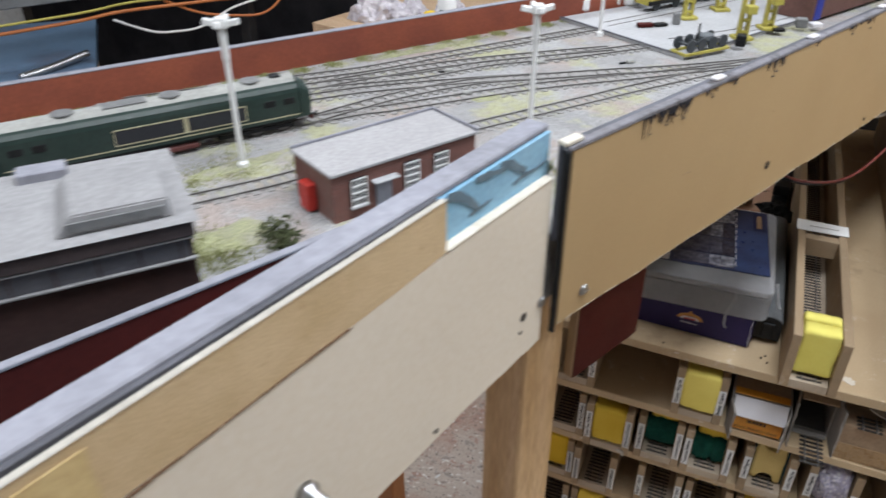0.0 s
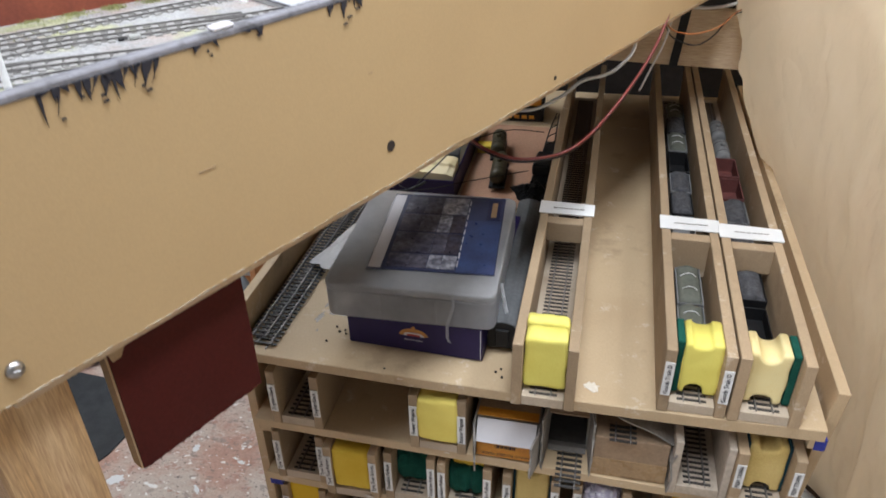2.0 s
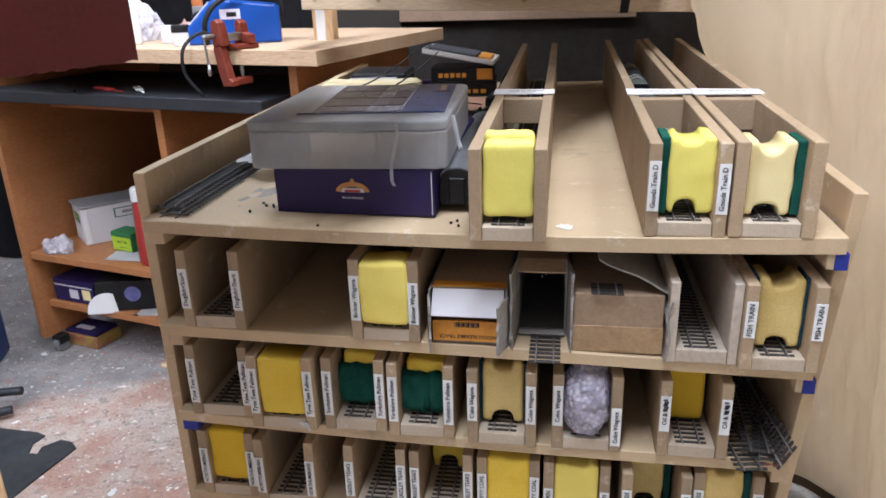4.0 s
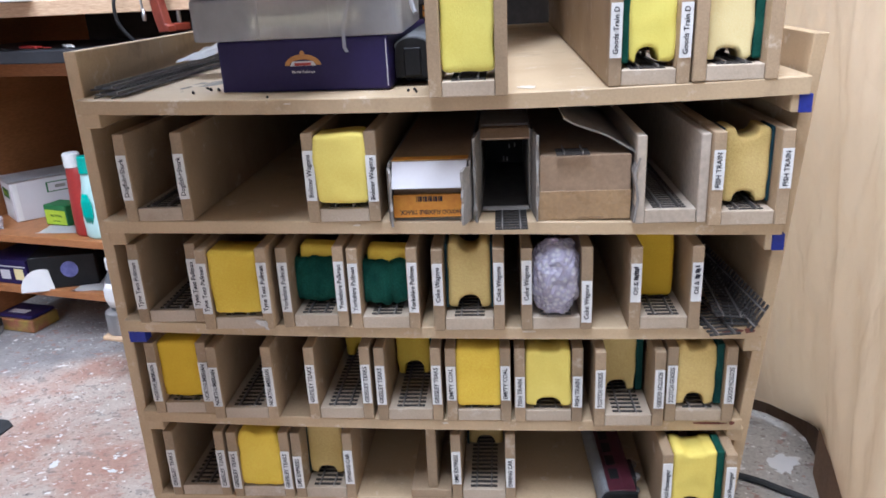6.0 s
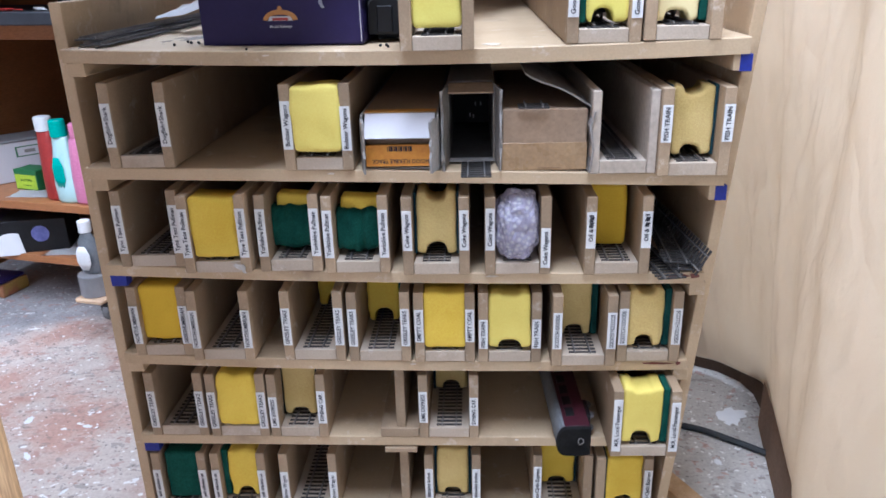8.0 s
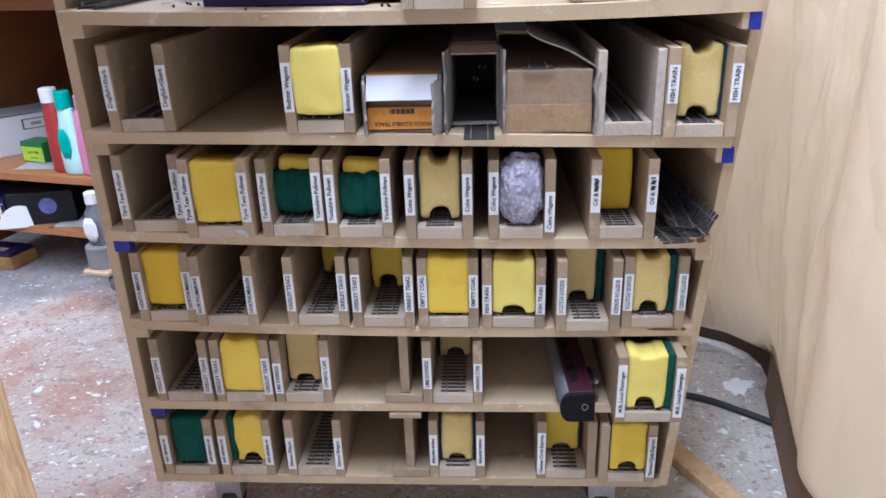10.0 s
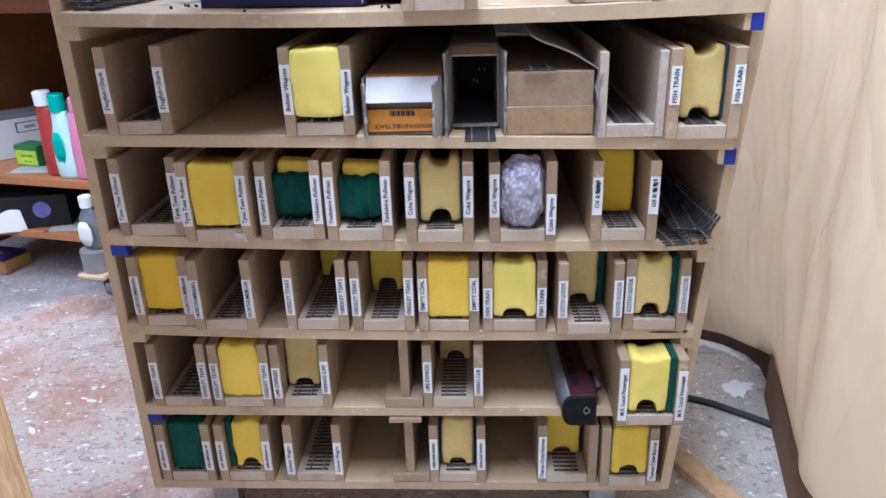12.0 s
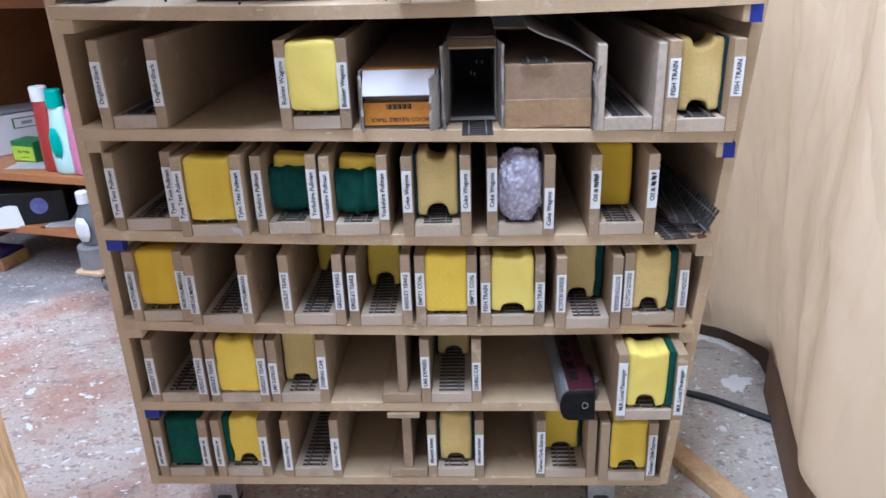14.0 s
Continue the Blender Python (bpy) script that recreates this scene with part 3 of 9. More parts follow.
def label_mesh(h, w=0.0098):
    key = (round(h, 4), round(w, 4))
    if key not in label_meshes:
        bm = B()
        n = 5
        f = [[bm.verts.new((w * (i - 0.5), -0.0003 - 0.0004 * abs(math.sin(k * 2.1 + i)), h * k / n)) for i in (0, 1)] for k in range(n + 1)]
        g = [[bm.verts.new((w * (i - 0.5), 0.0, h * k / n)) for i in (0, 1)] for k in range(n + 1)]
        for k in range(n):
            bm.faces.new((f[k][0], f[k][1], f[k + 1][1], f[k + 1][0]))
            bm.faces.new((g[k][0], g[k + 1][0], g[k + 1][1], g[k][1]))
            for i in (0, 1):
                bm.faces.new((f[k][i], f[k + 1][i], g[k + 1][i], g[k][i]))
        bm.faces.new((f[0][0], g[0][0], g[0][1], f[0][1]))
        bm.faces.new((f[n][0], f[n][1], g[n][1], g[n][0]))
        label_meshes[key] = mesh_of(bm, PAPER, name="label")
    return label_meshes[key]


BARS = {}


def bars_mesh(h):
    key = round(h, 4)
    if key not in BARS:
        bm = B()
        rnd = random.Random(int(h * 1e5))
        z = 0.004
        while z < h - 0.006:
            for k in range(rnd.randint(4, 9)):
                if z > h - 0.006:
                    break
                l = rnd.uniform(0.0010, 0.0019)
                tall = rnd.choice((0.0014, 0.0014, 0.0021))
                box(bm, (-tall, -0.0012, z), (0.0014, -0.0009, z + l))
                z += l + 0.0007
            z += 0.0016
        BARS[key] = mesh_of(bm, INK_GREY, name="bars")
    return BARS[key]


def add_label(cass, x, z0, z1, words, down=False, tilt=0.0, letter=0.0046):
    lab = part("label", label_mesh(z1 - z0), PAPER, cass, "white printed paper label", m=pose(x, -0.0008, z0, 0, tilt, 0))
    if words:
        me = lettering(words, letter)
        span = max(v.co.x for v in me.vertices) - min(v.co.x for v in me.vertices)
        fit_to = min(1.0, (z1 - z0 - 0.004) / span)
        part("lettering", me, INK, lab, "black printed words", m=pose(0, -0.0011, (z1 - z0) / 2, 90, 90 if down else -90, 0) @ Matrix.Diagonal((fit_to, 1, 1, 1)))
    else:
        part("lettering", bars_mesh(z1 - z0), INK, lab, "black printed lines")


def cassette(level, x, w=CW, proud=0.0, words=None, lz=(0.022, 0.070), label="", pale=False, left=True, right=True, down=False, words_right=None,
             track=True, turn=0.0, rz=None):
    z = shelf_z(level, x + w / 2) + 0.0004
    c = thing("train_cassette", pose(x, FRONT[level] - 0.002 - proud, z, 0, 0, turn), label or "long open MDF cassette for a model train", "cassette", group="train cassettes in the rack")
    t = 0.0085 if pale else CT
    wm = WALL_PALE if pale else WALL
    part("side_wall", wm, None, c)
    part("side_wall", wm, None, c, m=Matrix.Translation((w - t, 0, 0)))
    part("base_board", base_mesh(w - 2 * t - 0.0008, pale), None, c, m=Matrix.Translation((t + 0.0004, 0.0015, 0)))
    if track:
        lay_track(c, w)
    if words is not None:
        if left:
            add_label(c, t / 2, lz[0], lz[1], words)
        if right:
            r = rz or lz
            add_label(c, w - t / 2, r[0], r[1], words_right if words_right is not None else words, down=down)
    return c


def arc(cx, cz, rx, rz, a0, a1, n=9):
    return [(cx + rx * math.cos(radians(a0 + (a1 - a0) * k / n)), cz + rz * math.sin(radians(a0 + (a1 - a0) * k / n))) for k in range(n + 1)]


def sponge_body(w, h, d, bottom=0.0, top=0.0, ragged=0.0, bevel=0.004, skew=0.0, seed=1):
    """A soft block of sponge seen end on; bottom and top are the depths of the notches cut out for the track."""
    rnd = random.Random(seed)
    o = Vector((rnd.uniform(0, 99), rnd.uniform(0, 99), 0))
    rc = min(0.005, w * 0.14)
    amp = 0.0007 + ragged

    def corner(x):
        over = max(0.0, abs(x) - (w / 2 - rc))
        return rc - math.sqrt(max(0.0, rc * rc - over * over))

    def notch(x, at, half, deep):
        k = abs(x - at) / half
        return deep * max(0.0, 1 - k ** 2.6) ** 0.45 if deep and k < 1 else 0.0

    def span(x):
        wob = noise.noise(Vector((x * 60, 3, 0)) + o), noise.noise(Vector((x * 60, 9, 0)) + o)
        return corner(x) + notch(x, skew, w * 0.275, bottom) + amp * wob[0], h - corner(x) - notch(x, skew * 0.5, w * 0.25, top) + amp * 1.6 * wob[1]

    ease = [0.0, 0.012, 0.035, 0.07] + [0.115 + 0.77 * k / 22 for k in range(23)] + [0.93, 0.965, 0.988, 1.0]
    rise = [0.0, 0.01, 0.03, 0.06] + [0.10 + 0.80 * k / 8 for k in range(9)] + [0.94, 0.97, 0.99, 1.0]
    bm = B()
    front, rear = [], []
    for u in ease:
        x = w * (u - 0.5)
        lo, hi = span(x)
        cf, cr = [], []
        for v in rise:
            z = lo + (hi - lo) * v
            near = min(w / 2 - abs(x), z - lo, hi - z)
            q = max(0.0, bevel - near)
            y = bevel - math.sqrt(max(0.0, bevel * bevel - q * q)) + 0.0011 * noise.noise(Vector((x * 55, z * 55, 17)) + o)
            xs = x + amp * 1.3 * noise.noise(Vector((u * 2, z * 50, 31)) + o) + 0.0004 * (2 * u - 1) * (1 - (2 * v - 1) ** 2)
            cf.append(bm.verts.new((xs, y, z)))
            cr.append(bm.verts.new((xs, d, z)))
        front.append(cf)
        rear.append(cr)
    nu, nv = len(ease), len(rise)
    for i in range(nu - 1):
        for j in range(nv - 1):
            bm.faces.new((front[i][j], front[i + 1][j], front[i + 1][j + 1], front[i][j + 1]))
            bm.faces.new((rear[i][j], rear[i][j + 1], rear[i + 1][j + 1], rear[i + 1][j]))
        for j, s in ((0, 1), (nv - 1, -1)):
            q = (front[i][j], rear[i][j], rear[i + 1][j], front[i + 1][j])
            bm.faces.new(q[::s])
    for j in range(nv - 1):
        for i, s in ((0, 1), (nu - 1, -1)):
            q = (front[i][j], front[i][j + 1], rear[i][j + 1], rear[i][j])
            bm.faces.new(q[::s])
    return bm


def sponge(level, x, z_up, w, h, material, bottom=0.0, top=0.0, left=None, right=None, proud=0.0, back=None, depth=0.034, seed=1, ragged=0.0007, turn=0.0, label="", in_by=0.0, lean=0.0):
    z = shelf_z(level, x) + z_up
    yf = FRONT[level] - 0.002 - proud + 0.001 + in_by
    s = thing("washing_up_sponge", pose(x, yf, z, lean, 0, turn), label, "sponge", group="sponges stopping the cassettes")
    wl, wr = ((0.0028 if left is SCOUR_DARK else 0.0075) if left else 0), ((0.0028 if right is SCOUR_DARK else 0.0075) if right else 0)
    bw = w - wl - wr
    part("foam_block", sponge_body(bw, h, depth, bottom, top, ragged, seed=seed), material, s, smooth=True, m=Matrix.Translation(((wl - wr) / 2, 0, 0)))
    for mt, sx, pw in ((left, -1, wl), (right, 1, wr)):
        if mt:
            bm = B()
            box(bm, (-pw / 2, 0.001, 0), (pw / 2, depth, h), min(0.0015, pw * 0.4), seg=2)
            part("scouring_pad", bm, mt, s, "dark green scouring pad", m=Matrix.Translation((sx * (w / 2 - pw / 2), 0, 0)))
    if back:
        bm = B()
        box(bm, (-w / 2, depth, 0), (w / 2, depth + 0.008, h), 0.0015, seg=2)
        part("scouring_pad", bm, back, s, "dark green scouring pad")
    return s


# row of the top shelf
def top_cassette(x, y, w, label, words, rear_tag):
    z = shelf_z(0, x + w / 2) + 0.0004
    c = thing("train_cassette", pose(x, y, z, 0, 0, rear_tag[2]), label, "cassette", group="train cassettes in the rack")
    part("side_wall", WALL_TOP, None, c)
    part("side_wall", WALL_TOP, None, c, m=Matrix.Translation((w - CT, 0, 0)))
    part("base_board", base_mesh(w - 2 * CT - 0.0008), None, c, m=Matrix.Translation((CT + 0.0004, 0.0015, 0)))
    lay_track(c, w)
    y0, tall = rear_tag[0], rear_tag[1]
    boxpart("bridge_piece", (CT, y0 - 0.02, tall), (w - CT, y0 - 0.004, 0.0835), MDF_CASS, c)
    bm = B()
    f = [(-0.002, y0, 0.0852), (w + 0.002, y0 - 0.001, 0.0860), (w + 0.002, y0 + 0.029, 0.0858), (-0.002, y0 + 0.030, 0.0866)]
    a = [bm.verts.new(p) for p in f]
    b = [bm.verts.new((p[0], p[1], p[2] + 0.0012)) for p in f]
    bm.faces.new(a[::-1]), bm.faces.new(b)
    for k in range(4):
        bm.faces.new((a[k], a[(k + 1) % 4], b[(k + 1) % 4], b[k]))
    tag = part("paper_tag", bm, PAPER, c, "white paper name tag lying across the walls")
    bm = B()
    for k in range(6):
        box(bm, (0.016 + k * 0.007, y0 + 0.0120, 0.0875), (0.016 + k * 0.007 + 0.0055, y0 + 0.0135, 0.0879))
    part("lettering", bm, CARD_GREY, tag, "small unreadable printed line")
    if words:
        add_label(c, CT / 2, 0.024, 0.069, words, tilt=0.5)
        add_label(c, w - CT / 2, 0.022, 0.067, words)
    return c


bm = B()
box(bm, (0, 0, 0), (CT, CL, 0.0845), 0.0008)
WALL_TOP = mesh_of(bm, MDF_CASS, name="wall")
top_cassette(0.3400, -0.018, 0.068, "pale MDF train cassette closed by a yellow sponge", None, (0.272, 0.055, 0.0))
top_cassette(0.494, 0.001, 0.069, "MDF cassette with sheeted wagons and a torn sponge", "Goods Train D", (0.238, 0.03, -0.3))
top_cassette(0.565, -0.001, 0.071, "MDF cassette with open wagons behind a cream sponge", None, (0.228, 0.05, -0.3))


def free_sponge(at, w, h, material, depth=0.036, **kw):
    s = thing("washing_up_sponge", at, kw.get("label", ""), "sponge", group="sponges stopping the cassettes")
    wl, wr = (0.0075 if kw.get("left") else 0), (0.0075 if kw.get("right") else 0)
    part("foam_block", sponge_body(w - wl - wr, h, depth, kw.get("bottom", 0), kw.get("top", 0), kw.get("ragged", 0.0008), seed=kw.get("seed", 1), skew=kw.get("skew", 0.0)), material, s, smooth=True,
         m=Matrix.Translation(((wl - wr) / 2, 0, 0)))
    for key, sx in (("left", -1), ("right", 1)):
        if kw.get(key):
            bm = B()
            box(bm, (-0.00375, 0.001, 0), (0.00375, depth, h), 0.0015, seg=2)
            part("scouring_pad", bm, kw[key], s, "dark green scouring pad", m=Matrix.Translation((sx * (w / 2 - 0.00375), 0, 0)))
    if kw.get("back"):
        bm = B()
        box(bm, (-w / 2, depth, 0), (w / 2, depth + 0.007, h), 0.0015, seg=2)
        part("scouring_pad", bm, kw["back"], s, "thin green scouring pad")
    return s


ZT = shelf_z(0, 0.37) + BASE_T + 0.0046
free_sponge(pose(0.374, -0.008, ZT + 0.002, 0, 0, 0), 0.0455, 0.068, SP_LEMON, 0.022, label="bright lemon yellow sponge wedged upright in a cassette", seed=3)
free_sponge(pose(0.374, 0.0155, ZT, 0, 0, 0), 0.0450, 0.074, SP_LEMON, 0.014, label="second lemon yellow sponge standing behind the first", seed=4)
free_sponge(pose(0.529, 0.013, ZT + 0.002, 0, 0, 0), 0.047, 0.069, SP_LEMON, 0.040, left=SCOUR, bottom=0.012, top=0.005, ragged=0.0008, skew=-0.004, seed=5, label="torn lemon yellow sponge with a green pad in a cassette")
free_sponge(pose(0.6005, 0.013, ZT + 0.002, 0, 0, 0), 0.049, 0.066, SP_CREAM, 0.036, right=SCOUR, bottom=0.010, top=0.009, seed=6, label="cream sponge notched for the track with a green pad")

# shelf below the top
cassette(1, 0.0365, 0.067, 0.0, "Dogfish+Shark", (0.022, 0.066), "empty MDF cassette for hopper wagons")
cassette(1, 0.217, 0.0695, 0.002, "Bolster Wagons", (0.022, 0.070), "MDF cassette closed by a yellow sponge, bolster wagons", rz=(0.020, 0.064))
cassette(1, 0.522, 0.064, 0.004, None, label="whitewashed plywood cassette with empty track", pale=True)
cassette(1, 0.5865, 0.069, 0.010, "FISH TRAIN", (0.034, 0.070), "MDF cassette with a notched sponge, fish train")
# second
cassette(2, 0.024, 0.071, 0.0, "Tyne Tees Pullman", (0.016, 0.070), "empty MDF cassette labelled for a Pullman train")
cassette(2, 0.0985, 0.0715, 0.012, "Tyne Tees Pullman", (0.018, 0.072), "MDF cassette filled by a deep yellow sponge")
cassette(2, 0.177, 0.0675, 0.003, "Yorkshire Pullman", (0.018, 0.071), "MDF cassette closed by a green and yellow sponge")
cassette(2, 0.2475, 0.0695, 0.004, "Yorkshire Pullman", (0.018, 0.071), "MDF cassette closed by a creased green sponge")
cassette(2, 0.331, 0.0705, 0.006, "Coke Wagons", (0.028, 0.072), "MDF cassette with a notched pale sponge, coke wagons")
cassette(2, 0.4175, 0.069, 0.003, "Coke Wagons", (0.028, 0.074), "MDF cassette stuffed with bubble wrap, coke wagons", rz=(0.008, 0.052))
oil = cassette(2, 0.522, 0.068, 0.003, "Oil &      ", (0.030, 0.070), "MDF cassette with a yellow sponge, oil wagons")
for x in (CT / 2, 0.068 - CT / 2):
    bm = B()
    for k in range(7):
        box(bm, (x - 0.0021, -0.0024, 0.0535 + k * 0.0020), (x + 0.0021, -0.0019, 0.0549 + k * 0.0020), m=Matrix.Rotation(radians(0.5 * (k % 3 - 1)), 4, "Y"))
    part("scribble", bm, INK, oil, "black scribble over the label")
bm = B()
prism(bm, [(0.0, 0.0095), (0.003, 0.0118), (0.007, 0.0102), (0.012, 0.0108), (0.0135, 0.0075), (0.0128, 0.0035), (0.0142, 0.0005), (0.0105, 0.0012), (0.0095, 0.0048), (0.0065, 0.0052), (0.0040, 0.0072)], -0.0009, 0.0, "y")
solid("torn_tape", bm, surface("cloudy_tape", (0.62, 0.60, 0.57), (0.50, 0.47, 0.43), big=120, rough=0.25), "torn scrap of clear tape on a cassette end", "tape", m=pose(0.1505, FRONT[2] - 0.0150, shelf_z(2, 0.155) + 0.0006))
# third
cassette(3, 0.0175, 0.067, 0.0, "NORTHUMBRIAN", (0.016, 0.063), "MDF cassette with a deep yellow sponge")
cassette(3, 0.0865, 0.070, 0.006, "NORTHUMBRIAN", (0.016, 0.063), "open empty MDF cassette with track")
cassette(3, 0.1895, 0.070, 0.001, "GRESLEY TEAKS", (0.020, 0.066), "MDF cassette with track and a sponge deep inside")
cassette(3, 0.264, 0.070, 0.001, "GRESLEY TEAKS", (0.020, 0.066), "MDF cassette with track under a notched sponge")
cassette(3, 0.3385, 0.0675, 0.001, "EMPTY COAL", (0.026, 0.066), "MDF cassette filled by a deep yellow sponge")
cassette(3, 0.410, 0.070, 0.001, "FISH TRAIN", (0.018, 0.054), "MDF cassette with a lemon sponge arched over the track")
cassette(3, 0.491, 0.070, 0.010, "SCOTCH GOODS", (0.022, 0.066), "MDF cassette with a notched sponge set back", down=True)
cassette(3, 0.564, 0.069, 0.002, "SCOTCH GOODS", (0.022, 0.066), "MDF cassette with a pale sponge and green pad", down=True)
# fourth
cassette(4, 0.0145, 0.069, 0.0, "GRESLEY TEAKS", (0.012, 0.062), "empty MDF cassette for teak coaches", down=False)
cassette(4, 0.0875, 0.0705, 0.001, "GRESLEY TEAKS", (0.012, 0.062), "MDF cassette filled by a torn yellow sponge")
cassette(4, 0.1605, 0.069, 0.001, "LMS EXPRESS", (0.014, 0.056), "MDF cassette with a pale notched sponge", words_right="DINING CAR", rz=(0.020, 0.064))
cassette(4, 0.339, 0.0705, 0.001, "LMS EXPRESS", (0.022, 0.064), "MDF cassette with track and a sponge deep inside", words_right="DINING CAR", rz=(0.018, 0.056))
cassette(4, 0.559, 0.0745, 0.036, "M.R. Local Passenger", (0.008, 0.076), "MDF cassette drawn forward, with a lemon sponge", rz=(0.008, 0.072))
# bottom
cassette(5, -0.0005, 0.0685, 0.0, "", (0.018, 0.062), "MDF cassette filled by a dark green sponge")
cassette(5, 0.074, 0.069, 0.0, "", (0.018, 0.062), "MDF cassette with a torn yellow sponge")
cassette(5, 0.1605, 0.072, 0.0, "Salmon Wagon", (0.012, 0.060), "empty MDF cassette with track")
cassette(5, 0.342, 0.0695, 0.0, "", (0.020, 0.066), "MDF cassette with a pale notched sponge")
cassette(5, 0.476, 0.073, 0.0, "Thames-Clyde Express", (0.008, 0.070), "MDF cassette with track under a yellow sponge", right=False)
cassette(5, 0.5525, 0.068, 0.006, "Thames-Clyde Express", (0.010, 0.070), "MDF cassette with a yellow sponge arched over track", left=False)

ZS = BASE_T + 0.0044
sponge(1, 0.2515, ZS + 0.002, 0.0485, 0.066, SP_SOFT, proud=0.006, label="yellow sponge block wedged in a cassette", seed=11)
sponge(1, 0.621, ZS, 0.046, 0.069, SP_PALE, 0.010, 0.009, left=SCOUR_DARK, right=SCOUR_DARK, proud=-0.006, label="pale sponge notched above and below, dark pads", seed=12)
sponge(2, 0.1345, ZS, 0.0495, 0.066, SP_YEL, proud=0.012, label="bright yellow sponge filling a cassette", seed=13)
sponge(2, 0.3665, ZS, 0.048, 0.069, SP_PALE, 0.013, 0.008, left=SCOUR_DARK, right=SCOUR_DARK, in_by=0.010, label="pale sponge with a scorched notch and dark pads", seed=14)
sponge(2, 0.5515, ZS, 0.042, 0.069, SP_DEEP, in_by=0.040, label="deep yellow sponge set back on the track", seed=15)
sponge(3, 0.050, ZS, 0.0465, 0.068, SP_DEEP, in_by=0.006, label="deep yellow sponge filling a cassette", seed=16, left=None)
sponge(3, 0.229, ZS, 0.040, 0.068, SP_YEL, 0.016, in_by=0.110, label="yellow sponge far back over the track", seed=17)
sponge(3, 0.300, ZS, 0.045, 0.068, SP_YEL, 0.016, right=SCOUR, in_by=0.068, label="yellow sponge set back, torn at the foot", seed=18, ragged=0.0015)
sponge(3, 0.3725, ZS, 0.0475, 0.068, SP_YEL, label="bright yellow sponge filling a cassette", seed=19)
sponge(3, 0.445, ZS, 0.0475, 0.067, SP_SOFT, 0.010, 0.003, label="lemon sponge arched over the track", seed=20)
sponge(3, 0.524, ZS, 0.046, 0.069, SP_PALE, 0.012, right=SCOUR_SHADED, proud=0.008, in_by=0.040, label="pale sponge with a green pad set back on the track", seed=21)
sponge(3, 0.5985, ZS, 0.047, 0.069, SP_PALE, 0.012, 0.006, right=SCOUR_SHADED, in_by=0.003, label="pale notched sponge with a green pad", seed=22)
sponge(4, 0.1225, ZS - 0.003, 0.049, 0.070, SP_YEL, label="yellow sponge torn along the bottom", seed=23, ragged=0.0022)
sponge(4, 0.1925, ZS, 0.046, 0.068, SP_PALE, 0.009, left=SCOUR_DARK, right=SCOUR_DARK, in_by=0.020, label="pale sponge between dark pads, notched below", seed=24, lean=-4)
sponge(4, 0.374, ZS, 0.043, 0.068, SP_PALE, 0.012, left=SCOUR_DARK, in_by=0.080, label="pale sponge far back over the track", seed=25)
sponge(4, 0.5965, ZS, 0.051, 0.070, SP_SOFT, 0.014, 0.0035, right=SCOUR, proud=0.034, label="bright lemon sponge with deep notches and a green pad", seed=26)
sponge(5, 0.0395, ZS, 0.048, 0.069, SCOUR, in_by=0.002, label="dark green scourer block filling a cassette", seed=27)
sponge(5, 0.109, ZS, 0.047, 0.068, SP_YEL, 0.012, left=SCOUR, in_by=0.007, label="torn yellow sponge with a green pad", seed=28, ragged=0.002)
sponge(5, 0.3765, ZS, 0.0455, 0.068, SP_PALE, 0.009, left=SCOUR_DARK, right=SCOUR_DARK, in_by=0.012, label="pale sponge arched over the track", seed=29)
sponge(5, 0.5115, ZS, 0.046, 0.068, SP_YEL, 0.008, right=SCOUR_DARK, in_by=0.036, label="yellow sponge set back on the track", seed=30)
sponge(5, 0.586, ZS, 0.046, 0.068, SP_YEL, 0.011, left=SCOUR_DARK, proud=0.004, label="yellow sponge arched over the track", seed=31)


def folded_sponge(level, x, w, h, in_by, seed, creased):
    """A sponge with its green pad forward and the yellow foam showing above."""
    s = thing("washing_up_sponge", pose(x, FRONT[level] + in_by, shelf_z(level, x) + ZS, 0, 0, 0), "green scourer forward with yellow foam above, creased" if creased else "green scourer forward with yellow foam above", "sponge", group="sponges stopping the cassettes")
    bm = B()
    n = 30
    rnd = random.Random(seed)
    cols = []
    for i in range(n + 1):
        u = i / n
        dip = 0.004 * math.exp(-((u - 0.58) / 0.06) ** 2) if creased else 0.0
        edge = 0.003 * (abs(2 * u - 1) ** 6)
        cols.append([bm.verts.new((w * (u - 0.5), y0 + dip + edge + rnd.uniform(0, 0.0004) + 0.0034 * noise.noise(Vector((u * 5, z * 70, seed))), z + 0.0022 * noise.noise(Vector((u * 6, z * 30, seed + 5))))) for y0, z in
                     ((0.006, 0.0015 + 0.002 * math.sin(u * 9)), (0.0, 0.006), (-0.001, h * 0.18), (-0.0015, h * 0.3), (-0.001, h * 0.42), (-0.0005, h * 0.53), (0.0, h * 0.62), (0.004, h * 0.72 + 0.0006 * math.sin(u * 11 + seed)), (0.02, h * 0.72), (0.02, 0.0))])
    for a, b in zip(cols, cols[1:]):
        for q in range(10):
            bm.faces.new((a[q], b[q], b[(q + 1) % 10], a[(q + 1) % 10]))
    bm.faces.new(cols[0]), bm.faces.new(cols[-1][::-1])
    part("scouring_pad", bm, SCOUR, s, "bright green scouring pad", smooth=True)
    bm = B()
    box(bm, (-w / 2 + 0.0015, 0.008, h * 0.60), (w / 2 - 0.0015, 0.03, h * 0.87), 0.004, m=pose(0, 0, 0.002, 0, 3.5 if creased else 4.5, 0), seg=3)
    part("foam_block", bm, SP_YEL, s, smooth=True)


folded_sponge(2, 0.2105, 0.046, 0.068, 0.016, 3, False)
folded_sponge(2, 0.2825, 0.047, 0.068, 0.010, 5, True)

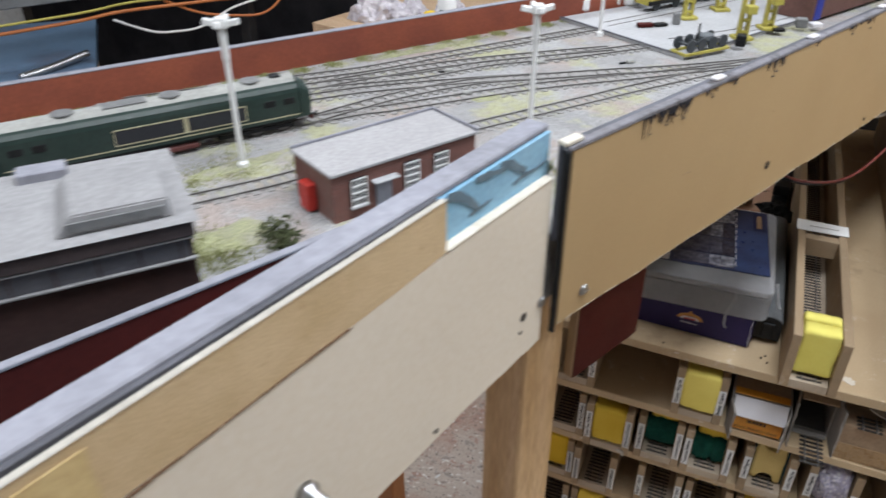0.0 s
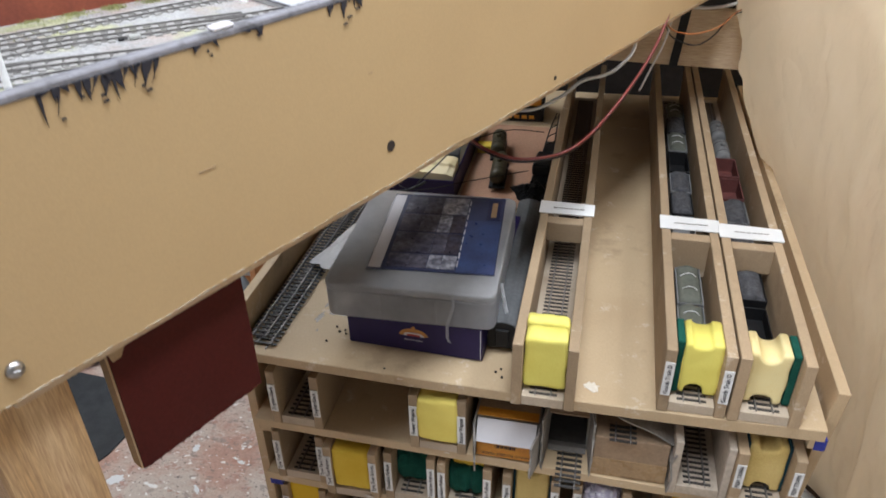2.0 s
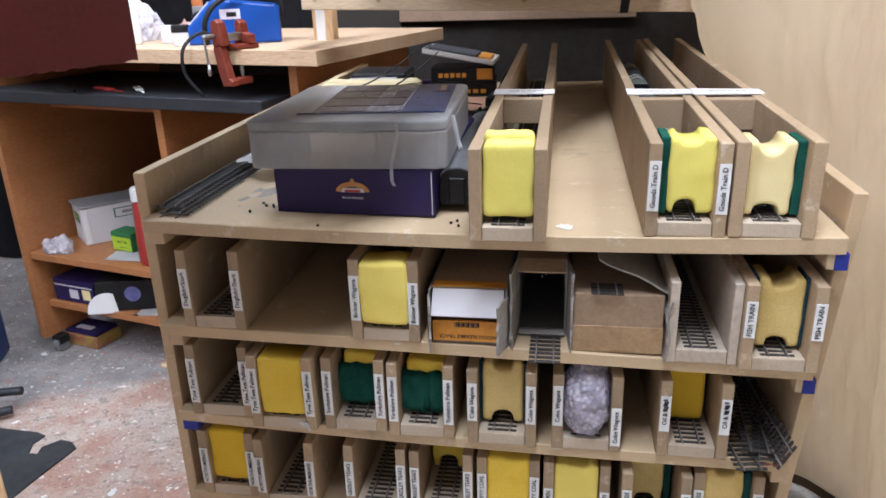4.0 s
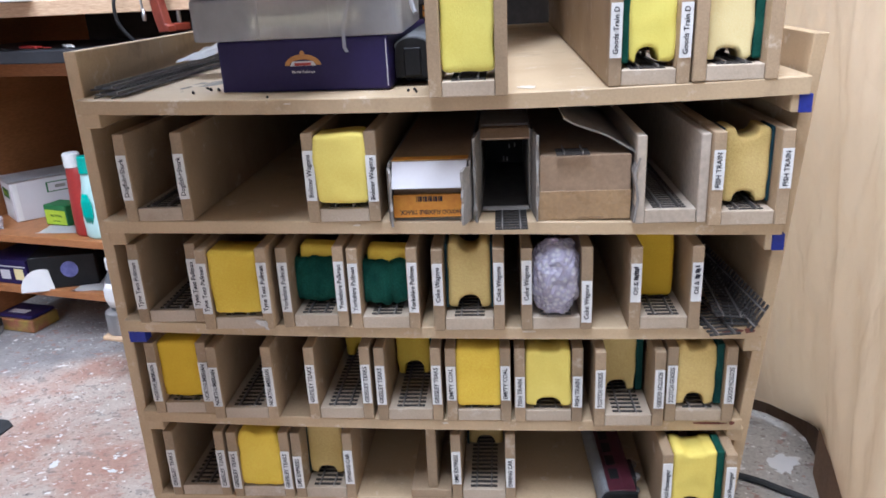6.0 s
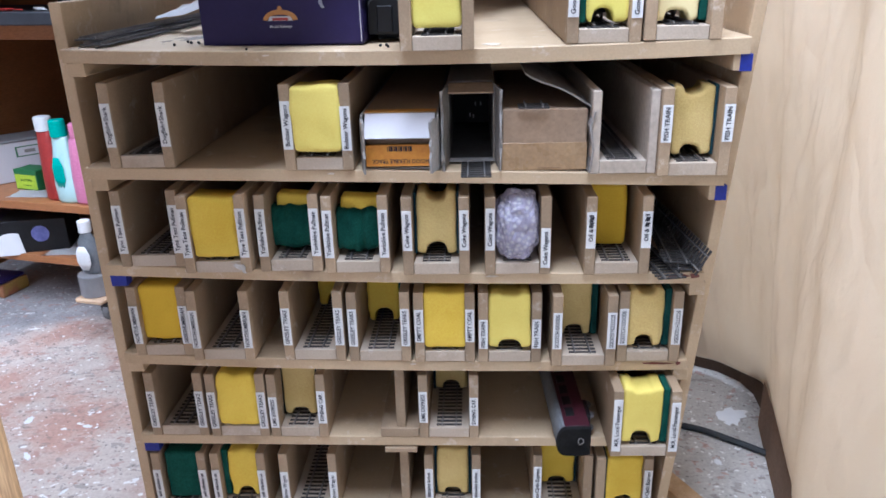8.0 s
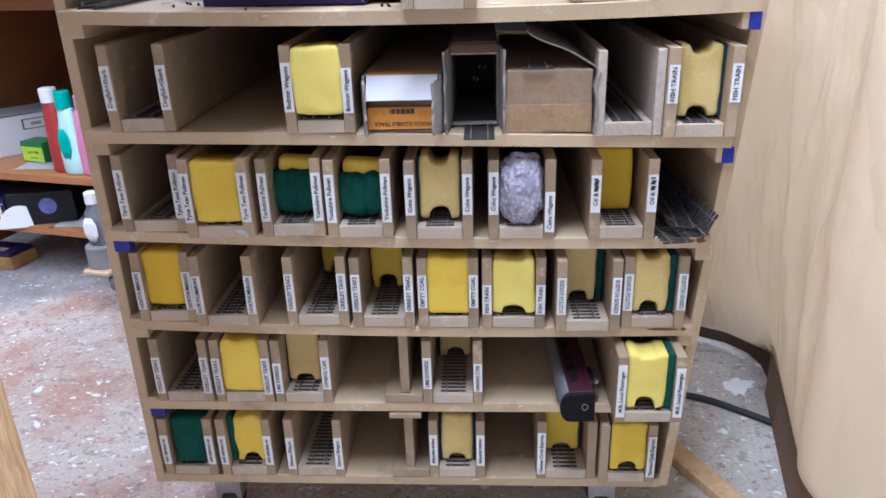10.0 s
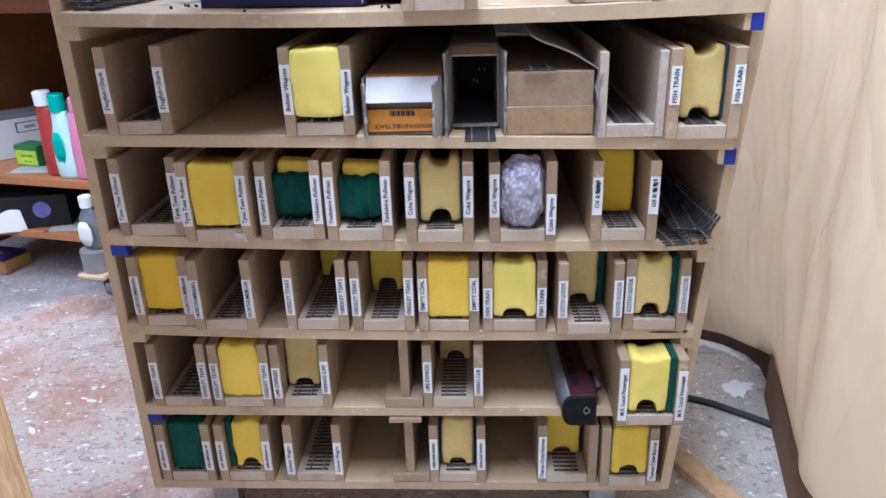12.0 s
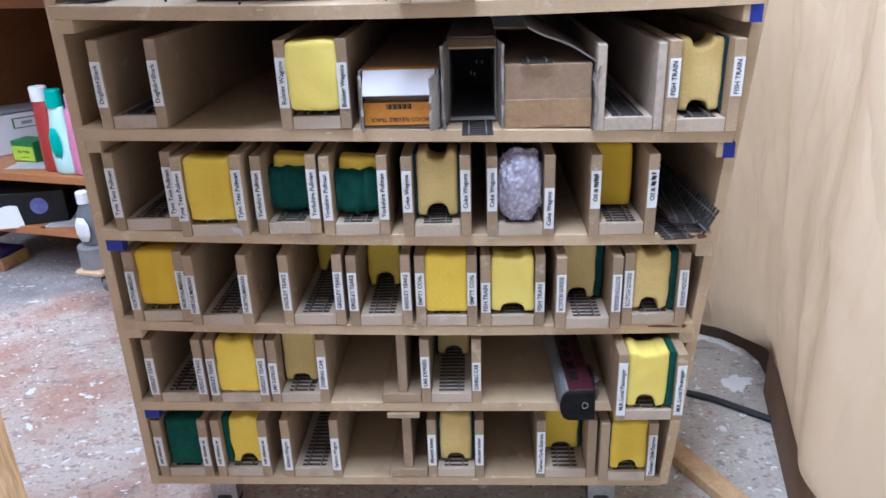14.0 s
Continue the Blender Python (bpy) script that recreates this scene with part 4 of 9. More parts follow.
# bubble wrap plug
m_, ns_, ln_, b_ = nodes_of("bubble_wrap")
b_.inputs["Base Color"].default_value = (0.80, 0.78, 0.92, 1)
b_.inputs["Roughness"].default_value = 0.12
b_.inputs["Transmission Weight"].default_value = 0.5
b_.inputs["IOR"].default_value = 1.2
v_ = ns_.new("ShaderNodeTexVoronoi")
v_.inputs["Scale"].default_value = 190
t_ = ns_.new("ShaderNodeTexCoord")
ln_.new(t_.outputs["Object"], v_.inputs["Vector"])
p_ = ns_.new("ShaderNodeBump")
p_.inputs["Strength"].default_value, p_.inputs["Distance"].default_value = 0.55, 0.0012
ln_.new(v_.outputs["Distance"], p_.inputs["Height"])
ln_.new(p_.outputs["Normal"], b_.inputs["Normal"])
ln_.new(ramp(ns_, ln_, v_.outputs["Distance"], 0.1, 0.6, (0.93, 0.92, 0.95, 1), (0.60, 0.56, 0.70, 1)), b_.inputs["Base Color"])
BUBBLE = m_
bm = B()
bmesh.ops.create_icosphere(bm, subdivisions=5, radius=1.0)
for v in bm.verts:
    d = 1.03 + 0.12 * noise.noise(v.co * 2.0) - 0.16 * max(0, 0.35 - abs(noise.noise(v.co * 3.1))) + 0.06 * noise.noise(v.co * 7) + 0.035 * max(0.0, noise.noise(v.co * 17))
    p = Vector((math.copysign(abs(v.co.x) ** 0.7, v.co.x), v.co.y, math.copysign(abs(v.co.z) ** 0.75, v.co.z))) * d
    v.co = Vector((p.x * 0.0238, p.y * 0.03, p.z * 0.0365))
solid("bubble_wrap", bm, BUBBLE, "crumpled ball of clear lilac bubble wrap plugging a cassette", "bubble wrap", smooth=False, m=pose(0.452, FRONT[2] + 0.016, shelf_z(2, 0.45) + ZS + 0.034))


# ---- dividers of the two lower shelves
def divider(level, x0, x1, xb, zt, cap):
    z = shelf_z(level, (x0 + x1) / 2) + 0.0004
    d = thing("shelf_divider", (0, 0, 0), "thin upright MDF divider on a flat foot", "divider", group="shelf dividers")
    boxpart("foot", (x0, FRONT[level] - 0.001, z), (x1, 0.60, z + 0.012), MDF_CASS, d)
    boxpart("upright", (xb, FRONT[level] + 0.002, z + 0.0122), (xb + 0.011, 0.60, zt), MDF_CASS, d)
    if cap:
        boxpart("cap_strip", (x0 + 0.002, FRONT[level] - 0.012, zt + 0.0002), (x1 - 0.006, 0.60, zt + 0.007), MDF_CASS, d)


divider(4, 0.292, 0.338, 0.3115, shelf_z(3, 0.31) - SHELF_T - 0.001, False)
divider(5, 0.294, 0.341, 0.3115, shelf_z(4, 0.31) - SHELF_T - 0.009, True)


# ---- cardboard boxes on the second shelf down
def open_track_box():
    z = shelf_z(1, 0.335) + 0.0005
    t = thing("cardboard_box", (0.2945, 0.012, z), "orange and white track box with its flaps open", "cardboard box")
    w, hgt, d = 0.078, 0.056, 0.62
    for lo, hi in (((0, 0, 0), (0.0022, d, hgt)), ((w - 0.0022, 0, 0), (w, d, hgt))):
        boxpart("side", lo, hi, CARD_GREY, t, bevel=0.0003)
    boxpart("bottom", (0.0022, 0, 0), (w - 0.0022, d, 0.002), CARD_GREY, t, bevel=0.0003)
    boxpart("lid", (0.0022, 0.010, hgt - 0.002), (w - 0.0022, d, hgt), CARD, t, "dull brown lid", bevel=0.0003)
    boxpart("lid_strip", (0.003, 0.010, hgt + 0.0001), (w - 0.003, 0.024, hgt + 0.0005), ORANGE, t, "orange printed strip", bevel=0.0)
    front = boxpart("end_flap", (0.004, -0.004, 0.004), (w - 0.006, -0.001, 0.026), ORANGE, t, "orange printed end flap", bevel=0.0003)
    part("lettering", lettering("HO/OO FLEXIBLE TRACK", 0.0042), INK, front, "upside-down printed words", m=pose(w / 2, -0.0046, 0.0095, 90, 180, 0) @ Matrix.Diagonal((0.88, 1, 1, 1)))
    bm = B()
    for k in range(16):
        box(bm, (0.026 + k * 0.0016, -0.0046, 0.0195), (0.0266 + k * 0.0016 + 0.0005 * (k % 3), -0.0042, 0.0245))
    part("bar_code", bm, INK, front, "black printed bars")
    bm = B()
    box(bm, (0, 0, 0), (w - 0.008, 0.0285, 0.0012), 0.0003)
    part("tongue_flap", bm, CARD_WHITE, t, "white card tongue flap", m=pose(0.004, -0.0115, 0.0335, 49, 0, 0))
    # Added card behind the flaps, brown for the shadow inside the box.
    boxpart("inner_shadow_card", (0.004, 0.004, 0.002), (w - 0.004, 0.006, hgt - 0.004), CARD_TAPE, t, "brown inner card for the shadow behind the flaps", 0.0003)
    for x, a in ((0.0, 12), (w, -14)):
        bm = B()
        rnd = random.Random(int(x * 1000) + 5)
        cut = [(-0.030 + rnd.uniform(-0.0022, 0.0022), 0.001 + (hgt * 0.9) * k / 9 + rnd.uniform(-0.0012, 0.0012)) for k in range(10)]
        prism(bm, [(0.0, 0.0)] + cut + [(-0.020, hgt * 0.96), (0.0, hgt * 0.90)], -0.0011, 0.0011, "x")
        part("side_flap", bm, CARD_GREY, t, "frayed grey side flap", m=pose(x, 0.0, 0.001, 0, 0, a))


open_track_box()


def grey_carton():
    z = shelf_z(1, 0.405) + 0.0005
    t = thing("cardboard_box", (0.3795, 0.046, z), "narrow grey cardboard carton, open and dark inside", "cardboard box")
    w, hgt, d = 0.0495, 0.080, 0.60
    boxpart("side", (0, 0, 0), (0.002, d, hgt), CARD_GREY, t, bevel=0.0003)
    boxpart("side", (w - 0.002, 0, 0), (w, d, hgt), CARD_GREY, t, bevel=0.0003)
    boxpart("bottom", (0.002, 0, 0), (w - 0.002, d, 0.002), CARD_GREY, t, bevel=0.0003)
    boxpart("top", (0.002, 0.03, hgt - 0.002), (w - 0.002, d, hgt), CARD_GREY, t, bevel=0.0003)
    # Black back and dark floor put the shade inside the carton into colour.
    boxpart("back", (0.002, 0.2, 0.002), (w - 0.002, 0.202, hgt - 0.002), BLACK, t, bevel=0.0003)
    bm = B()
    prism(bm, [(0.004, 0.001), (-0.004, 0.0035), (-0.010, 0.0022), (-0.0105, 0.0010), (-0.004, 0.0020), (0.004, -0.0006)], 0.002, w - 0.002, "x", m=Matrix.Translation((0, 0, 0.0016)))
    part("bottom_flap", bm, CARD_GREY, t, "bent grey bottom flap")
    boxpart("liner", (0.0022, 0.006, 0.0021), (w - 0.0022, 0.199, 0.0028), surface("inner_shade_grey", (0.13, 0.125, 0.12), (0.09, 0.085, 0.08), big=30, rough=0.8), t, "grey inner floor, darkened as shade", 0.0)
    bm = B()
    prism(bm, [(0.03, hgt - 0.002), (0.0, hgt + 0.001), (-0.022, hgt - 0.004), (-0.022, hgt - 0.0056), (0.0, hgt - 0.001), (0.03, hgt - 0.0036)], 0.002, w - 0.002, "x")
    part("top_flap", bm, CARD, t, "brown top flap")
    for y, z in ((0.060, 0.036), (0.110, 0.040), (0.085, 0.044), (0.075, 0.032)):
        boxpart("rail_end", (0.008 + y * 0.25, y, z), (0.0094 + y * 0.25, y + 0.012, z + 0.0022), RAIL, t, "bright rail end of stored track", 0.0)
    for x, a, s in ((0.0, -7, -1), (w, 5, 1)):
        bm = B()
        rnd = random.Random(3 + s)
        n = 7
        f = [(bm.verts.new((0, -0.040 + rnd.uniform(-0.003, 0.003), hgt * k / n)), bm.verts.new((0, 0, hgt * k / n)), bm.verts.new((0.0015, 0, hgt * k / n)), bm.verts.new((0.0015 + rnd.uniform(0, 0.002), -0.040 + rnd.uniform(-0.003, 0.003), hgt * k / n))) for k in range(n + 1)]
        for p, q in zip(f, f[1:]):
            for k in range(4):
                bm.faces.new((p[k], p[(k + 1) % 4], q[(k + 1) % 4], q[k]))
        bm.faces.new(f[0]), bm.faces.new(f[-1][::-1])
        part("side_flap", bm, CARD_GREY, t, "torn grey side flap", m=pose(x, 0.0, 0.0, 0, 0, a))


grey_carton()


def brown_box():
    z = shelf_z(1, 0.477) + 0.0005
    t = thing("cardboard_box", (0.435, 0.012, z), "brown cardboard box with a lifted lid flap", "cardboard box")
    w, hgt, d = 0.084, 0.062, 0.30
    bm = B()
    box(bm, (0, 0, 0), (w, d, hgt), 0.0012)
    part("carton", bm, CARD, t)
    boxpart("tape_band", (-0.0004, -0.0005, 0.001), (w + 0.0004, d, 0.0285), surface("tan_parcel_tape", (0.40, 0.265, 0.135), (0.33, 0.215, 0.11), big=26, rough=0.28), t, "shiny tan tape band", bevel=0.0002)
    bm = B()
    n = 8
    row = []
    for k in range(n + 1):
        u = k / n
        row.append([bm.verts.new(p) for p in ((w + 0.004 - 0.066 * u ** 0.9, 0.0, hgt + 0.036 * u + 0.003 * math.sin(u * 5)), (w + 0.004 - 0.066 * u ** 0.9, d * 0.8, hgt + 0.036 * u),
                                               (w + 0.004 - 0.066 * u ** 0.9, d * 0.8, hgt + 0.036 * u + 0.0015), (w + 0.004 - 0.066 * u ** 0.9, 0.0, hgt + 0.036 * u + 0.0018 + 0.003 * math.sin(u * 5)))])
    for a, b in zip(row, row[1:]):
        for q in range(4):
            bm.faces.new((a[q], a[(q + 1) % 4], b[(q + 1) % 4], b[q]))
    bm.faces.new(row[0]), bm.faces.new(row[-1][::-1])
    part("lid_flap", bm, CARD_GREY, t, "worn grey lid flap")
    bm = B()
    pts = [(0.001, 0.0), (0.004, 0.022), (0.0, 0.046), (0.005, 0.060), (0.0065, 0.060), (0.0025, 0.046), (0.006, 0.022), (0.003, 0.0)]
    prism(bm, pts, -0.012, 0.03, "y", m=Matrix.Translation((w, 0, 0)))
    part("edge_flap", bm, CARD_GREY, t, "crumpled grey edge flap")
    boxpart("shipping_mark", (0.036, -0.0009, 0.0025), (0.060, -0.0006, 0.0035), CARD_TAPE, t, bevel=0.0)


brown_box()


def track_piece(name, at, length, count, label):
    rail, strip = B(), B()
    box(rail, (-0.0005, 0, 0.0015), (0.0005, length, 0.0040))
    ladder(strip, [(0.0, length * k / count) for k in range(count + 1)], 0.0, 0.0015, wide=0.40)
    t = thing(name, at, label, "track", group="loose pieces of track")
    part("sleeper_strip", strip, SLEEPER, t, "black plastic moulded sleepers")
    me = mesh_of(rail, RAIL, name="rail")
    for s in (-1, 1):
        part("rail", me, None, t, "dull metal rail", m=Matrix.Translation((s * 0.0083, 0, 0)))
    return t


track_piece("track_length", pose(0.409, -0.020, shelf_z(1, 0.41) + 0.0004), 0.066, 8, "short length of black model track on the shelf edge")
track_piece("track_length", pose(0.466, 0.004, shelf_z(1, 0.46) + 0.0632), 0.030, 4, "short offcut of black model track on a box")
zt = shelf_z(2, 0.62)
for k, (x, y, z, rx, ry, rz, L) in enumerate(((0.612, -0.004, 0.0005, 0, 0, 8, 0.50), (0.628, 0.006, 0.006, 0, -3, -12, 0.48), (0.620, 0.010, 0.0125, 0, 3, -4, 0.46), (0.642, -0.006, 0.018, 0, -62, 4, 0.5))):
    track_piece("track_length", pose(x, y, zt + z, rx, ry, rz), L, int(L / 0.0078), "length of black model track in a loose pile")


# ---- maroon coach on the fourth shelf
SOOT = surface("sooty_black", (0.010, 0.010, 0.010), (0.016, 0.015, 0.015), big=60, rough=0.8, spec=0.08)


def coach(at, length, body, roof, label, width=0.036, capped=False):
    t = thing("model_coach", at, label, "model coach")
    bm = B()
    prof = [(-width / 2, 0.012), (width / 2, 0.012), (width / 2 + 0.0008, 0.024), (width / 2 - 0.0008, 0.040)] + [(x, z) for x, z in arc(0, 0.040, width / 2 - 0.001, 0.009, 0, 180, 8)][1:-1] + [(-width / 2 + 0.0008, 0.040), (-width / 2 - 0.0008, 0.024)]
    prism(bm, prof, 0, length, "y", 0.0008)
    part("body_shell", bm, body, t)
    bm = B()
    prism(bm, arc(0, 0.0405, width / 2 + 0.0004, 0.0095, 0, 180, 10), -0.0006, length + 0.0006, "y")
    part("roof", bm, roof, t, "grey rounded roof")
    for k in range(9):
        y = 0.02 + k * (length - 0.04) / 9
        for s in (-1, 1):
            boxpart("window", (s * width / 2 - 0.0009, y, 0.026), (s * width / 2 + 0.0009, y + 0.017, 0.036), BLACK, t, "dark glazed window", bevel=0.0003)
    for y in (0.03, length - 0.06):
        bg = boxpart("bogie", (-0.012, y, 0.005), (0.012, y + 0.034, 0.012), BLACK, t, "black bogie frame")
        for yy in (0.006, 0.028):
            bm = B()
            lathe(bm, [(0.006, -0.010), (0.006, -0.0075), (0.002, -0.0075), (0.002, 0.0075), (0.006, 0.0075), (0.006, 0.010)], n=14, m=pose(0, y + yy, 0.006, 0, 90, 0))
            part("wheelset", bm, RAIL, bg)
    if capped:
        bm = B()
        prism(bm, [(x * 1.03, z) for x, z in [(-width / 2, 0.011), (width / 2, 0.011), (width / 2 + 0.001, 0.026)] + arc(0, 0.040, width / 2 + 0.0004, 0.0105, 0, 180, 10) + [(-width / 2 - 0.001, 0.026)]], -0.006, -0.0008, "y", 0.0022, 2)
        part("end_cap", bm, SOOT, t, "black rounded coach end")
        bm = B()
        pipe(bm, [(0.004, -0.0068, 0.020), (0.006, -0.0070, 0.024), (0.002, -0.0070, 0.026), (-0.002, -0.0070, 0.024), (0.0, -0.0068, 0.020), (0.004, -0.0068, 0.020)], 0.0006, 6)
        part("coupling_hook", bm, RAIL, t, "small bright wire loop")
        return t
    bm = B()
    box(bm, (-0.008, -0.004, 0.014), (0.008, 0.0, 0.040), 0.001)
    part("gangway", bm, BLACK, t, "black corridor connector")
    bm = B()
    prism(bm, [(x * 0.99, z) for x, z in prof], -0.0012, -0.0002, "y", 0.0003)
    part("end_panel", bm, BLACK, t, "sooty black end panel")
    return t


MAROONCOACH = surface("maroon_coach_paint", (0.060, 0.014, 0.022), (0.045, 0.010, 0.017), big=30, rough=0.35)
ROOFGREY = surface("coach_roof_grey", (0.17, 0.175, 0.18), (0.13, 0.135, 0.14), big=20, rough=0.6)
coach(pose(0.5475, 0.002, shelf_z(4, 0.52) + 0.0195, 0, -90, 2), 0.26, MAROONCOACH, ROOFGREY, "maroon model coach lying on its side on the shelf", capped=True)

bm = B()
prism(bm, [(0.0, 0.0), (0.010, -0.008), (0.014, 0.012), (0.006, 0.030), (0.0, 0.022)], 0.0, 0.0004, "x")
solid("paper_scrap", bm, PAPER, "torn white paper scrap stuck on a cassette", "paper", m=pose(0.5425, FRONT[5] + 0.003, shelf_z(5, 0.54) + 0.026))

# ---------------------------------------------------------------- things on top of the rack
ZTOP = 0.6925


def navy_box():
    t = thing("model_box", pose(0.1345, 0.048, ZTOP + 0.001, 0, 0, -2.2), "flat navy blue card model box with a gold crest", "box")
    w, d, hgt = 0.1645, 0.26, 0.0485
    bm = B()
    box(bm, (0, 0, 0), (w, d, hgt), 0.0022, seg=2)
    part("carton", bm, NAVY, t)
    boxpart("worn_edge", (w - 0.0026, -0.0006, 0.003), (w - 0.0018, 0.0004, hgt - 0.003), CARD_WHITE, t, "pale worn card edge", 0.0)
    crest = thing("crest", pose(w * 0.50, -0.0006, 0.027), "")
    crest.parent = t
    gold = surface("gold_print", (0.55, 0.27, 0.07), (0.45, 0.2, 0.05), big=60, rough=0.4)
    bm = B()
    outer, inner = arc(0, -0.003, 0.0175, 0.0105, 176, 4, 16), arc(0, -0.003, 0.0130, 0.0058, 4, 176, 16)
    prism(bm, outer + inner, -0.0004, 0.0004, "y")
    part("arch", bm, gold, crest, "gold printed arch")
    bm = B()
    prism(bm, arc(0, 0.0085, 0.0022, 0.0024, 0, 330, 9), -0.0003, 0.0004, "y")
    part("crown", bm, gold, crest, "gold printed crown")
    bm = B()
    prism(bm, [(-0.0125, -0.003), (-0.010, 0.0012), (0.010, 0.0012), (0.0125, -0.003)], -0.0005, 0.0004, "y")
    part("panel", bm, CARD_WHITE, crest, "white printed panel")
    part("panel", (lambda b: (box(b, (-0.008, -0.0008, -0.0028), (0.008, -0.0004, -0.0002)), b)[1])(B()), surface("red_print", (0.42, 0.05, 0.04), rough=0.5), crest, "red printed panel")
    me = lettering("Model Railways", 0.0026).copy()
    me.materials.clear()
    me.materials.append(CARD_WHITE)
    part("lettering", me, None, crest, "white printed words", m=pose(0, -0.0007, -0.0085, 90, 0, 0))


navy_box()
m_, ns_, ln_, b_ = nodes_of("milky_plastic")
b_.inputs["Roughness"].default_value = 0.30
v_ = coords(ns_, ln_)[0]
ln_.new(blend(ns_, ln_, ramp(ns_, ln_, noise_tex(ns_, ln_, v_, 22, 5, 0.65), 0.38, 0.66), (0.70, 0.70, 0.71), (0.54, 0.54, 0.55)), b_.inputs["Base Color"])
b_.inputs["Transmission Weight"].default_value = 0.72
b_.inputs["IOR"].default_value = 1.15
MILKY = m_


def plastic_case():
    t = thing("plastic_case", pose(0.116, 0.034, ZTOP + 0.0502, 0, 0, 1.6), "milky clear plastic storage case lying on a box", "storage case")
    w, d, hgt = 0.197, 0.225, 0.047
    bm = B()
    r = 0.012
    ring = []
    for cx, cy, a0 in ((w - r, d - r, 0), (r, d - r, 90), (r, r, 180), (w - r, r, 270)):
        ring += arc(cx, cy, r, r, a0, a0 + 90, 5)
    prism(bm, ring, 0.0, hgt - 0.010, "z", 0.002, 2)
    part("tray", bm, MILKY, t, smooth=False)
    bm = B()
    ring2 = [((x - w / 2) * 1.003 + w / 2, (y - d / 2) * 1.003 + d / 2) for x, y in ring]
    prism(bm, ring2, hgt - 0.0098, hgt, "z", 0.0025, 2)
    part("lid", bm, MILKY, t, "milky plastic lid")
    for x in (0.063, 0.128):
        boxpart("divider_rib", (x, -0.0007, 0.003), (x + 0.0030, 0.0004, hgt - 0.011), MILKY, t, "pale inner divider showing through", 0.0002)
    bm = B()
    pts = [(0.150, -0.0035, hgt - 0.002), (0.152, -0.006, hgt - 0.012), (0.1475, -0.007, hgt - 0.028), (0.144, -0.006, hgt - 0.042), (0.1445, -0.009, hgt - 0.056), (0.147, -0.011, hgt - 0.060)]
    a = [bm.verts.new((x - 0.0012, y, z)) for x, y, z in pts]
    b = [bm.verts.new((x + 0.0018, y - 0.001, z)) for x, y, z in pts]
    c = [bm.verts.new((x + 0.0018, y - 0.0004, z)) for x, y, z in pts]
    d2 = [bm.verts.new((x - 0.0018, y + 0.0006, z)) for x, y, z in pts]
    for q in range(len(pts) - 1):
        for u, v in ((a, b), (b, c), (c, d2), (d2, a)):
            bm.faces.new((u[q], v[q], v[q + 1], u[q + 1]))
    part("tape_tail", bm, MILKY, t, "loose tail of clear tape")
    bm = B()
    pts = [(w + 0.003, 0.03, hgt - 0.001), (w + 0.006, 0.024, hgt - 0.012), (w + 0.009, 0.02, hgt - 0.024), (w + 0.012, 0.014, hgt - 0.03)]
    pipe(bm, pts, 0.0022, 6)
    part("tape_tail", bm, MILKY, t, "loose tail of clear tape")


plastic_case()


def catalogue():
    t = thing("catalogue", pose(0.157, 0.069, ZTOP + 0.0953, 0, 0, 4.0), "blue catalogue cover with dark photographs on a case", "magazine")
    w, d = 0.149, 0.180
    BLUEPRINT = surface("blue_print", (0.040, 0.048, 0.10), (0.028, 0.032, 0.07), big=16, rough=0.3)
    bm = B()
    box(bm, (0, 0, 0.0022), (w, d, 0.003), 0.0002)
    part("cover", bm, BLUEPRINT, t)
    PHOTO = surface("dark_photo_print", (0.040, 0.040, 0.065), (0.14, 0.13, 0.16), big=45, fine=150, rough=0.3, grain=0.5)
    PHOTO2 = surface("pale_photo_print", (0.40, 0.40, 0.45), (0.09, 0.09, 0.12), big=60, fine=200, rough=0.3, grain=0.5)
    boxpart("margin", (0.001, 0.002, 0.0031), (0.016, d - 0.004, 0.0034), CARD_WHITE, t, "pale spine strip", 0.0)
    PHOTO3 = surface("brown_photo_print", (0.060, 0.045, 0.05), (0.045, 0.045, 0.07), big=50, fine=180, rough=0.3, grain=0.5)
    for k, (y0, y1) in enumerate(((0.006, 0.034), (0.037, 0.083), (0.086, 0.128), (0.131, 0.174))):
        for j, (x0, x1) in enumerate(((0.021, 0.046), (0.0465, 0.068), (0.069, 0.085), (0.0855, 0.102))):
            mt = PHOTO2 if (j > 1 and k in (0, 3)) or (k, j) == (2, 2) else PHOTO3 if j == 3 else PHOTO
            boxpart("photograph", (x0, y0, 0.0031), (x1, y1, 0.0034 + 0.0001 * (j % 2)), mt, t, "small railway photograph", 0.0)
    boxpart("blue_panel", (0.104, 0.002, 0.0031), (0.1475, 0.118, 0.0033), surface("bright_blue_print", (0.055, 0.085, 0.20), (0.04, 0.05, 0.12), big=32, rough=0.3), t, "blue printed panel", 0.0)
    boxpart("title_block", (0.128, 0.122, 0.0031), (0.145, 0.172, 0.0035), surface("dark_blue_print", (0.02, 0.022, 0.06), rough=0.3), t, "dark title block", 0.0)
    for j in range(9):
        boxpart("caption_line", (0.1035, 0.012 + j * 0.018, 0.0034), (0.1048, 0.024 + j * 0.018, 0.0036), CARD_WHITE, t, "fine pale caption line", 0.0)
    boxpart("title_bar", (0.133, 0.128, 0.0036), (0.140, 0.166, 0.0038), CARD_TAPE, t, "plain gold title bar", 0.0)


catalogue()
GREYCOACH = surface("blue_grey_coach_paint", (0.16, 0.17, 0.18), (0.12, 0.13, 0.14), big=30, rough=0.45)
coach(pose(0.3185, 0.064, ZTOP - 0.004, 0, 0, 0.5), 0.295, GREYCOACH, ROOFGREY, "grey model coach with a ribbed roof on the rack", 0.034)

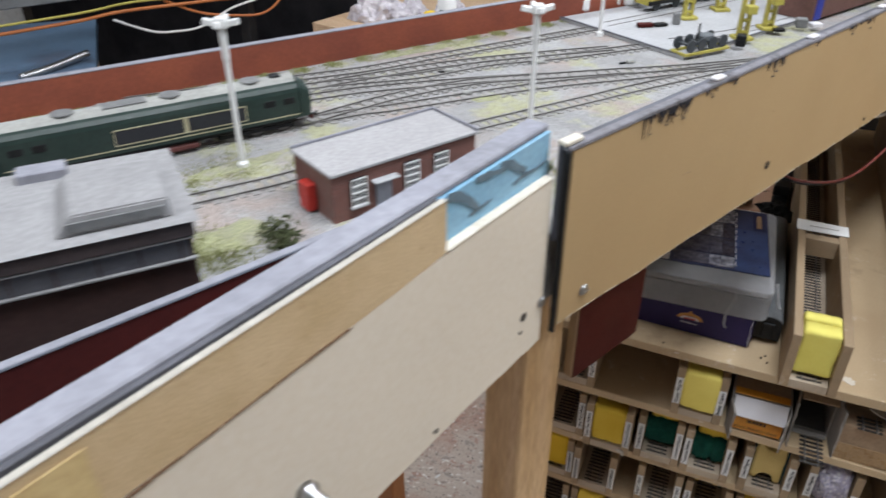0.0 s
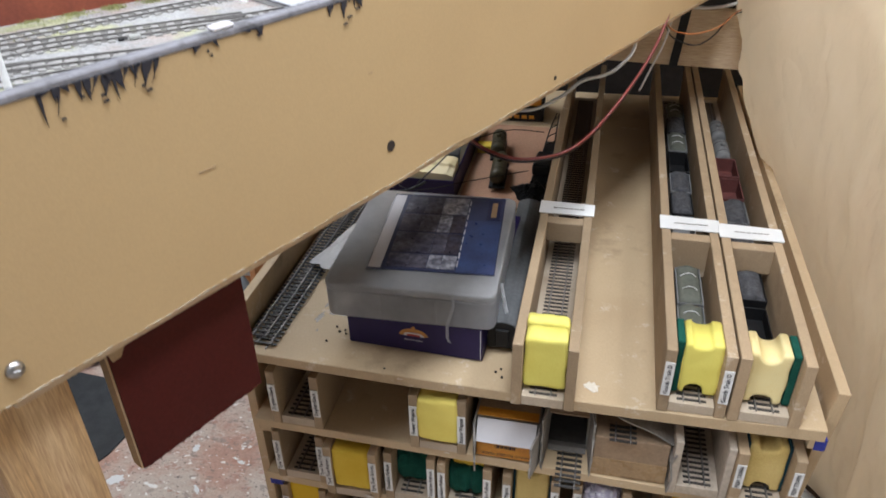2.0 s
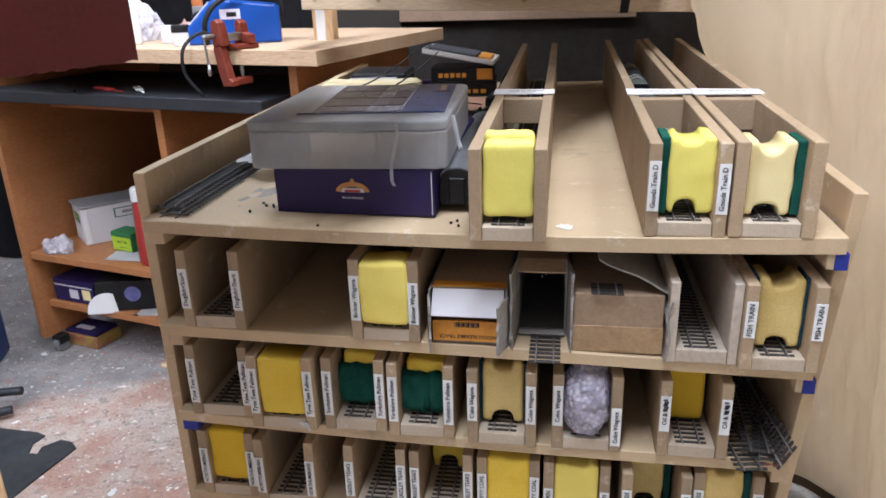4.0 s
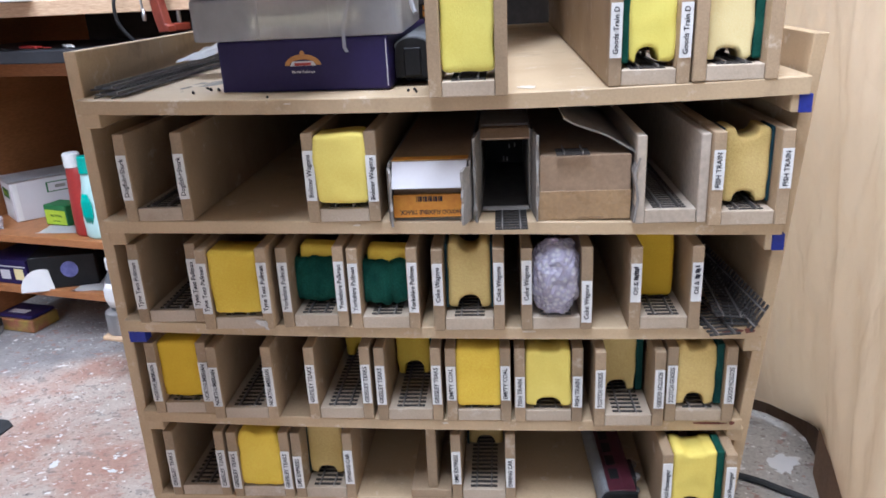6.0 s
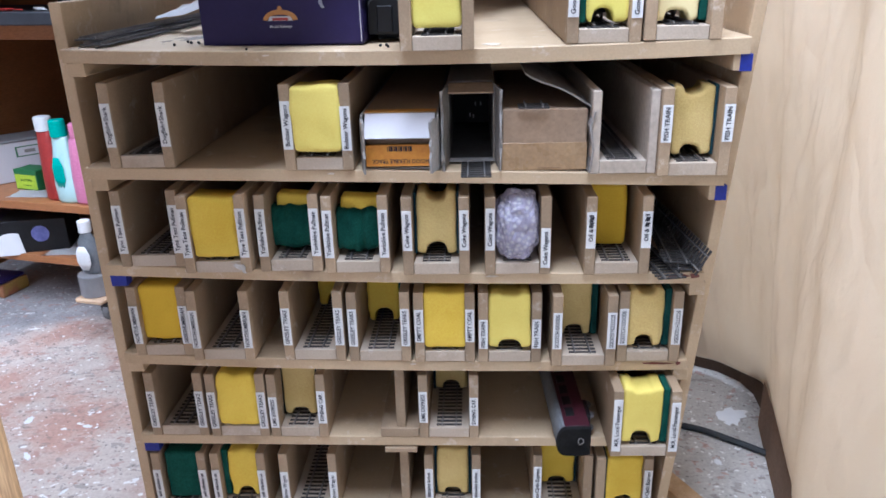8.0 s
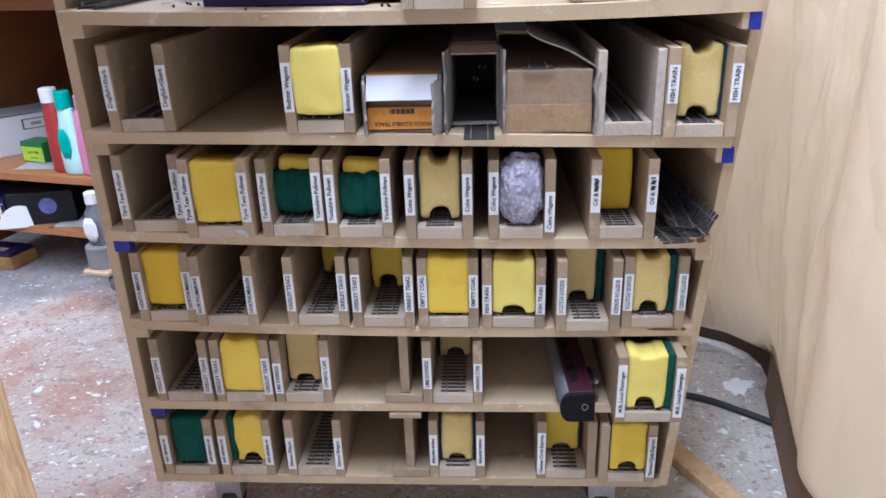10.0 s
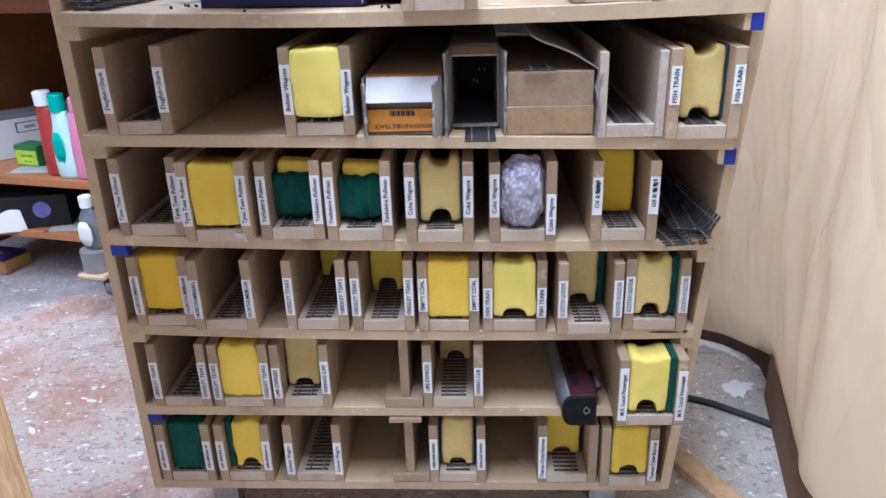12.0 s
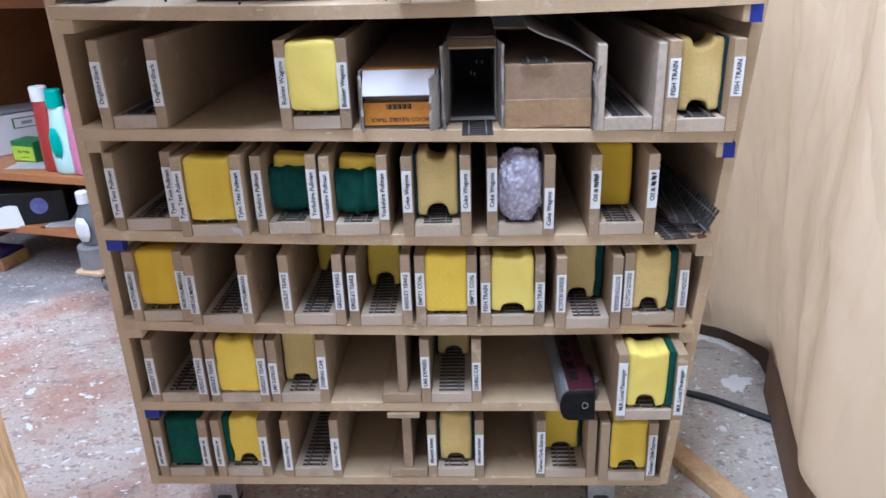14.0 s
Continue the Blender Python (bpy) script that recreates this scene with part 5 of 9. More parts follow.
for k, (x, y, z, ry, rz, L) in enumerate(((0.034, 0.010, 0.003, 0, -0.6, 0.40), (0.038, 0.014, 0.0075, 2, -1.6, 0.44), (0.030, 0.022, 0.0120, -1, -0.9, 0.38))):
    track_piece("track_length", pose(x, y, ZTOP + z, 0, ry, rz), L, int(L / 0.0078), "length of black model track stacked beside the rack edge")


def crumpled(name, at, sx, sy, hgt, material, label, category, seed, n=18, kind=""):
    """A crumpled thin sheet."""
    bm = B()
    off = Vector((seed * 3.1, seed * 1.7, 0))
    top = []
    for i in range(n + 1):
        row = []
        for j in range(n + 1):
            u, v = i / n - 0.5, j / n - 0.5
            wob = 0.12 * noise.noise(Vector((u * 3, v * 3, 0)) + off)
            h0 = hgt * (0.55 + 0.9 * abs(noise.noise(Vector((u * 4, v * 4, 2)) + off)) + 0.5 * abs(noise.noise(Vector((u * 9, v * 9, 5)) + off))) * (1 - (2 * max(abs(u), abs(v))) ** 4)
            row.append(bm.verts.new((sx * (u + wob), sy * (v + wob * 0.6), max(0.0006, h0))))
        top.append(row)
    for i in range(n):
        for j in range(n):
            bm.faces.new((top[i][j], top[i + 1][j], top[i + 1][j + 1], top[i][j + 1]))
    bmesh.ops.solidify(bm, geom=bm.faces[:], thickness=0.0004)
    return solid(name, bm, material, label, category, m=at, kind=kind)


WHITE_TISSUE = surface("white_tissue", (0.88, 0.88, 0.88), (0.82, 0.82, 0.83), big=40, rough=0.7, bump=0.02)
crumpled("paper_scrap", pose(0.077, 0.208, ZTOP + 0.031, 10, -6, -26), 0.046, 0.095, 0.006, WHITE_TISSUE, "crumpled white paper beside the track lengths", "paper", 4)
FILM = surface("clear_film", (0.72, 0.70, 0.66), (0.66, 0.63, 0.58), big=14, rough=0.2, bump=0.3, alpha=0.45)
crumpled("plastic_film", pose(0.088, 0.098, ZTOP + 0.0012, 0, 0, -14), 0.050, 0.14, 0.0030, FILM, "thin clear film lying on the shelf", "film", 7)
for k, (x, y) in enumerate(((0.112, 0.068), (0.118, 0.060), (0.124, 0.064), (0.127, 0.058), (0.108, 0.040), (0.190, 0.008), (0.317, 0.028), (0.325, 0.020), (0.322, 0.034))):
    bm = B()
    bmesh.ops.create_icosphere(bm, subdivisions=1, radius=0.0016)
    for v in bm.verts:
        v.co *= 1 + 0.5 * noise.noise(v.co * 900 + Vector((k, 0, 0)))
    solid("crumb", bm, BLACK, "tiny black crumb of ballast on the shelf", "crumb", m=pose(x, y, shelf_z(0, x) + 0.0014, 0, 0, 40 * k), group="black crumbs")
def splash(name, x, y, z, sx, sy, seed, label, category, mt=None):
    """A thin irregular spot of dried paint."""
    rnd = random.Random(seed)
    pts = []
    for k in range(22):
        a = 2 * math.pi * k / 22
        r = rnd.uniform(0.55, 1.0)
        pts.append((sx / 2 * r * math.cos(a), sy / 2 * r * math.sin(a)))
    bm = B()
    prism(bm, pts, 0.0, 0.0005, "z")
    return solid(name, bm, mt or PAPER, label, category, m=pose(x, y, z, 0, 0, seed * 37))


splash("paint_smear", 0.425, 0.025, shelf_z(0, 0.425) + 0.0003, 0.022, 0.018, 9, "small white paint smear on the shelf", "smear", surface("thin_white_smear", (0.68, 0.62, 0.52), rough=0.6))


def foam_tray():
    """One navy carton tray, its wagons held between two foam strips."""
    t = thing("wagon_tray", pose(0.0185, 0.402, ZTOP + 0.001, 0, 0, 0.5), "navy tray with cream foam strips holding wagons", "storage tray")
    w, d, hgt = 0.172, 0.285, 0.040
    boxpart("floor_panel", (0, 0, 0), (w, d, 0.002), NAVY, t)
    for lo, hi in (((0, 0, 0.002), (w, 0.002, hgt)), ((0, d - 0.002, 0.002), (w, d, hgt)), ((0, 0.002, 0.002), (0.002, d - 0.002, hgt)), ((w - 0.002, 0.002, 0.002), (w, d - 0.002, hgt))):
        boxpart("side", lo, hi, NAVY, t)
    boxpart("front_mark", (0.016, -0.0008, 0.010), (0.026, -0.0002, 0.030), CARD_WHITE, t, "plain white printed mark", 0.0)
    for k, (y0, y1, z1) in enumerate(((0.008, 0.062, 0.054), (0.136, 0.205, 0.054))):
        bm = B()
        n = 18
        rows = []
        for i in range(n + 1):
            x = 0.004 + (w - 0.008) * i / n
            z = z1 + 0.0025 * noise.noise(Vector((x * 30, k * 5.0, 0))) - (0.004 if i in (0, n) else 0)
            ym = y0 + (y1 - y0) * (0.42 + 0.08 * noise.noise(Vector((x * 25, 3, k))))
            rows.append([bm.verts.new(c) for c in ((x, y0, 0.003), (x, y0, z - 0.006), (x, ym, z - 0.004), (x, ym + 0.003, z), (x, y1, z), (x, y1, 0.003))])
        for a, b in zip(rows, rows[1:]):
            for q in range(6):
                bm.faces.new((a[q], b[q], b[(q + 1) % 6], a[(q + 1) % 6]))
        bm.faces.new(rows[0])
        bm.faces.new(rows[-1][::-1])
        bmesh.ops.recalc_face_normals(bm, faces=bm.faces[:])
        part("foam_strip", bm, SP_FOAM, t, "cream foam strip")
    bm = B()
    prism(bm, [(-0.015, 0.0), (0.015, 0.0), (0.015, 0.022), (0.009, 0.030), (-0.009, 0.030), (-0.015, 0.022)], -0.042, 0.042, "x", 0.001)
    part("wagon_body", bm, GREYCOACH, t, "grey model van body", m=pose(0.118, 0.106, 0.022, 6, 4, 10))
    boxpart("wagon_body", (0.012, 0.078, 0.012), (0.070, 0.112, 0.040), surface("dark_maroon_wagon", (0.05, 0.022, 0.025), rough=0.5), t, "dark maroon wagon body", 0.003)
    boxpart("wagon_body", (0.090, 0.225, 0.012), (0.150, 0.255, 0.040), BLACK, t, "black wagon body", 0.003)
    boxpart("photo_card", (0.0, 0, 0), (0.085, 0.002, 0.034), CARD_WHITE, t, "white printed card", m=pose(0.030, 0.235, 0.020, -30, 0, 3))
    boxpart("card_print", (0.006, -0.0008, 0.004), (0.079, -0.0001, 0.026), surface("maroon_print", (0.10, 0.03, 0.04), (0.03, 0.03, 0.06), big=50, rough=0.5), t, "dark printed picture", 0.0, m=pose(0.030, 0.235, 0.020, -30, 0, 3))


SP_FOAM = surface("cream_foam", (0.88, 0.78, 0.52), (0.84, 0.71, 0.42), big=30, fine=600, rough=0.95, grain=0.08, bump=0.25, dist=0.0009, spec=0.1)
foam_tray()
t = thing("black_tool_case", pose(0.030, 0.715, ZTOP + 0.001, 0, 0, 2), "black tool case behind the wagon tray", "case")
boxpart("case_body", (0, 0, 0), (0.105, 0.10, 0.048), BLACK, t, bevel=0.004)
boxpart("case_latch", (0.036, -0.002, 0.026), (0.066, -0.0002, 0.044), DARKEDGE, t, "grey latch", 0.001)
PINKCARD = surface("pink_board", (0.42, 0.24, 0.15), (0.38, 0.21, 0.13), big=8, rough=0.7)
bm = B()
box(bm, (0.195, 0.40, ZTOP + 0.0005), (0.334, 0.72, ZTOP + 0.0045), 0.0008)
solid("hardboard_sheet", bm, PINKCARD, "pinkish brown board lying on the rack", "board")
TARP = surface("grey_tarpaulin", (0.135, 0.14, 0.115), (0.10, 0.105, 0.085), big=40, rough=0.8)
COALMAT = surface("coal_load", (0.10, 0.10, 0.11), (0.05, 0.05, 0.055), big=150, fine=600, rough=0.8, grain=0.4, bump=1.0, dist=0.002)
WAGGREY = surface("wagon_grey", (0.20, 0.20, 0.20), (0.15, 0.15, 0.15), big=40, rough=0.6)
WAGBROWN = surface("wagon_bauxite", (0.14, 0.045, 0.04), (0.10, 0.035, 0.03), big=40, rough=0.6)
OLIVE = surface("dark_olive_tank", (0.055, 0.045, 0.02), (0.035, 0.03, 0.015), big=40, rough=0.45)


def wheels_for(length, parent):
    for y in (length * 0.22, length * 0.78):
        bm = B()
        lathe(bm, [(0.006, -0.010), (0.006, -0.0075), (0.0015, -0.0075), (0.0015, 0.0075), (0.006, 0.0075), (0.006, 0.010)], n=12, m=pose(0, y, 0.006, 0, 90, 0))
        part("wheelset", bm, RAIL, parent)


def wagon(at, length, load, body, label, hgt=0.024, width=0.030):
    t = thing("model_wagon", at, label, "model wagon", group="model wagons in the cassettes")
    under = boxpart("underframe", (-width / 2 + 0.002, 0.001, 0.007), (width / 2 - 0.002, length - 0.001, 0.011), BLACK, t, "black underframe")
    wheels_for(length, under)
    for lo, hi in (((-width / 2, 0, 0.011), (-width / 2 + 0.0015, length, 0.011 + hgt)), ((width / 2 - 0.0015, 0, 0.011), (width / 2, length, 0.011 + hgt)),
                   ((-width / 2 + 0.0015, 0, 0.011), (width / 2 - 0.0015, 0.0015, 0.011 + hgt)), ((-width / 2 + 0.0015, length - 0.0015, 0.011), (width / 2 - 0.0015, length, 0.011 + hgt))):
        boxpart("side_plank", lo, hi, body, t, bevel=0.0002)
    boxpart("wagon_floor", (-width / 2 + 0.0015, 0.0015, 0.011), (width / 2 - 0.0015, length - 0.0015, 0.0125), body, t, bevel=0.0)
    if load:
        bm = B()
        n = 10
        g = []
        for i in range(n + 1):
            row = []
            for j in range(n + 1):
                u, v = i / n, j / n
                hump = (math.sin(math.pi * u) ** 0.5) * 0.8 + 0.2
                hh = 0.011 + hgt * (0.80 + 0.38 * hump) + 0.0018 * noise.noise(Vector((u * 5, v * 9, at.translation.y * 50)))
                row.append(bm.verts.new((-width / 2 + 0.0006 + (width - 0.0012) * u, 0.0008 + (length - 0.0016) * v, hh)))
            g.append(row)
        for i in range(n):
            for j in range(n):
                bm.faces.new((g[i][j], g[i + 1][j], g[i + 1][j + 1], g[i][j + 1]))
        rim = [g[i][0] for i in range(n + 1)] + [g[n][j] for j in range(1, n + 1)] + [g[i][n] for i in range(n - 1, -1, -1)] + [g[0][j] for j in range(n - 1, 0, -1)]
        low = [bm.verts.new((v.co.x, v.co.y, 0.018)) for v in rim]
        for k in range(len(rim)):
            bm.faces.new((rim[k], low[k], low[(k + 1) % len(rim)], rim[(k + 1) % len(rim)]))
        bm.faces.new(low)
        part("load", bm, load, t, "sheeted load" if load is TARP else "loose load", smooth=True)
        if load is TARP:
            for v in (0.3, 0.68):
                bm = B()
                pipe(bm, [(-width / 2 - 0.0003, length * v, 0.022), (-width / 4, length * v + 0.002, 0.0395), (width / 5, length * (v + 0.03), 0.0402), (width / 2 + 0.0003, length * (v + 0.02), 0.022)], 0.0005, 5)
                part("tie_rope", bm, PAPER, t, "pale tie rope")
    return t


def tank_wagon(at, length, material, label):
    t = thing("model_wagon", at, label, "model wagon", group="model wagons in the cassettes")
    under = boxpart("underframe", (-0.013, 0.0, 0.007), (0.013, length, 0.011), BLACK, t, "black underframe")
    wheels_for(length, under)
    bm = B()
    lathe(bm, [(0.006, 0.0), (0.0115, 0.002), (0.0125, 0.006), (0.0125, length - 0.012), (0.0115, length - 0.008), (0.006, length - 0.006)], n=20, m=pose(0, 0.003, 0.0235, -90, 0, 0))
    part("tank", bm, material, t, smooth=True)
    bm = B()
    lathe(bm, [(0.004, 0.0), (0.004, 0.004), (0.0028, 0.005)], (0, length / 2, 0.0355), 12)
    part("filler_cap", bm, material, t)
    for y in (0.25, 0.75):
        bm = B()
        lathe(bm, [(0.0128, -0.0005), (0.0128, 0.0005)], n=20, m=pose(0, length * y, 0.0235, -90, 0, 0))
        part("strap", bm, BLACK, t)
    return t


RT = ZTOP + BASE_T + 0.0044
cx2, cx3 = 0.5285, 0.6005
for k, (y, L, load, body, lab) in enumerate(((0.062, 0.062, TARP, WAGGREY, "grey sheeted model wagon in a cassette"), (0.130, 0.075, TARP, WAGGREY, "grey-green sheeted model wagon in a cassette"),
                                           (0.275, 0.060, None, WAGGREY, "open grey model wagon in a cassette"), (0.342, 0.060, COALMAT, BLACK, "black model wagon of coal in a cassette"),
                                           (0.408, 0.060, COALMAT, WAGGREY, "grey model wagon of coal in a cassette"), (0.475, 0.07, None, BLACK, "black open model wagon in a cassette"), (0.55, 0.066, TARP, WAGGREY, "sheeted model wagon far down a cassette"), (0.622, 0.062, COALMAT, BLACK, "black model wagon far down a cassette"), (0.69, 0.062, TARP, WAGGREY, "sheeted model wagon at the far end of a cassette"))):
    wagon(pose(cx2 + 0.001 * k, y, RT), L, load, body, lab)
for k, (y, L, load, body, lab) in enumerate(((0.056, 0.088, None, BLACK, "black open model wagon in a cassette"), (0.150, 0.058, COALMAT, BLACK, "model wagon heaped with grey ballast"),
                                           (0.262, 0.062, COALMAT, WAGGREY, "grey model wagon with a grey load"), (0.330, 0.060, COALMAT, WAGGREY, "grey model wagon with a heaped grey load"), (0.398, 0.064, None, WAGBROWN, "bauxite brown open model wagon"),
                                           (0.470, 0.064, None, WAGBROWN, "bauxite brown open model wagon with a crate"))):
    wagon(pose(cx3 + 0.001 * k, y, RT), L, load, body, lab, hgt=0.018 if k == 0 else 0.024)
for y in (0.548, 0.628):
    tank_wagon(pose(cx3 + 0.006, y, RT), 0.066, WAGGREY, "grey model tank wagon in a cassette")
tank_wagon(pose(0.252, 0.445, ZTOP + 0.0048, 0, 0, 3), 0.088, OLIVE, "dark olive model tank wagon on the board")
tank_wagon(pose(0.238, 0.545, ZTOP + 0.0048, 0, 0, 5), 0.080, OLIVE, "second dark model tank wagon on the board")
bm = B()
box(bm, (0, 0, 0), (0.030, 0.022, 0.014), 0.001)
solid("small_yellow_box", bm, SP_YEL, "small yellow carton beside a tank wagon", "carton", m=pose(0.196, 0.585, ZTOP + 0.005, 0, 0, 5))


def orange_tray():
    t = thing("orange_carton", pose(0.172, 0.745, ZTOP + 0.001, 0, 0, 3), "orange and black model cartons with a white lid", "carton")
    boxpart("carton", (0, 0, 0), (0.125, 0.085, 0.028), BLACK, t, "black carton")
    boxpart("carton", (0.004, 0.006, 0.0282), (0.121, 0.083, 0.052), BLACK, t, "black carton")
    bm = B()
    for k in range(7):
        box(bm, (0.010 + k * 0.0145, -0.0006, 0.006), (0.020 + k * 0.0145, -0.0001, 0.013))
    part("stripe_print", bm, ORANGE, t, "orange printed bars")
    bm = B()
    for k in range(5):
        box(bm, (0.018 + k * 0.011, 0.0054, 0.034), (0.026 + k * 0.011, 0.0059, 0.042))
    part("stripe_print", bm, ORANGE, t, "orange printed bars")
    boxpart("side_print", (0.090, 0.0052, 0.030), (0.119, 0.0058, 0.050), ORANGE, t, "orange printed panel", 0.0)
    lm = pose(-0.012, 0.004, 0.080, 0, 10, -5)
    boxpart("lid", (0.0, 0, 0), (0.135, 0.090, 0.002), CARD_WHITE, t, "white tilted lid", m=lm)
    for lo, hi in (((0, 0, 0.002), (0.135, 0.0018, 0.009)), ((0, 0.0882, 0.002), (0.135, 0.09, 0.009)), ((0, 0.002, 0.002), (0.0018, 0.088, 0.009)), ((0.1332, 0.002, 0.002), (0.135, 0.088, 0.009))):
        boxpart("lid_edge", lo, hi, PAPER, t, "white lid edge", 0.0003, m=lm)
    boxpart("inner_tray", (0.010, 0.01, 0.0022), (0.100, 0.08, 0.012), COALMAT, t, "dark fitted tray", m=lm)
    boxpart("sleeve", (0.104, 0.01, 0.0022), (0.126, 0.08, 0.011), ORANGE, t, "orange sleeve", m=lm)


orange_tray()


def black_gear():
    t = thing("model_crane", pose(0.318, 0.45, ZTOP + 0.0048, 0, 0, -4), "black model breakdown crane on the board", "model crane")
    boxpart("chassis", (-0.013, 0, 0.004), (0.013, 0.16, 0.022), BLACK, t, bevel=0.002)
    boxpart("cab", (-0.014, 0.02, 0.022), (0.014, 0.075, 0.042), BLACK, t, bevel=0.003)
    bm = B()
    for s in (-1, 1):
        pipe(bm, [(s * 0.009, 0.08, 0.024), (s * 0.006, 0.14, 0.050), (s * 0.002, 0.19, 0.062)], 0.0012, 6)
    for k in range(5):
        pipe(bm, [(-0.008 + k * 0.001, 0.09 + k * 0.02, 0.030 + k * 0.007), (0.008 - k * 0.001, 0.10 + k * 0.02, 0.034 + k * 0.007)], 0.0009, 5)
    part("jib", bm, SLEEPER, t, "black lattice jib")


black_gear()
crumpled("black_cloth", pose(0.315, 0.400, ZTOP + 0.030, 0, 0, 30), 0.05, 0.07, 0.012, BLACK, "crumpled black plastic beside the coach", "plastic bag", 12)

# the top board rises slightly towards the rear, and all that stands on it with it
SLOPE = Matrix.Translation((0, 0, ZTOP)) @ Matrix.Rotation(math.atan(TOP_RISE), 4, "X") @ Matrix.Translation((0, 0, -ZTOP))
for ob in list(scene.collection.objects):
    if ob.parent is None and ob.type in ("MESH", "EMPTY") and ob.name != "storage_rack":
        if ob.type == "MESH":
            low = min((ob.matrix_basis @ v.co).z for v in ob.data.vertices)
        else:
            low = ob.matrix_basis.translation.z
        spot = ob.matrix_basis.translation if ob.type == "EMPTY" else ob.matrix_basis @ ob.data.vertices[0].co
        if 0.68 < low < 0.80 and -0.05 < spot.y < 0.95 and -0.02 < spot.x < 0.68:
            ob.matrix_basis = SLOPE @ ob.matrix_basis

for pts, r in ((((0.148, 0.345, 0.762), (0.172, 0.44, 0.766), (0.200, 0.539, 0.785), (0.215, 0.60, 0.80)), 0.0011), (((0.096, 0.389, 0.764), (0.124, 0.48, 0.766), (0.156, 0.570, 0.785), (0.172, 0.63, 0.80)), 0.0011),
               (((0.030, 0.375, 0.752), (0.039, 0.359, 0.760), (0.085, 0.326, 0.768), (0.104, 0.307, 0.762), (0.137, 0.323, 0.760), (0.16, 0.345, 0.765)), 0.0020)):
    bm = B()
    pipe(bm, pts, r, 6)
    solid("loose_wire", bm, RUBBER, "thin black wire trailing over the foam trays", "wire", smooth=True, group="loose wires")

# ---------------------------------------------------------------- cables under the layout
RED = surface("red_cable", (0.17, 0.024, 0.016), (0.12, 0.018, 0.013), big=30, rough=0.4)
GREYC = surface("grey_cable", (0.72, 0.71, 0.70), (0.62, 0.61, 0.60), big=30, rough=0.4)
ORANGEC = surface("orange_cable", (0.45, 0.15, 0.04), (0.38, 0.12, 0.03), big=30, rough=0.4)
for nm, pts, r, mt, lab in (
        ("red_cable", ((0.191, 0.15, 1.017), (0.253, 0.15, 0.937), (0.293, 0.15, 0.91), (0.335, 0.16, 0.902), (0.381, 0.2, 0.904), (0.426, 0.26, 0.939), (0.464, 0.33, 0.988), (0.485, 0.4, 1.04)), 0.0019, RED, "red cable looping down below the baseboard"),
        ("black_cable", ((0.189, 0.156, 1.012), (0.252, 0.156, 0.932), (0.292, 0.156, 0.904), (0.334, 0.166, 0.896), (0.38, 0.206, 0.898), (0.426, 0.266, 0.934), (0.464, 0.336, 0.983), (0.486, 0.406, 1.036)), 0.0016, BLACK, "black cable looping down below the baseboard"),
        ("grey_cable", ((0.20, 0.30, 1.03), (0.225, 0.30, 0.955), (0.265, 0.30, 0.912), (0.314, 0.30, 0.905), (0.354, 0.30, 0.926), (0.379, 0.30, 0.948), (0.406, 0.30, 0.957), (0.423, 0.305, 0.968), (0.438, 0.312, 0.990), (0.44, 0.33, 1.04)), 0.0022, GREYC, "pale grey cable hanging below the baseboard"),
        ("grey_cable", ((0.456, 0.44, 0.890), (0.468, 0.437, 0.925), (0.480, 0.425, 0.965), (0.490, 0.41, 1.03)), 0.0014, GREYC, "thin grey cable end hanging down"),
        ("grey_cable", ((0.47, 0.60, 0.99), (0.51, 0.62, 0.968), (0.545, 0.63, 0.962), (0.575, 0.63, 0.965), (0.600, 0.632, 0.972), (0.620, 0.67, 0.968), (0.650, 0.75, 0.950)), 0.0026, GREYC, "pale grey cable crossing the dark gap"),
        ("thin_black_wire", ((0.467, 0.41, 1.04), (0.480, 0.42, 0.985), (0.500, 0.435, 0.964), (0.527, 0.459, 0.953), (0.552, 0.495, 0.958), (0.582, 0.56, 0.970), (0.648, 0.73, 0.94)), 0.0010, BLACK, "thin dark wire looping before the plank"),
        ("orange_wire", ((0.465, 0.40, 1.04), (0.480, 0.41, 0.992), (0.505, 0.43, 0.976), (0.533, 0.468, 0.968), (0.562, 0.51, 0.968), (0.590, 0.575, 0.972), (0.650, 0.74, 0.945)), 0.0009, ORANGEC, "thin orange wire looping before the plank"),
        ("thin_black_wire", ((0.30, 0.47, 0.735), (0.262, 0.42, 0.748), (0.215, 0.36, 0.762), (0.165, 0.31, 0.770), (0.128, 0.325, 0.764), (0.105, 0.38, 0.752)), 0.0008, BLACK, "thin black wire lying across the trays"),
        ("thin_black_wire", ((0.31, 0.62, 0.74), (0.25, 0.58, 0.756), (0.185, 0.50, 0.762), (0.125, 0.45, 0.758), (0.075, 0.43, 0.754), (0.035, 0.46, 0.748)), 0.0008, BLACK, "thin black wire lying over the foam")):
    bm = B()
    pipe(bm, pts, r)
    solid(nm, bm, mt, lab, "cable", smooth=True, group="cables under the baseboard")

# ---------------------------------------------------------------- layout boards
LZ = 1.078
WHITE_EDGE = surface("white_painted_edge", (0.66, 0.62, 0.53), (0.58, 0.53, 0.44), big=30, rough=0.6)
fd, fn = Vector((0.408, 0.913, 0)).normalized(), Vector((0.913, -0.408, 0)).normalized()
FO = Vector((0.127, -0.418, 0))
cd, cn = Vector((-0.25, -0.968, 0)).normalized(), Vector((0.968, -0.25, 0)).normalized()
CO = Vector((0.1195, -0.4195, 0))


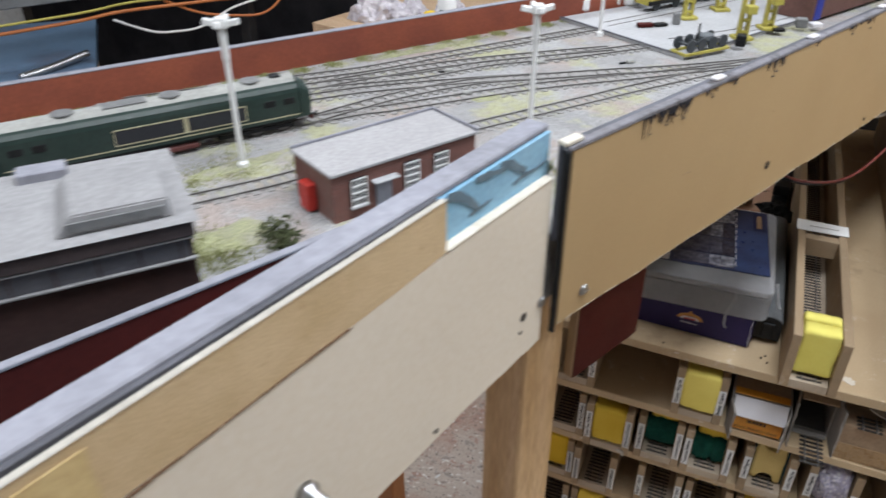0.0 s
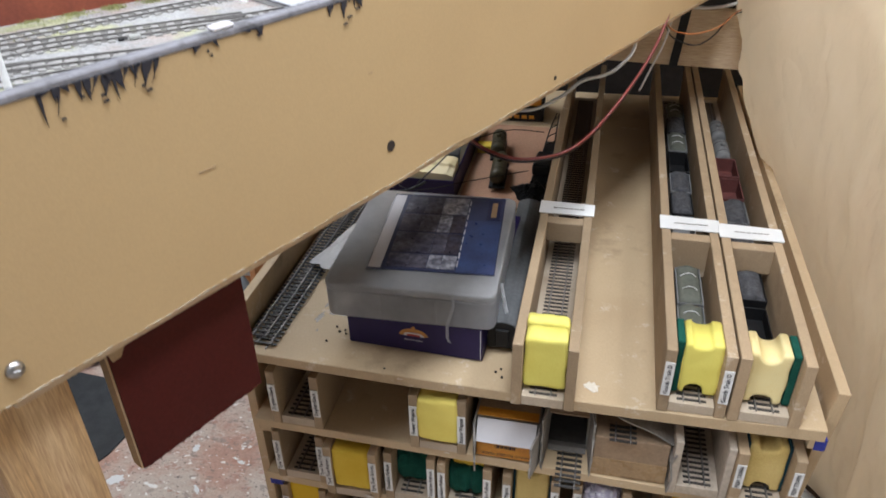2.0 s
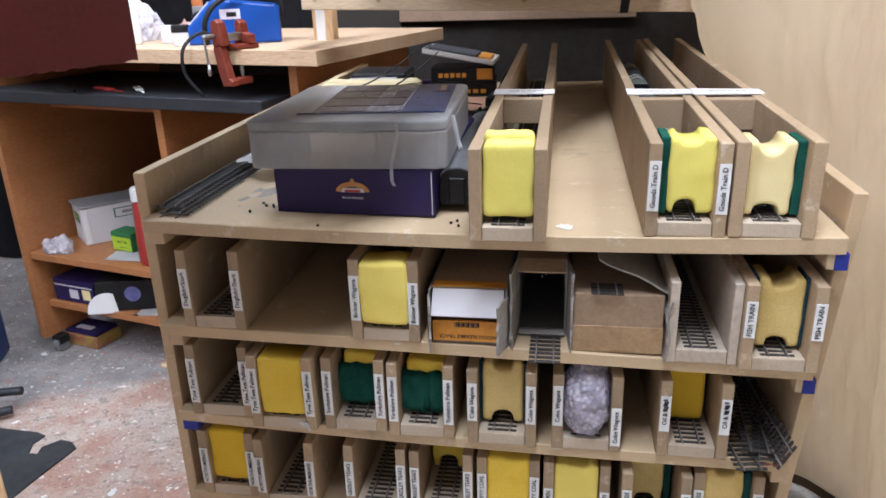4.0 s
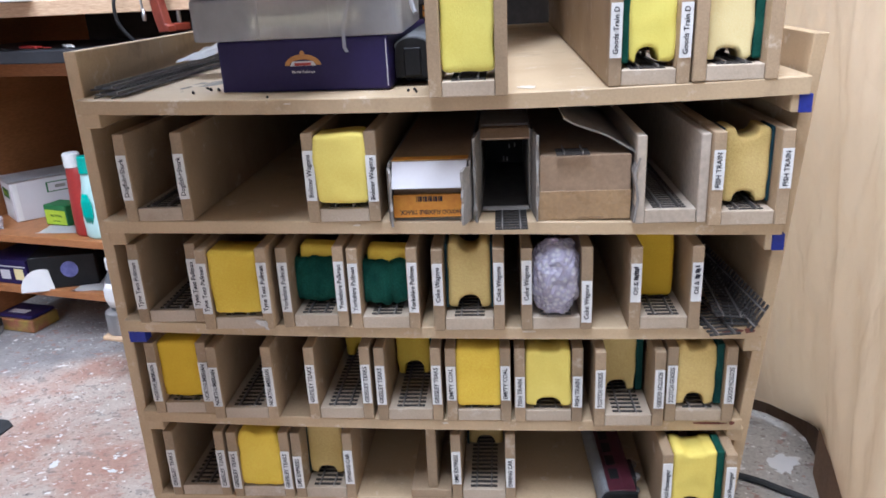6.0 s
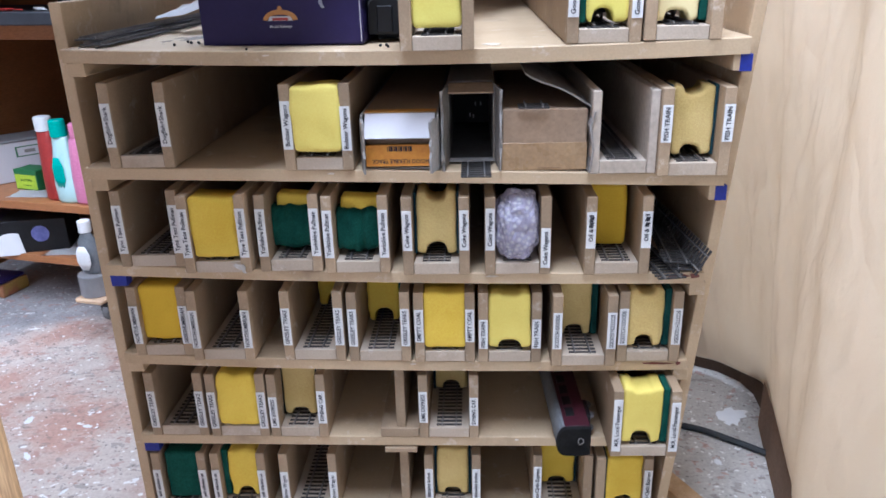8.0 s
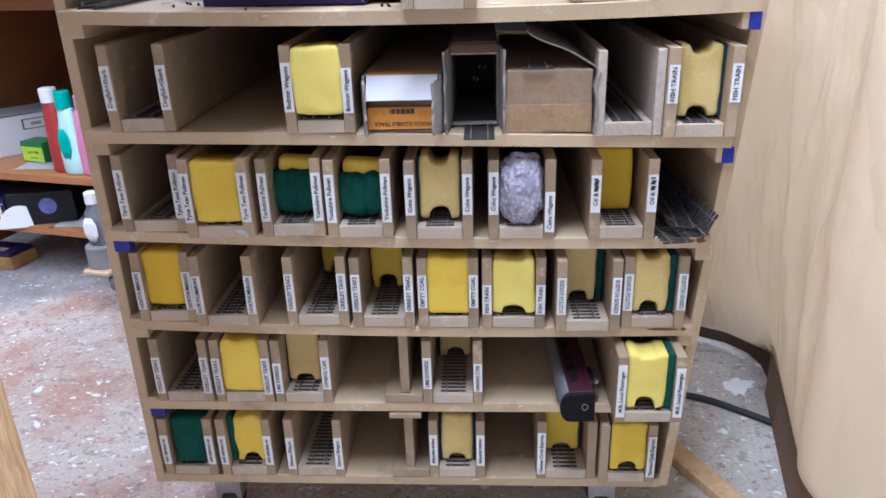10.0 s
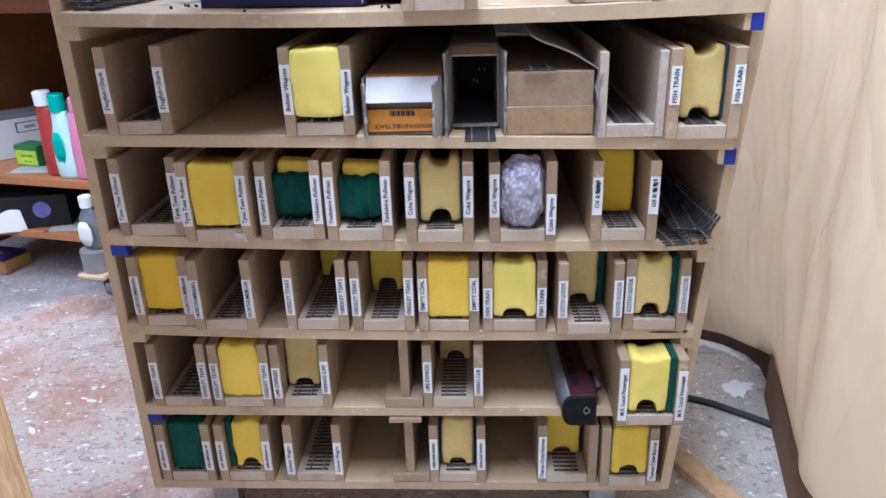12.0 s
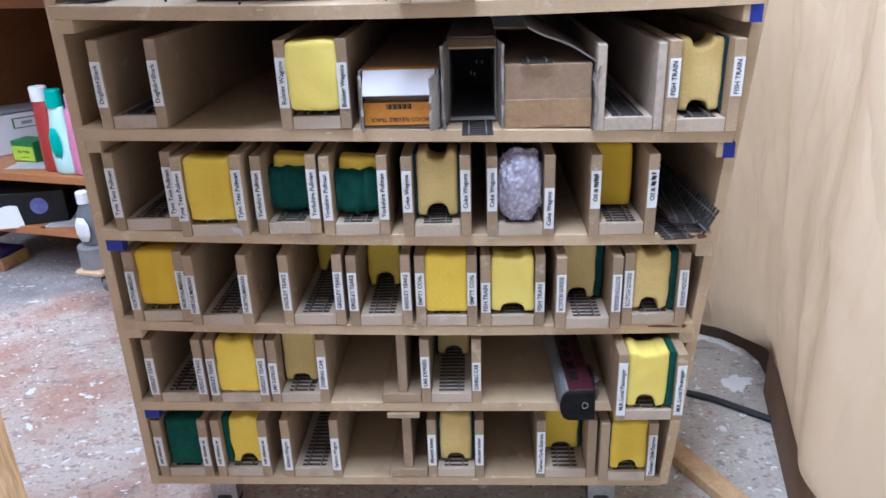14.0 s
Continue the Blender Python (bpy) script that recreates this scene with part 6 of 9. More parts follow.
def plane_frame(origin, along, normal):
    """x runs along the board, y into it, z up."""
    m = Matrix.Identity(4)
    m.col[0][:3], m.col[1][:3], m.col[2][:3], m.col[3][:3] = along, -normal, (0, 0, 1), origin
    return m


FM = plane_frame(FO, fd, fn)
CM = plane_frame(CO, cd, cn)
layout = thing("baseboard", (0, 0, 0), "model railway baseboard with fascia, scenery and lip", "baseboard")
bm = B()
prism(bm, [(0.105, -0.425), (0.56, 0.60), (0.82, 1.18), (0.28, 1.30), (0.10, 0.42), (-0.048, 0.155), (-0.477, -0.465), (-0.68, -0.76), (-0.45, -1.15), (-0.06, -1.05), (0.012, -0.80)], 1.020, LZ, "z")
part("scenic_top", bm, SCENIC, layout, "grey ballasted scenic surface with worn green patches")


def ragged_board(x0, x1, z0, z1, t, n, rag, seed):
    """A thin board with a roughly sawn lower edge."""
    bm = B()
    rnd = random.Random(seed)
    cols = []
    for k in range(n + 1):
        x = x0 + (x1 - x0) * k / n
        zb = z0 + 0.0022 * noise.noise(Vector((x * 14, seed, 0))) + rnd.uniform(-rag, rag)
        cols.append([bm.verts.new(p) for p in ((x, 0, zb), (x, t, zb + rnd.uniform(-rag, rag)), (x, t, z1), (x, 0, z1))])
    for a, b in zip(cols, cols[1:]):
        for q in range(4):
            bm.faces.new((a[q], a[(q + 1) % 4], b[(q + 1) % 4], b[q]))
    bm.faces.new(cols[0]), bm.faces.new(cols[-1][::-1])
    return bm


def drooped(bm, slope, upper=None):
    """Lets a board fall slightly away from the corner."""
    for v in bm.verts:
        v.co.z -= (slope if upper is None or v.co.z < 1.15 else upper) * max(0.0, v.co.x - 0.10)
    return bm


LIPGREY = surface("dirty_grey_lip", (0.215, 0.21, 0.235), (0.15, 0.145, 0.155), big=30, fine=300, rough=0.8, dirt=(0.06, 0.055, 0.055), dirt_at=(0.52, 0.68), dirt_scale=45)
INK_BROWN = surface("dark_glue", (0.11, 0.06, 0.03), (0.16, 0.09, 0.05), big=60, rough=0.7)
fascia = part("fascia", ragged_board(0.004, 1.13, 1.0085, 1.1495, 0.006, 260, 0.0008, 4), FASCIA, layout, "tan hardboard fascia with sawn lower edge", m=FM)
bm = B()
rnd = random.Random(77)
for k in range(520):
    x = rnd.uniform(0.006, 1.12)
    zb = 1.0085 + 0.0022 * noise.noise(Vector((x * 14, 4, 0)))
    w, dz = rnd.uniform(0.0005, 0.0022), rnd.uniform(0.0004, 0.0016)
    a = [bm.verts.new(p) for p in ((x - w, -0.0002, zb + dz * 0.5), (x + w, -0.0002, zb + dz * 0.4), (x + rnd.uniform(-w, w), 0.0006, zb - dz))]
    b = [bm.verts.new((v.co.x, 0.0012, v.co.z)) for v in a]
    bm.faces.new(a), bm.faces.new(b[::-1])
    for q in range(3):
        bm.faces.new((a[q], b[q], b[(q + 1) % 3], a[(q + 1) % 3]))
bmesh.ops.recalc_face_normals(bm, faces=bm.faces[:])
tagged(part("torn_fibres", bm, WHITE_EDGE, fascia, "pale torn fibres along the sawn edge"), kind="stuff")
for sx, sz, r in ((0.318, 1.0385, 0.0042), (0.567, 1.0185, 0.0022)):
    bm = B()
    lathe(bm, [(r, 0.0), (r, 0.0006)], n=14, m=pose(sx, 0, sz, 90, 0, 0))
    part("drilled_hole", bm, HOLE, fascia, "dark drilled hole")
for sx, sz in ((0.033, 1.0265),):
    bm = B()
    lathe(bm, [(0.0048, 0.0), (0.0046, 0.001), (0.003, 0.0024), (0.001, 0.0028)], n=14, m=pose(sx, -0.0002 if sx > 0 else -0.001, sz, 90, 0, 0))
    box(bm, (sx - 0.003, -0.0034, sz - 0.0004), (sx + 0.003, -0.0024, sz + 0.0004))
    part("screw", bm, STEEL, fascia, "bright dome-headed screw", smooth=True)
bm = B()
box(bm, (0.0, -0.0006, 1.1496), (1.13, 0.0065, 1.1535), 0.0008)
part("lip", bm, LIPGREY, layout, "grey painted top lip", m=FM)
bm = B()
box(bm, (0.002, 0.0066, LZ), (1.13, 0.0115, 1.1525), 0.0006)
part("lip_backing", bm, DARKEDGE, layout, "dark painted inner lip", m=FM)
rnd = random.Random(8)
bm = B()
for s0, s1, count, drop in ((0.085, 0.150, 20, 0.017), (0.168, 0.185, 6, 0.009), (0.270, 0.300, 9, 0.011), (0.205, 0.215, 3, 0.006), (0.44, 0.50, 9, 0.009), (0.36, 0.37, 3, 0.005), (0.62, 0.66, 6, 0.008)):
    for k in range(count):
        x = s0 + (s1 - s0) * (k + rnd.uniform(-0.6, 0.6)) / count
        d, w = rnd.uniform(0.15, 1.0) ** 1.6 * drop, rnd.uniform(0.0005, 0.0030)
        lean = rnd.uniform(-0.006, 0.003)
        za = 1.1505
        prism(bm, [(x - w, za), (x + w * 1.2, za), (x + w * 0.9 + lean * 0.3, za - d * 0.35), (x + w * 0.35 + lean * 0.6, za - d * 0.6), (x + lean, za - d), (x - w * 0.5 + lean * 0.5, za - d * 0.7), (x - w * 1.1 + lean * 0.2, za - d * 0.3)], -0.0009, -0.0004, "y")
    for k in range(count // 3):
        x, z = rnd.uniform(s0, s1), 1.150 - rnd.uniform(0.3, 1.3) * drop
        w = rnd.uniform(0.0004, 0.0022)
        prism(bm, [(x - w, z), (x + w, z + 0.0006), (x + w * 1.3, z - 0.0006), (x - w * 0.8, z - 0.0009)], -0.0009, -0.0004, "y")
part("paint_drips", bm, INK, fascia, "dried black paint brushed over the edge")
bm = B()
for x, z, l in ((0.155, 1.082, 0.012), (0.30, 1.098, 0.004)):
    box(bm, (x, -0.0004, z), (x + l, -0.0001, z + 0.0006))
part("scratch", bm, MDF_EDGE, fascia, "faint scratch")

bm = B()
box(bm, (-0.0012, -0.0008, 1.003), (0.0012, 0.0035, 1.150), 0.0003)
part("corner_tape", bm, BLACK, layout, "black tape over the corner joint", m=FM)
cream = part("cream_panel", drooped(ragged_board(0.004, 0.85, 0.998, 1.1315, 0.006, 90, 0.0005, 9), 0.045), CREAM, layout, "cream painted side panel", m=CM)
for sx, sz, r in ((0.030, 1.034, 0.0036), (0.033, 1.022, 0.0016), (0.13, 1.004, 0.0018)):
    bm = B()
    lathe(bm, [(r, 0.0), (r, 0.0005)], n=12, m=pose(sx, 0, sz, 90, 0, 0))
    part("drilled_hole", bm, HOLE, cream, "dark drilled hole")
bm = B()
lathe(bm, [(0.0045, 0.0), (0.0043, 0.001), (0.0026, 0.0024)], n=14, m=pose(0.0065, -0.0002, 1.034, 90, 0, 0))
part("screw", bm, STEEL, cream, "bright dome-headed screw", smooth=True)
bm = B()
lathe(bm, [(0.006, 0.0), (0.006, 0.004), (0.0035, 0.006), (0.0035, 0.014), (0.002, 0.016)], n=14, m=pose(0.236, -0.0002, 1.049, 90, 0, 0))
part("terminal_post", bm, STEEL, cream, "bright terminal post", smooth=True)
bm = B()
box(bm, (0.004, -0.0004, 1.1316), (0.119, 0.0064, 1.1330), 0.0004)
part("cream_edge", bm, WHITE_EDGE, layout, "white painted top edge of the panel", m=CM)
ply = part("ply_trim", drooped(ragged_board(0.119, 0.85, 1.1318, 1.1645, 0.0034, 60, 0.0004, 2), 0.045, 0.02), PLY, layout, "pale plywood trim strip", m=CM)
bm = B()
box(bm, (0.119, -0.0004, 1.1646), (0.85, 0.0034, 1.1653), 0.0003)
part("ply_edge", drooped(bm, 0.02), surface("dull_white_edge", (0.44, 0.415, 0.365), (0.36, 0.33, 0.285), big=30, rough=0.7), layout, "whitened top edge of the trim", m=CM)
bm = B()
box(bm, (0.326, -0.0009, 1.1302), (0.40, -0.0002, 1.1625), 0.0004)
part("tape_patch", drooped(bm, 0.03), surface("yellowed_tape", (0.62, 0.48, 0.24), (0.54, 0.40, 0.19), big=30, rough=0.18, spec=0.6), ply, "glossy yellowed tape")
bm = B()
rnd = random.Random(12)
x = 0.122
while x < 0.83:
    l = rnd.uniform(0.004, 0.02)
    if noise.noise(Vector((x * 9, 0.3, 0))) > -0.25:
        box(bm, (x, -0.0005, 1.1312 - rnd.uniform(0.0001, 0.0007)), (x + l, 0.0002, 1.1318))
    x += l + 0.0006
part("dark_joint", drooped(bm, 0.045), INK_BROWN, layout, "dark glue line under the trim", m=CM)
bm = B()
box(bm, (0.0, 0.0066, 1.0), (0.85, 0.0225, 1.1620), 0.0)
sky = part("backscene", drooped(bm, 0.0, 0.012), SKYBLUE, layout, "sky blue painted backscene board", m=CM)
bm = B()
box(bm, (-0.001, 0.0088, 1.1622), (0.85, 0.0250, 1.1668), 0.001)
part("backscene_top", drooped(bm, 0.012), LAVENDER, layout, "lavender grey painted top of the backscene", m=CM)
# Dark strip puts the shadow gap between trim and backscene into colour.
bm = B()
box(bm, (0.119, 0.0056, 1.1590), (0.85, 0.0084, 1.1640), 0.0003)
part("gap_strip", drooped(bm, 0.012), DARKEDGE, layout, "dark strip for the shaded gap behind the trim", m=CM)
bm = B()
for w, line in ((0.0034, ((0.0581, 1.1600), (0.047, 1.1570), (0.038, 1.1510), (0.0294, 1.1454), (0.0314, 1.1421))), (0.0016, ((0.0429, 1.1415), (0.0321, 1.1432), (0.0188, 1.1423), (0.0044, 1.1434))),
                (0.0038, ((0.1103, 1.1600), (0.1010, 1.1575), (0.0943, 1.1535), (0.0870, 1.1475), (0.0808, 1.1415))), (0.0016, ((0.0890, 1.1398), (0.0791, 1.1405), (0.0677, 1.1412))),
                (0.0030, ((0.0834, 1.1600), (0.0740, 1.1590), (0.067, 1.1580), (0.0515, 1.1560)))):
    for k in range(len(line) - 1):
        a, b = Vector(line[k]), Vector(line[k + 1])
        n = Vector((a.y - b.y, b.x - a.x)).normalized() * w * (0.55 if k == len(line) - 2 else 0.8)
        n0 = n * (1.15 if k % 2 else 0.85)
        prism(bm, [tuple(a + n0), tuple(b + n), tuple(b - n * 0.9), tuple(a - n0)], 0.0060 - 0.00005 * k, 0.0064, "y")
part("painted_branches", bm, surface("grey_blue_brush_paint", (0.11, 0.16, 0.20), (0.15, 0.21, 0.26), big=90, rough=0.7), sky, "dark painted branches")
# inner maroon end board
im = plane_frame(Vector((0.026, -0.556, 0)), Vector((-0.43, -0.90, 0)).normalized(), Vector((0.90, -0.43, 0)).normalized())
bm = B()
box(bm, (-0.02, 0, LZ - 0.002), (0.42, 0.004, 1.1365), 0.0004)
part("inner_board", bm, MAROON, layout, "maroon painted inner board", m=im)
bm = B()
box(bm, (-0.02, -0.0006, 1.1366), (0.42, 0.0048, 1.1388), 0.0005)
part("inner_board_edge", bm, LAVENDER, layout, "pale top edge of the inner board", m=im)
# back board
bd = Vector((0.565, 0.825, 0))
bmx = plane_frame(Vector((-0.482, -0.484, 0)), bd, Vector((0.825, -0.565, 0)))
bm = B()
box(bm, (-0.35, 0.0, 1.03), (0.93, 0.009, 1.1120), 0.0006)
part("back_board", bm, TERRACOTTA, layout, "terracotta painted back board", m=bmx)
bm = B()
box(bm, (-0.35, -0.0004, 1.1122), (0.93, 0.0094, 1.1135), 0.0005)
part("back_board_edge", bm, LAVENDER, layout, "pale worn top edge of the back board", m=bmx)
# cream corner block and white clips along the lip
bm = B()
box(bm, (-0.003, 0.0005, 1.1537), (0.015, 0.0085, 1.1572), 0.0008, m=FM)
solid("corner_block", bm, WHITE_EDGE, "small cream block over the corner joint", "block")
for s, L in ((0.190, 0.014), (0.360, 0.014), (0.525, 0.013), (0.70, 0.013)):
    bm = B()
    box(bm, (s - L / 2, 0.0005, 1.1537), (s + L / 2, 0.0075, 1.1562), 0.0008, m=FM)
    solid("white_clip", bm, CARD_WHITE, "small white plastic clip on the baseboard lip", "clip", group="clips on the lip")
# legs and framing
for nm, lo, hi in (("leg", (0.016, 0.0374, 0.0), (0.0665, 0.082, 1.019)), ("leg", (-0.022, 0.30, 0.0), (0.022, 0.345, 1.019))):
    bm = B()
    box(bm, lo, hi, 0.002)
    part(nm, bm, PINE, layout, "square pine leg", m=FM)
bm = B()
box(bm, (0.03, 0.012, 0.995), (1.10, 0.030, 1.0195), 0.001)
part("bearer", bm, PINE_X, layout, m=FM)
# maroon flap below
flap_frame = plane_frame(Vector((0.1275, -0.3165, 0)), fd, fn)
flap = part("hanging_flap", ragged_board(0.0, 0.104, 0.874, 1.0195, 0.010, 40, 0.0007, 6), MAROON, layout, "maroon board hanging under the fascia", m=flap_frame)
bm = B()
box(bm, (-0.0016, 0.0005, 0.8755), (-0.0002, 0.0095, 1.019))
part("cut_edge", bm, MDF_EDGE, flap, "raw sawn edge")
bm = B()
prism(bm, [(0.082, 1.019), (0.104, 1.019), (0.104, 0.996), (0.096, 0.990), (0.080, 0.992), (0.0835, 0.996), (0.091, 1.002), (0.090, 1.012)], -0.0008, -0.0002, "y")
prism(bm, [(0.0, 1.0), (0.006, 1.004), (0.010, 0.990), (0.018, 0.984), (0.013, 0.976), (0.008, 0.968), (0.002, 0.967), (0.0, 0.975)], -0.0008, -0.0002, "y")
part("bare_patch", bm, MDF_EDGE, flap, "bare torn patch")

# ---------------------------------------------------------------- layout scenery
def layout_track(name, pts, z, sleepers=True, label=""):
    """Track along a smooth line of plan points."""
    pts = [Vector((p[0], p[1], 0)) for p in pts]
    fine = []
    for i in range(len(pts) - 1):
        p0, p1, p2, p3 = pts[max(i - 1, 0)], pts[i], pts[i + 1], pts[min(i + 2, len(pts) - 1)]
        n = max(4, int((p2 - p1).length / 0.006))
        for k in range(n):
            t = k / n
            fine.append(0.5 * ((2 * p1) + (p2 - p0) * t + (2 * p0 - 5 * p1 + 4 * p2 - p3) * t * t + (3 * p1 - p0 - 3 * p2 + p3) * t ** 3))
    fine.append(pts[-1])
    t = thing(name, (0, 0, 0), label or "weathered model railway track on grey ballast", "track", group="tracks of the layout")
    normals = []
    for i in range(len(fine)):
        d = (fine[min(i + 1, len(fine) - 1)] - fine[max(i - 1, 0)]).normalized()
        normals.append(Vector((-d.y, d.x, 0)))
    for s in (-1, 1):
        rail = None
        for nm, half, z0, z1, mt in (("rail", 0.00055, 0.0016, 0.0020, RAIL_TOP), ("rail_web", 0.00028, 0.0004, 0.00155, RAIL_DULL)):
            bm = B()
            prev = None
            for p, nn in zip(fine, normals):
                c = p + nn * (0.0083 * s)
                ring = [bm.verts.new((*(c + nn * (a * half)).xy, z + b)) for a, b in ((-1, z0), (1, z0), (1, z1), (-1, z1))]
                if prev:
                    for q in range(4):
                        bm.faces.new((prev[q], ring[q], ring[(q + 1) % 4], prev[(q + 1) % 4]))
                prev = ring
            rail = part(nm, bm, mt, rail or t)
    if sleepers:
        bm = B()
        line, acc = [fine[0].xy], 0.0
        for a, b in zip(fine, fine[1:]):
            acc += (b - a).length
            if acc >= 0.0082:
                acc = 0.0
                line.append(b.xy)
        ladder(bm, line, z - 0.0015, 0.0018, 0.0145)
        part("sleeper_strip", bm, SLEEPER_DUSTY, t, "dusty sleepers")


# Darker web and paler head put the rails' side shade and top light in colour.
RAIL_DULL = surface("dull_grey_rail", (0.15, 0.145, 0.14), (0.11, 0.10, 0.095), big=40, rough=0.45, metal=0.3)
RAIL_TOP = surface("lit_rail_head", (0.23, 0.22, 0.21), (0.15, 0.14, 0.135), big=60, rough=0.4, metal=0.0)
SLEEPER_DUSTY = surface("dusty_sleepers", (0.315, 0.305, 0.295), (0.25, 0.24, 0.23), big=60, fine=700, rough=0.95, grain=0.3)
TRACKS = (((-0.40, -0.77), (-0.157, -0.467), (-0.10, -0.39), (-0.03, -0.276), (0.02, -0.205), (0.077, -0.127), (0.122, -0.065), (0.25, 0.10)),
          ((-0.44, -0.66), (-0.158, -0.293), (-0.095, -0.225), (0.014, -0.113), (0.123, -0.024), (0.25, 0.085)),
          ((-0.30, -0.36), (-0.180, -0.225), (-0.135, -0.182), (-0.042, -0.112), (0.068, -0.041), (0.173, 0.030), (0.26, 0.10)),
          ((-0.33, -0.33), (-0.20, -0.200), (-0.116, -0.131), (-0.060, -0.060), (0.009, -0.003), (0.087, 0.073), (0.125, 0.108)),
          ((-0.38, -0.34), (-0.23, -0.185), (-0.177, -0.13), (-0.133, -0.068), (-0.08, 0.003), (-0.008, 0.100), (0.03, 0.150)),
          ((-0.158, -0.293), (-0.11, -0.20), (-0.05, -0.125), (0.02, -0.075), (0.10, -0.02)),
          ((-0.20, -0.20), (-0.14, -0.125), (-0.08, -0.06), (-0.01, 0.0), (0.06, 0.055)))
for k, pts in enumerate(TRACKS):
    layout_track("railway_track", pts, LZ + 0.0006 + 0.00015 * k)

CONCRETE = surface("concrete_apron", (0.43, 0.43, 0.44), (0.38, 0.38, 0.39), big=14, fine=300, rough=0.9, dirt=(0.36, 0.35, 0.35), dirt_at=(0.6, 0.8))
sd = Vector((0.475, 0.88, 0)).normalized()
sa, sb = Vector((0.148, 0.048, 0)), Vector((-0.034, 0.166, 0))
bm = B()
prism(bm, [(sa.x, sa.y), (sa.x + sd.x * 0.55, sa.y + sd.y * 0.55), (0.32, 0.60), (sb.x + 0.20, sb.y + 0.28), (sb.x, sb.y)], LZ + 0.0002, LZ + 0.0045, "z", 0.0005)
solid("concrete_apron", bm, CONCRETE, "pale grey concrete yard slab on the layout", "yard slab")
bm = B()
for a, b in ((sa, sb), (sa, sa + sd * 0.5)):
    d = (b - a).normalized()
    nn = Vector((-d.y, d.x, 0)) * 0.0012
    prism(bm, [(a + nn).xy, (b + nn).xy, (b - nn).xy, (a - nn).xy], LZ + 0.0047, LZ + 0.0058, "z")
solid("slab_kerb", bm, DARKEDGE, "thin dark kerb round the yard slab", "kerb")
SLZ = LZ + 0.0045
layout_track("inlaid_track", ((0.125, 0.108), (0.20, 0.19), (0.27, 0.29), (0.33, 0.42)), SLZ - 0.0012, False, "rails inlaid in the concrete yard slab")
layout_track("inlaid_track", ((0.03, 0.150), (0.09, 0.24), (0.15, 0.33), (0.24, 0.46)), SLZ - 0.0012, False, "rails inlaid in the concrete yard slab")

GREEN = surface("dark_green_loco", (0.018, 0.034, 0.029), (0.027, 0.042, 0.036), big=30, rough=0.4)
ROOFPALE2 = surface("pale_slate", (0.30, 0.295, 0.30), (0.24, 0.235, 0.24), big=16, fine=240, rough=0.85)
ROOFPALE = surface("weathered_loco_roof", (0.35, 0.35, 0.325), (0.28, 0.28, 0.265), big=25, rough=0.7)
LINE = surface("cream_line", (0.50, 0.46, 0.30), rough=0.5)


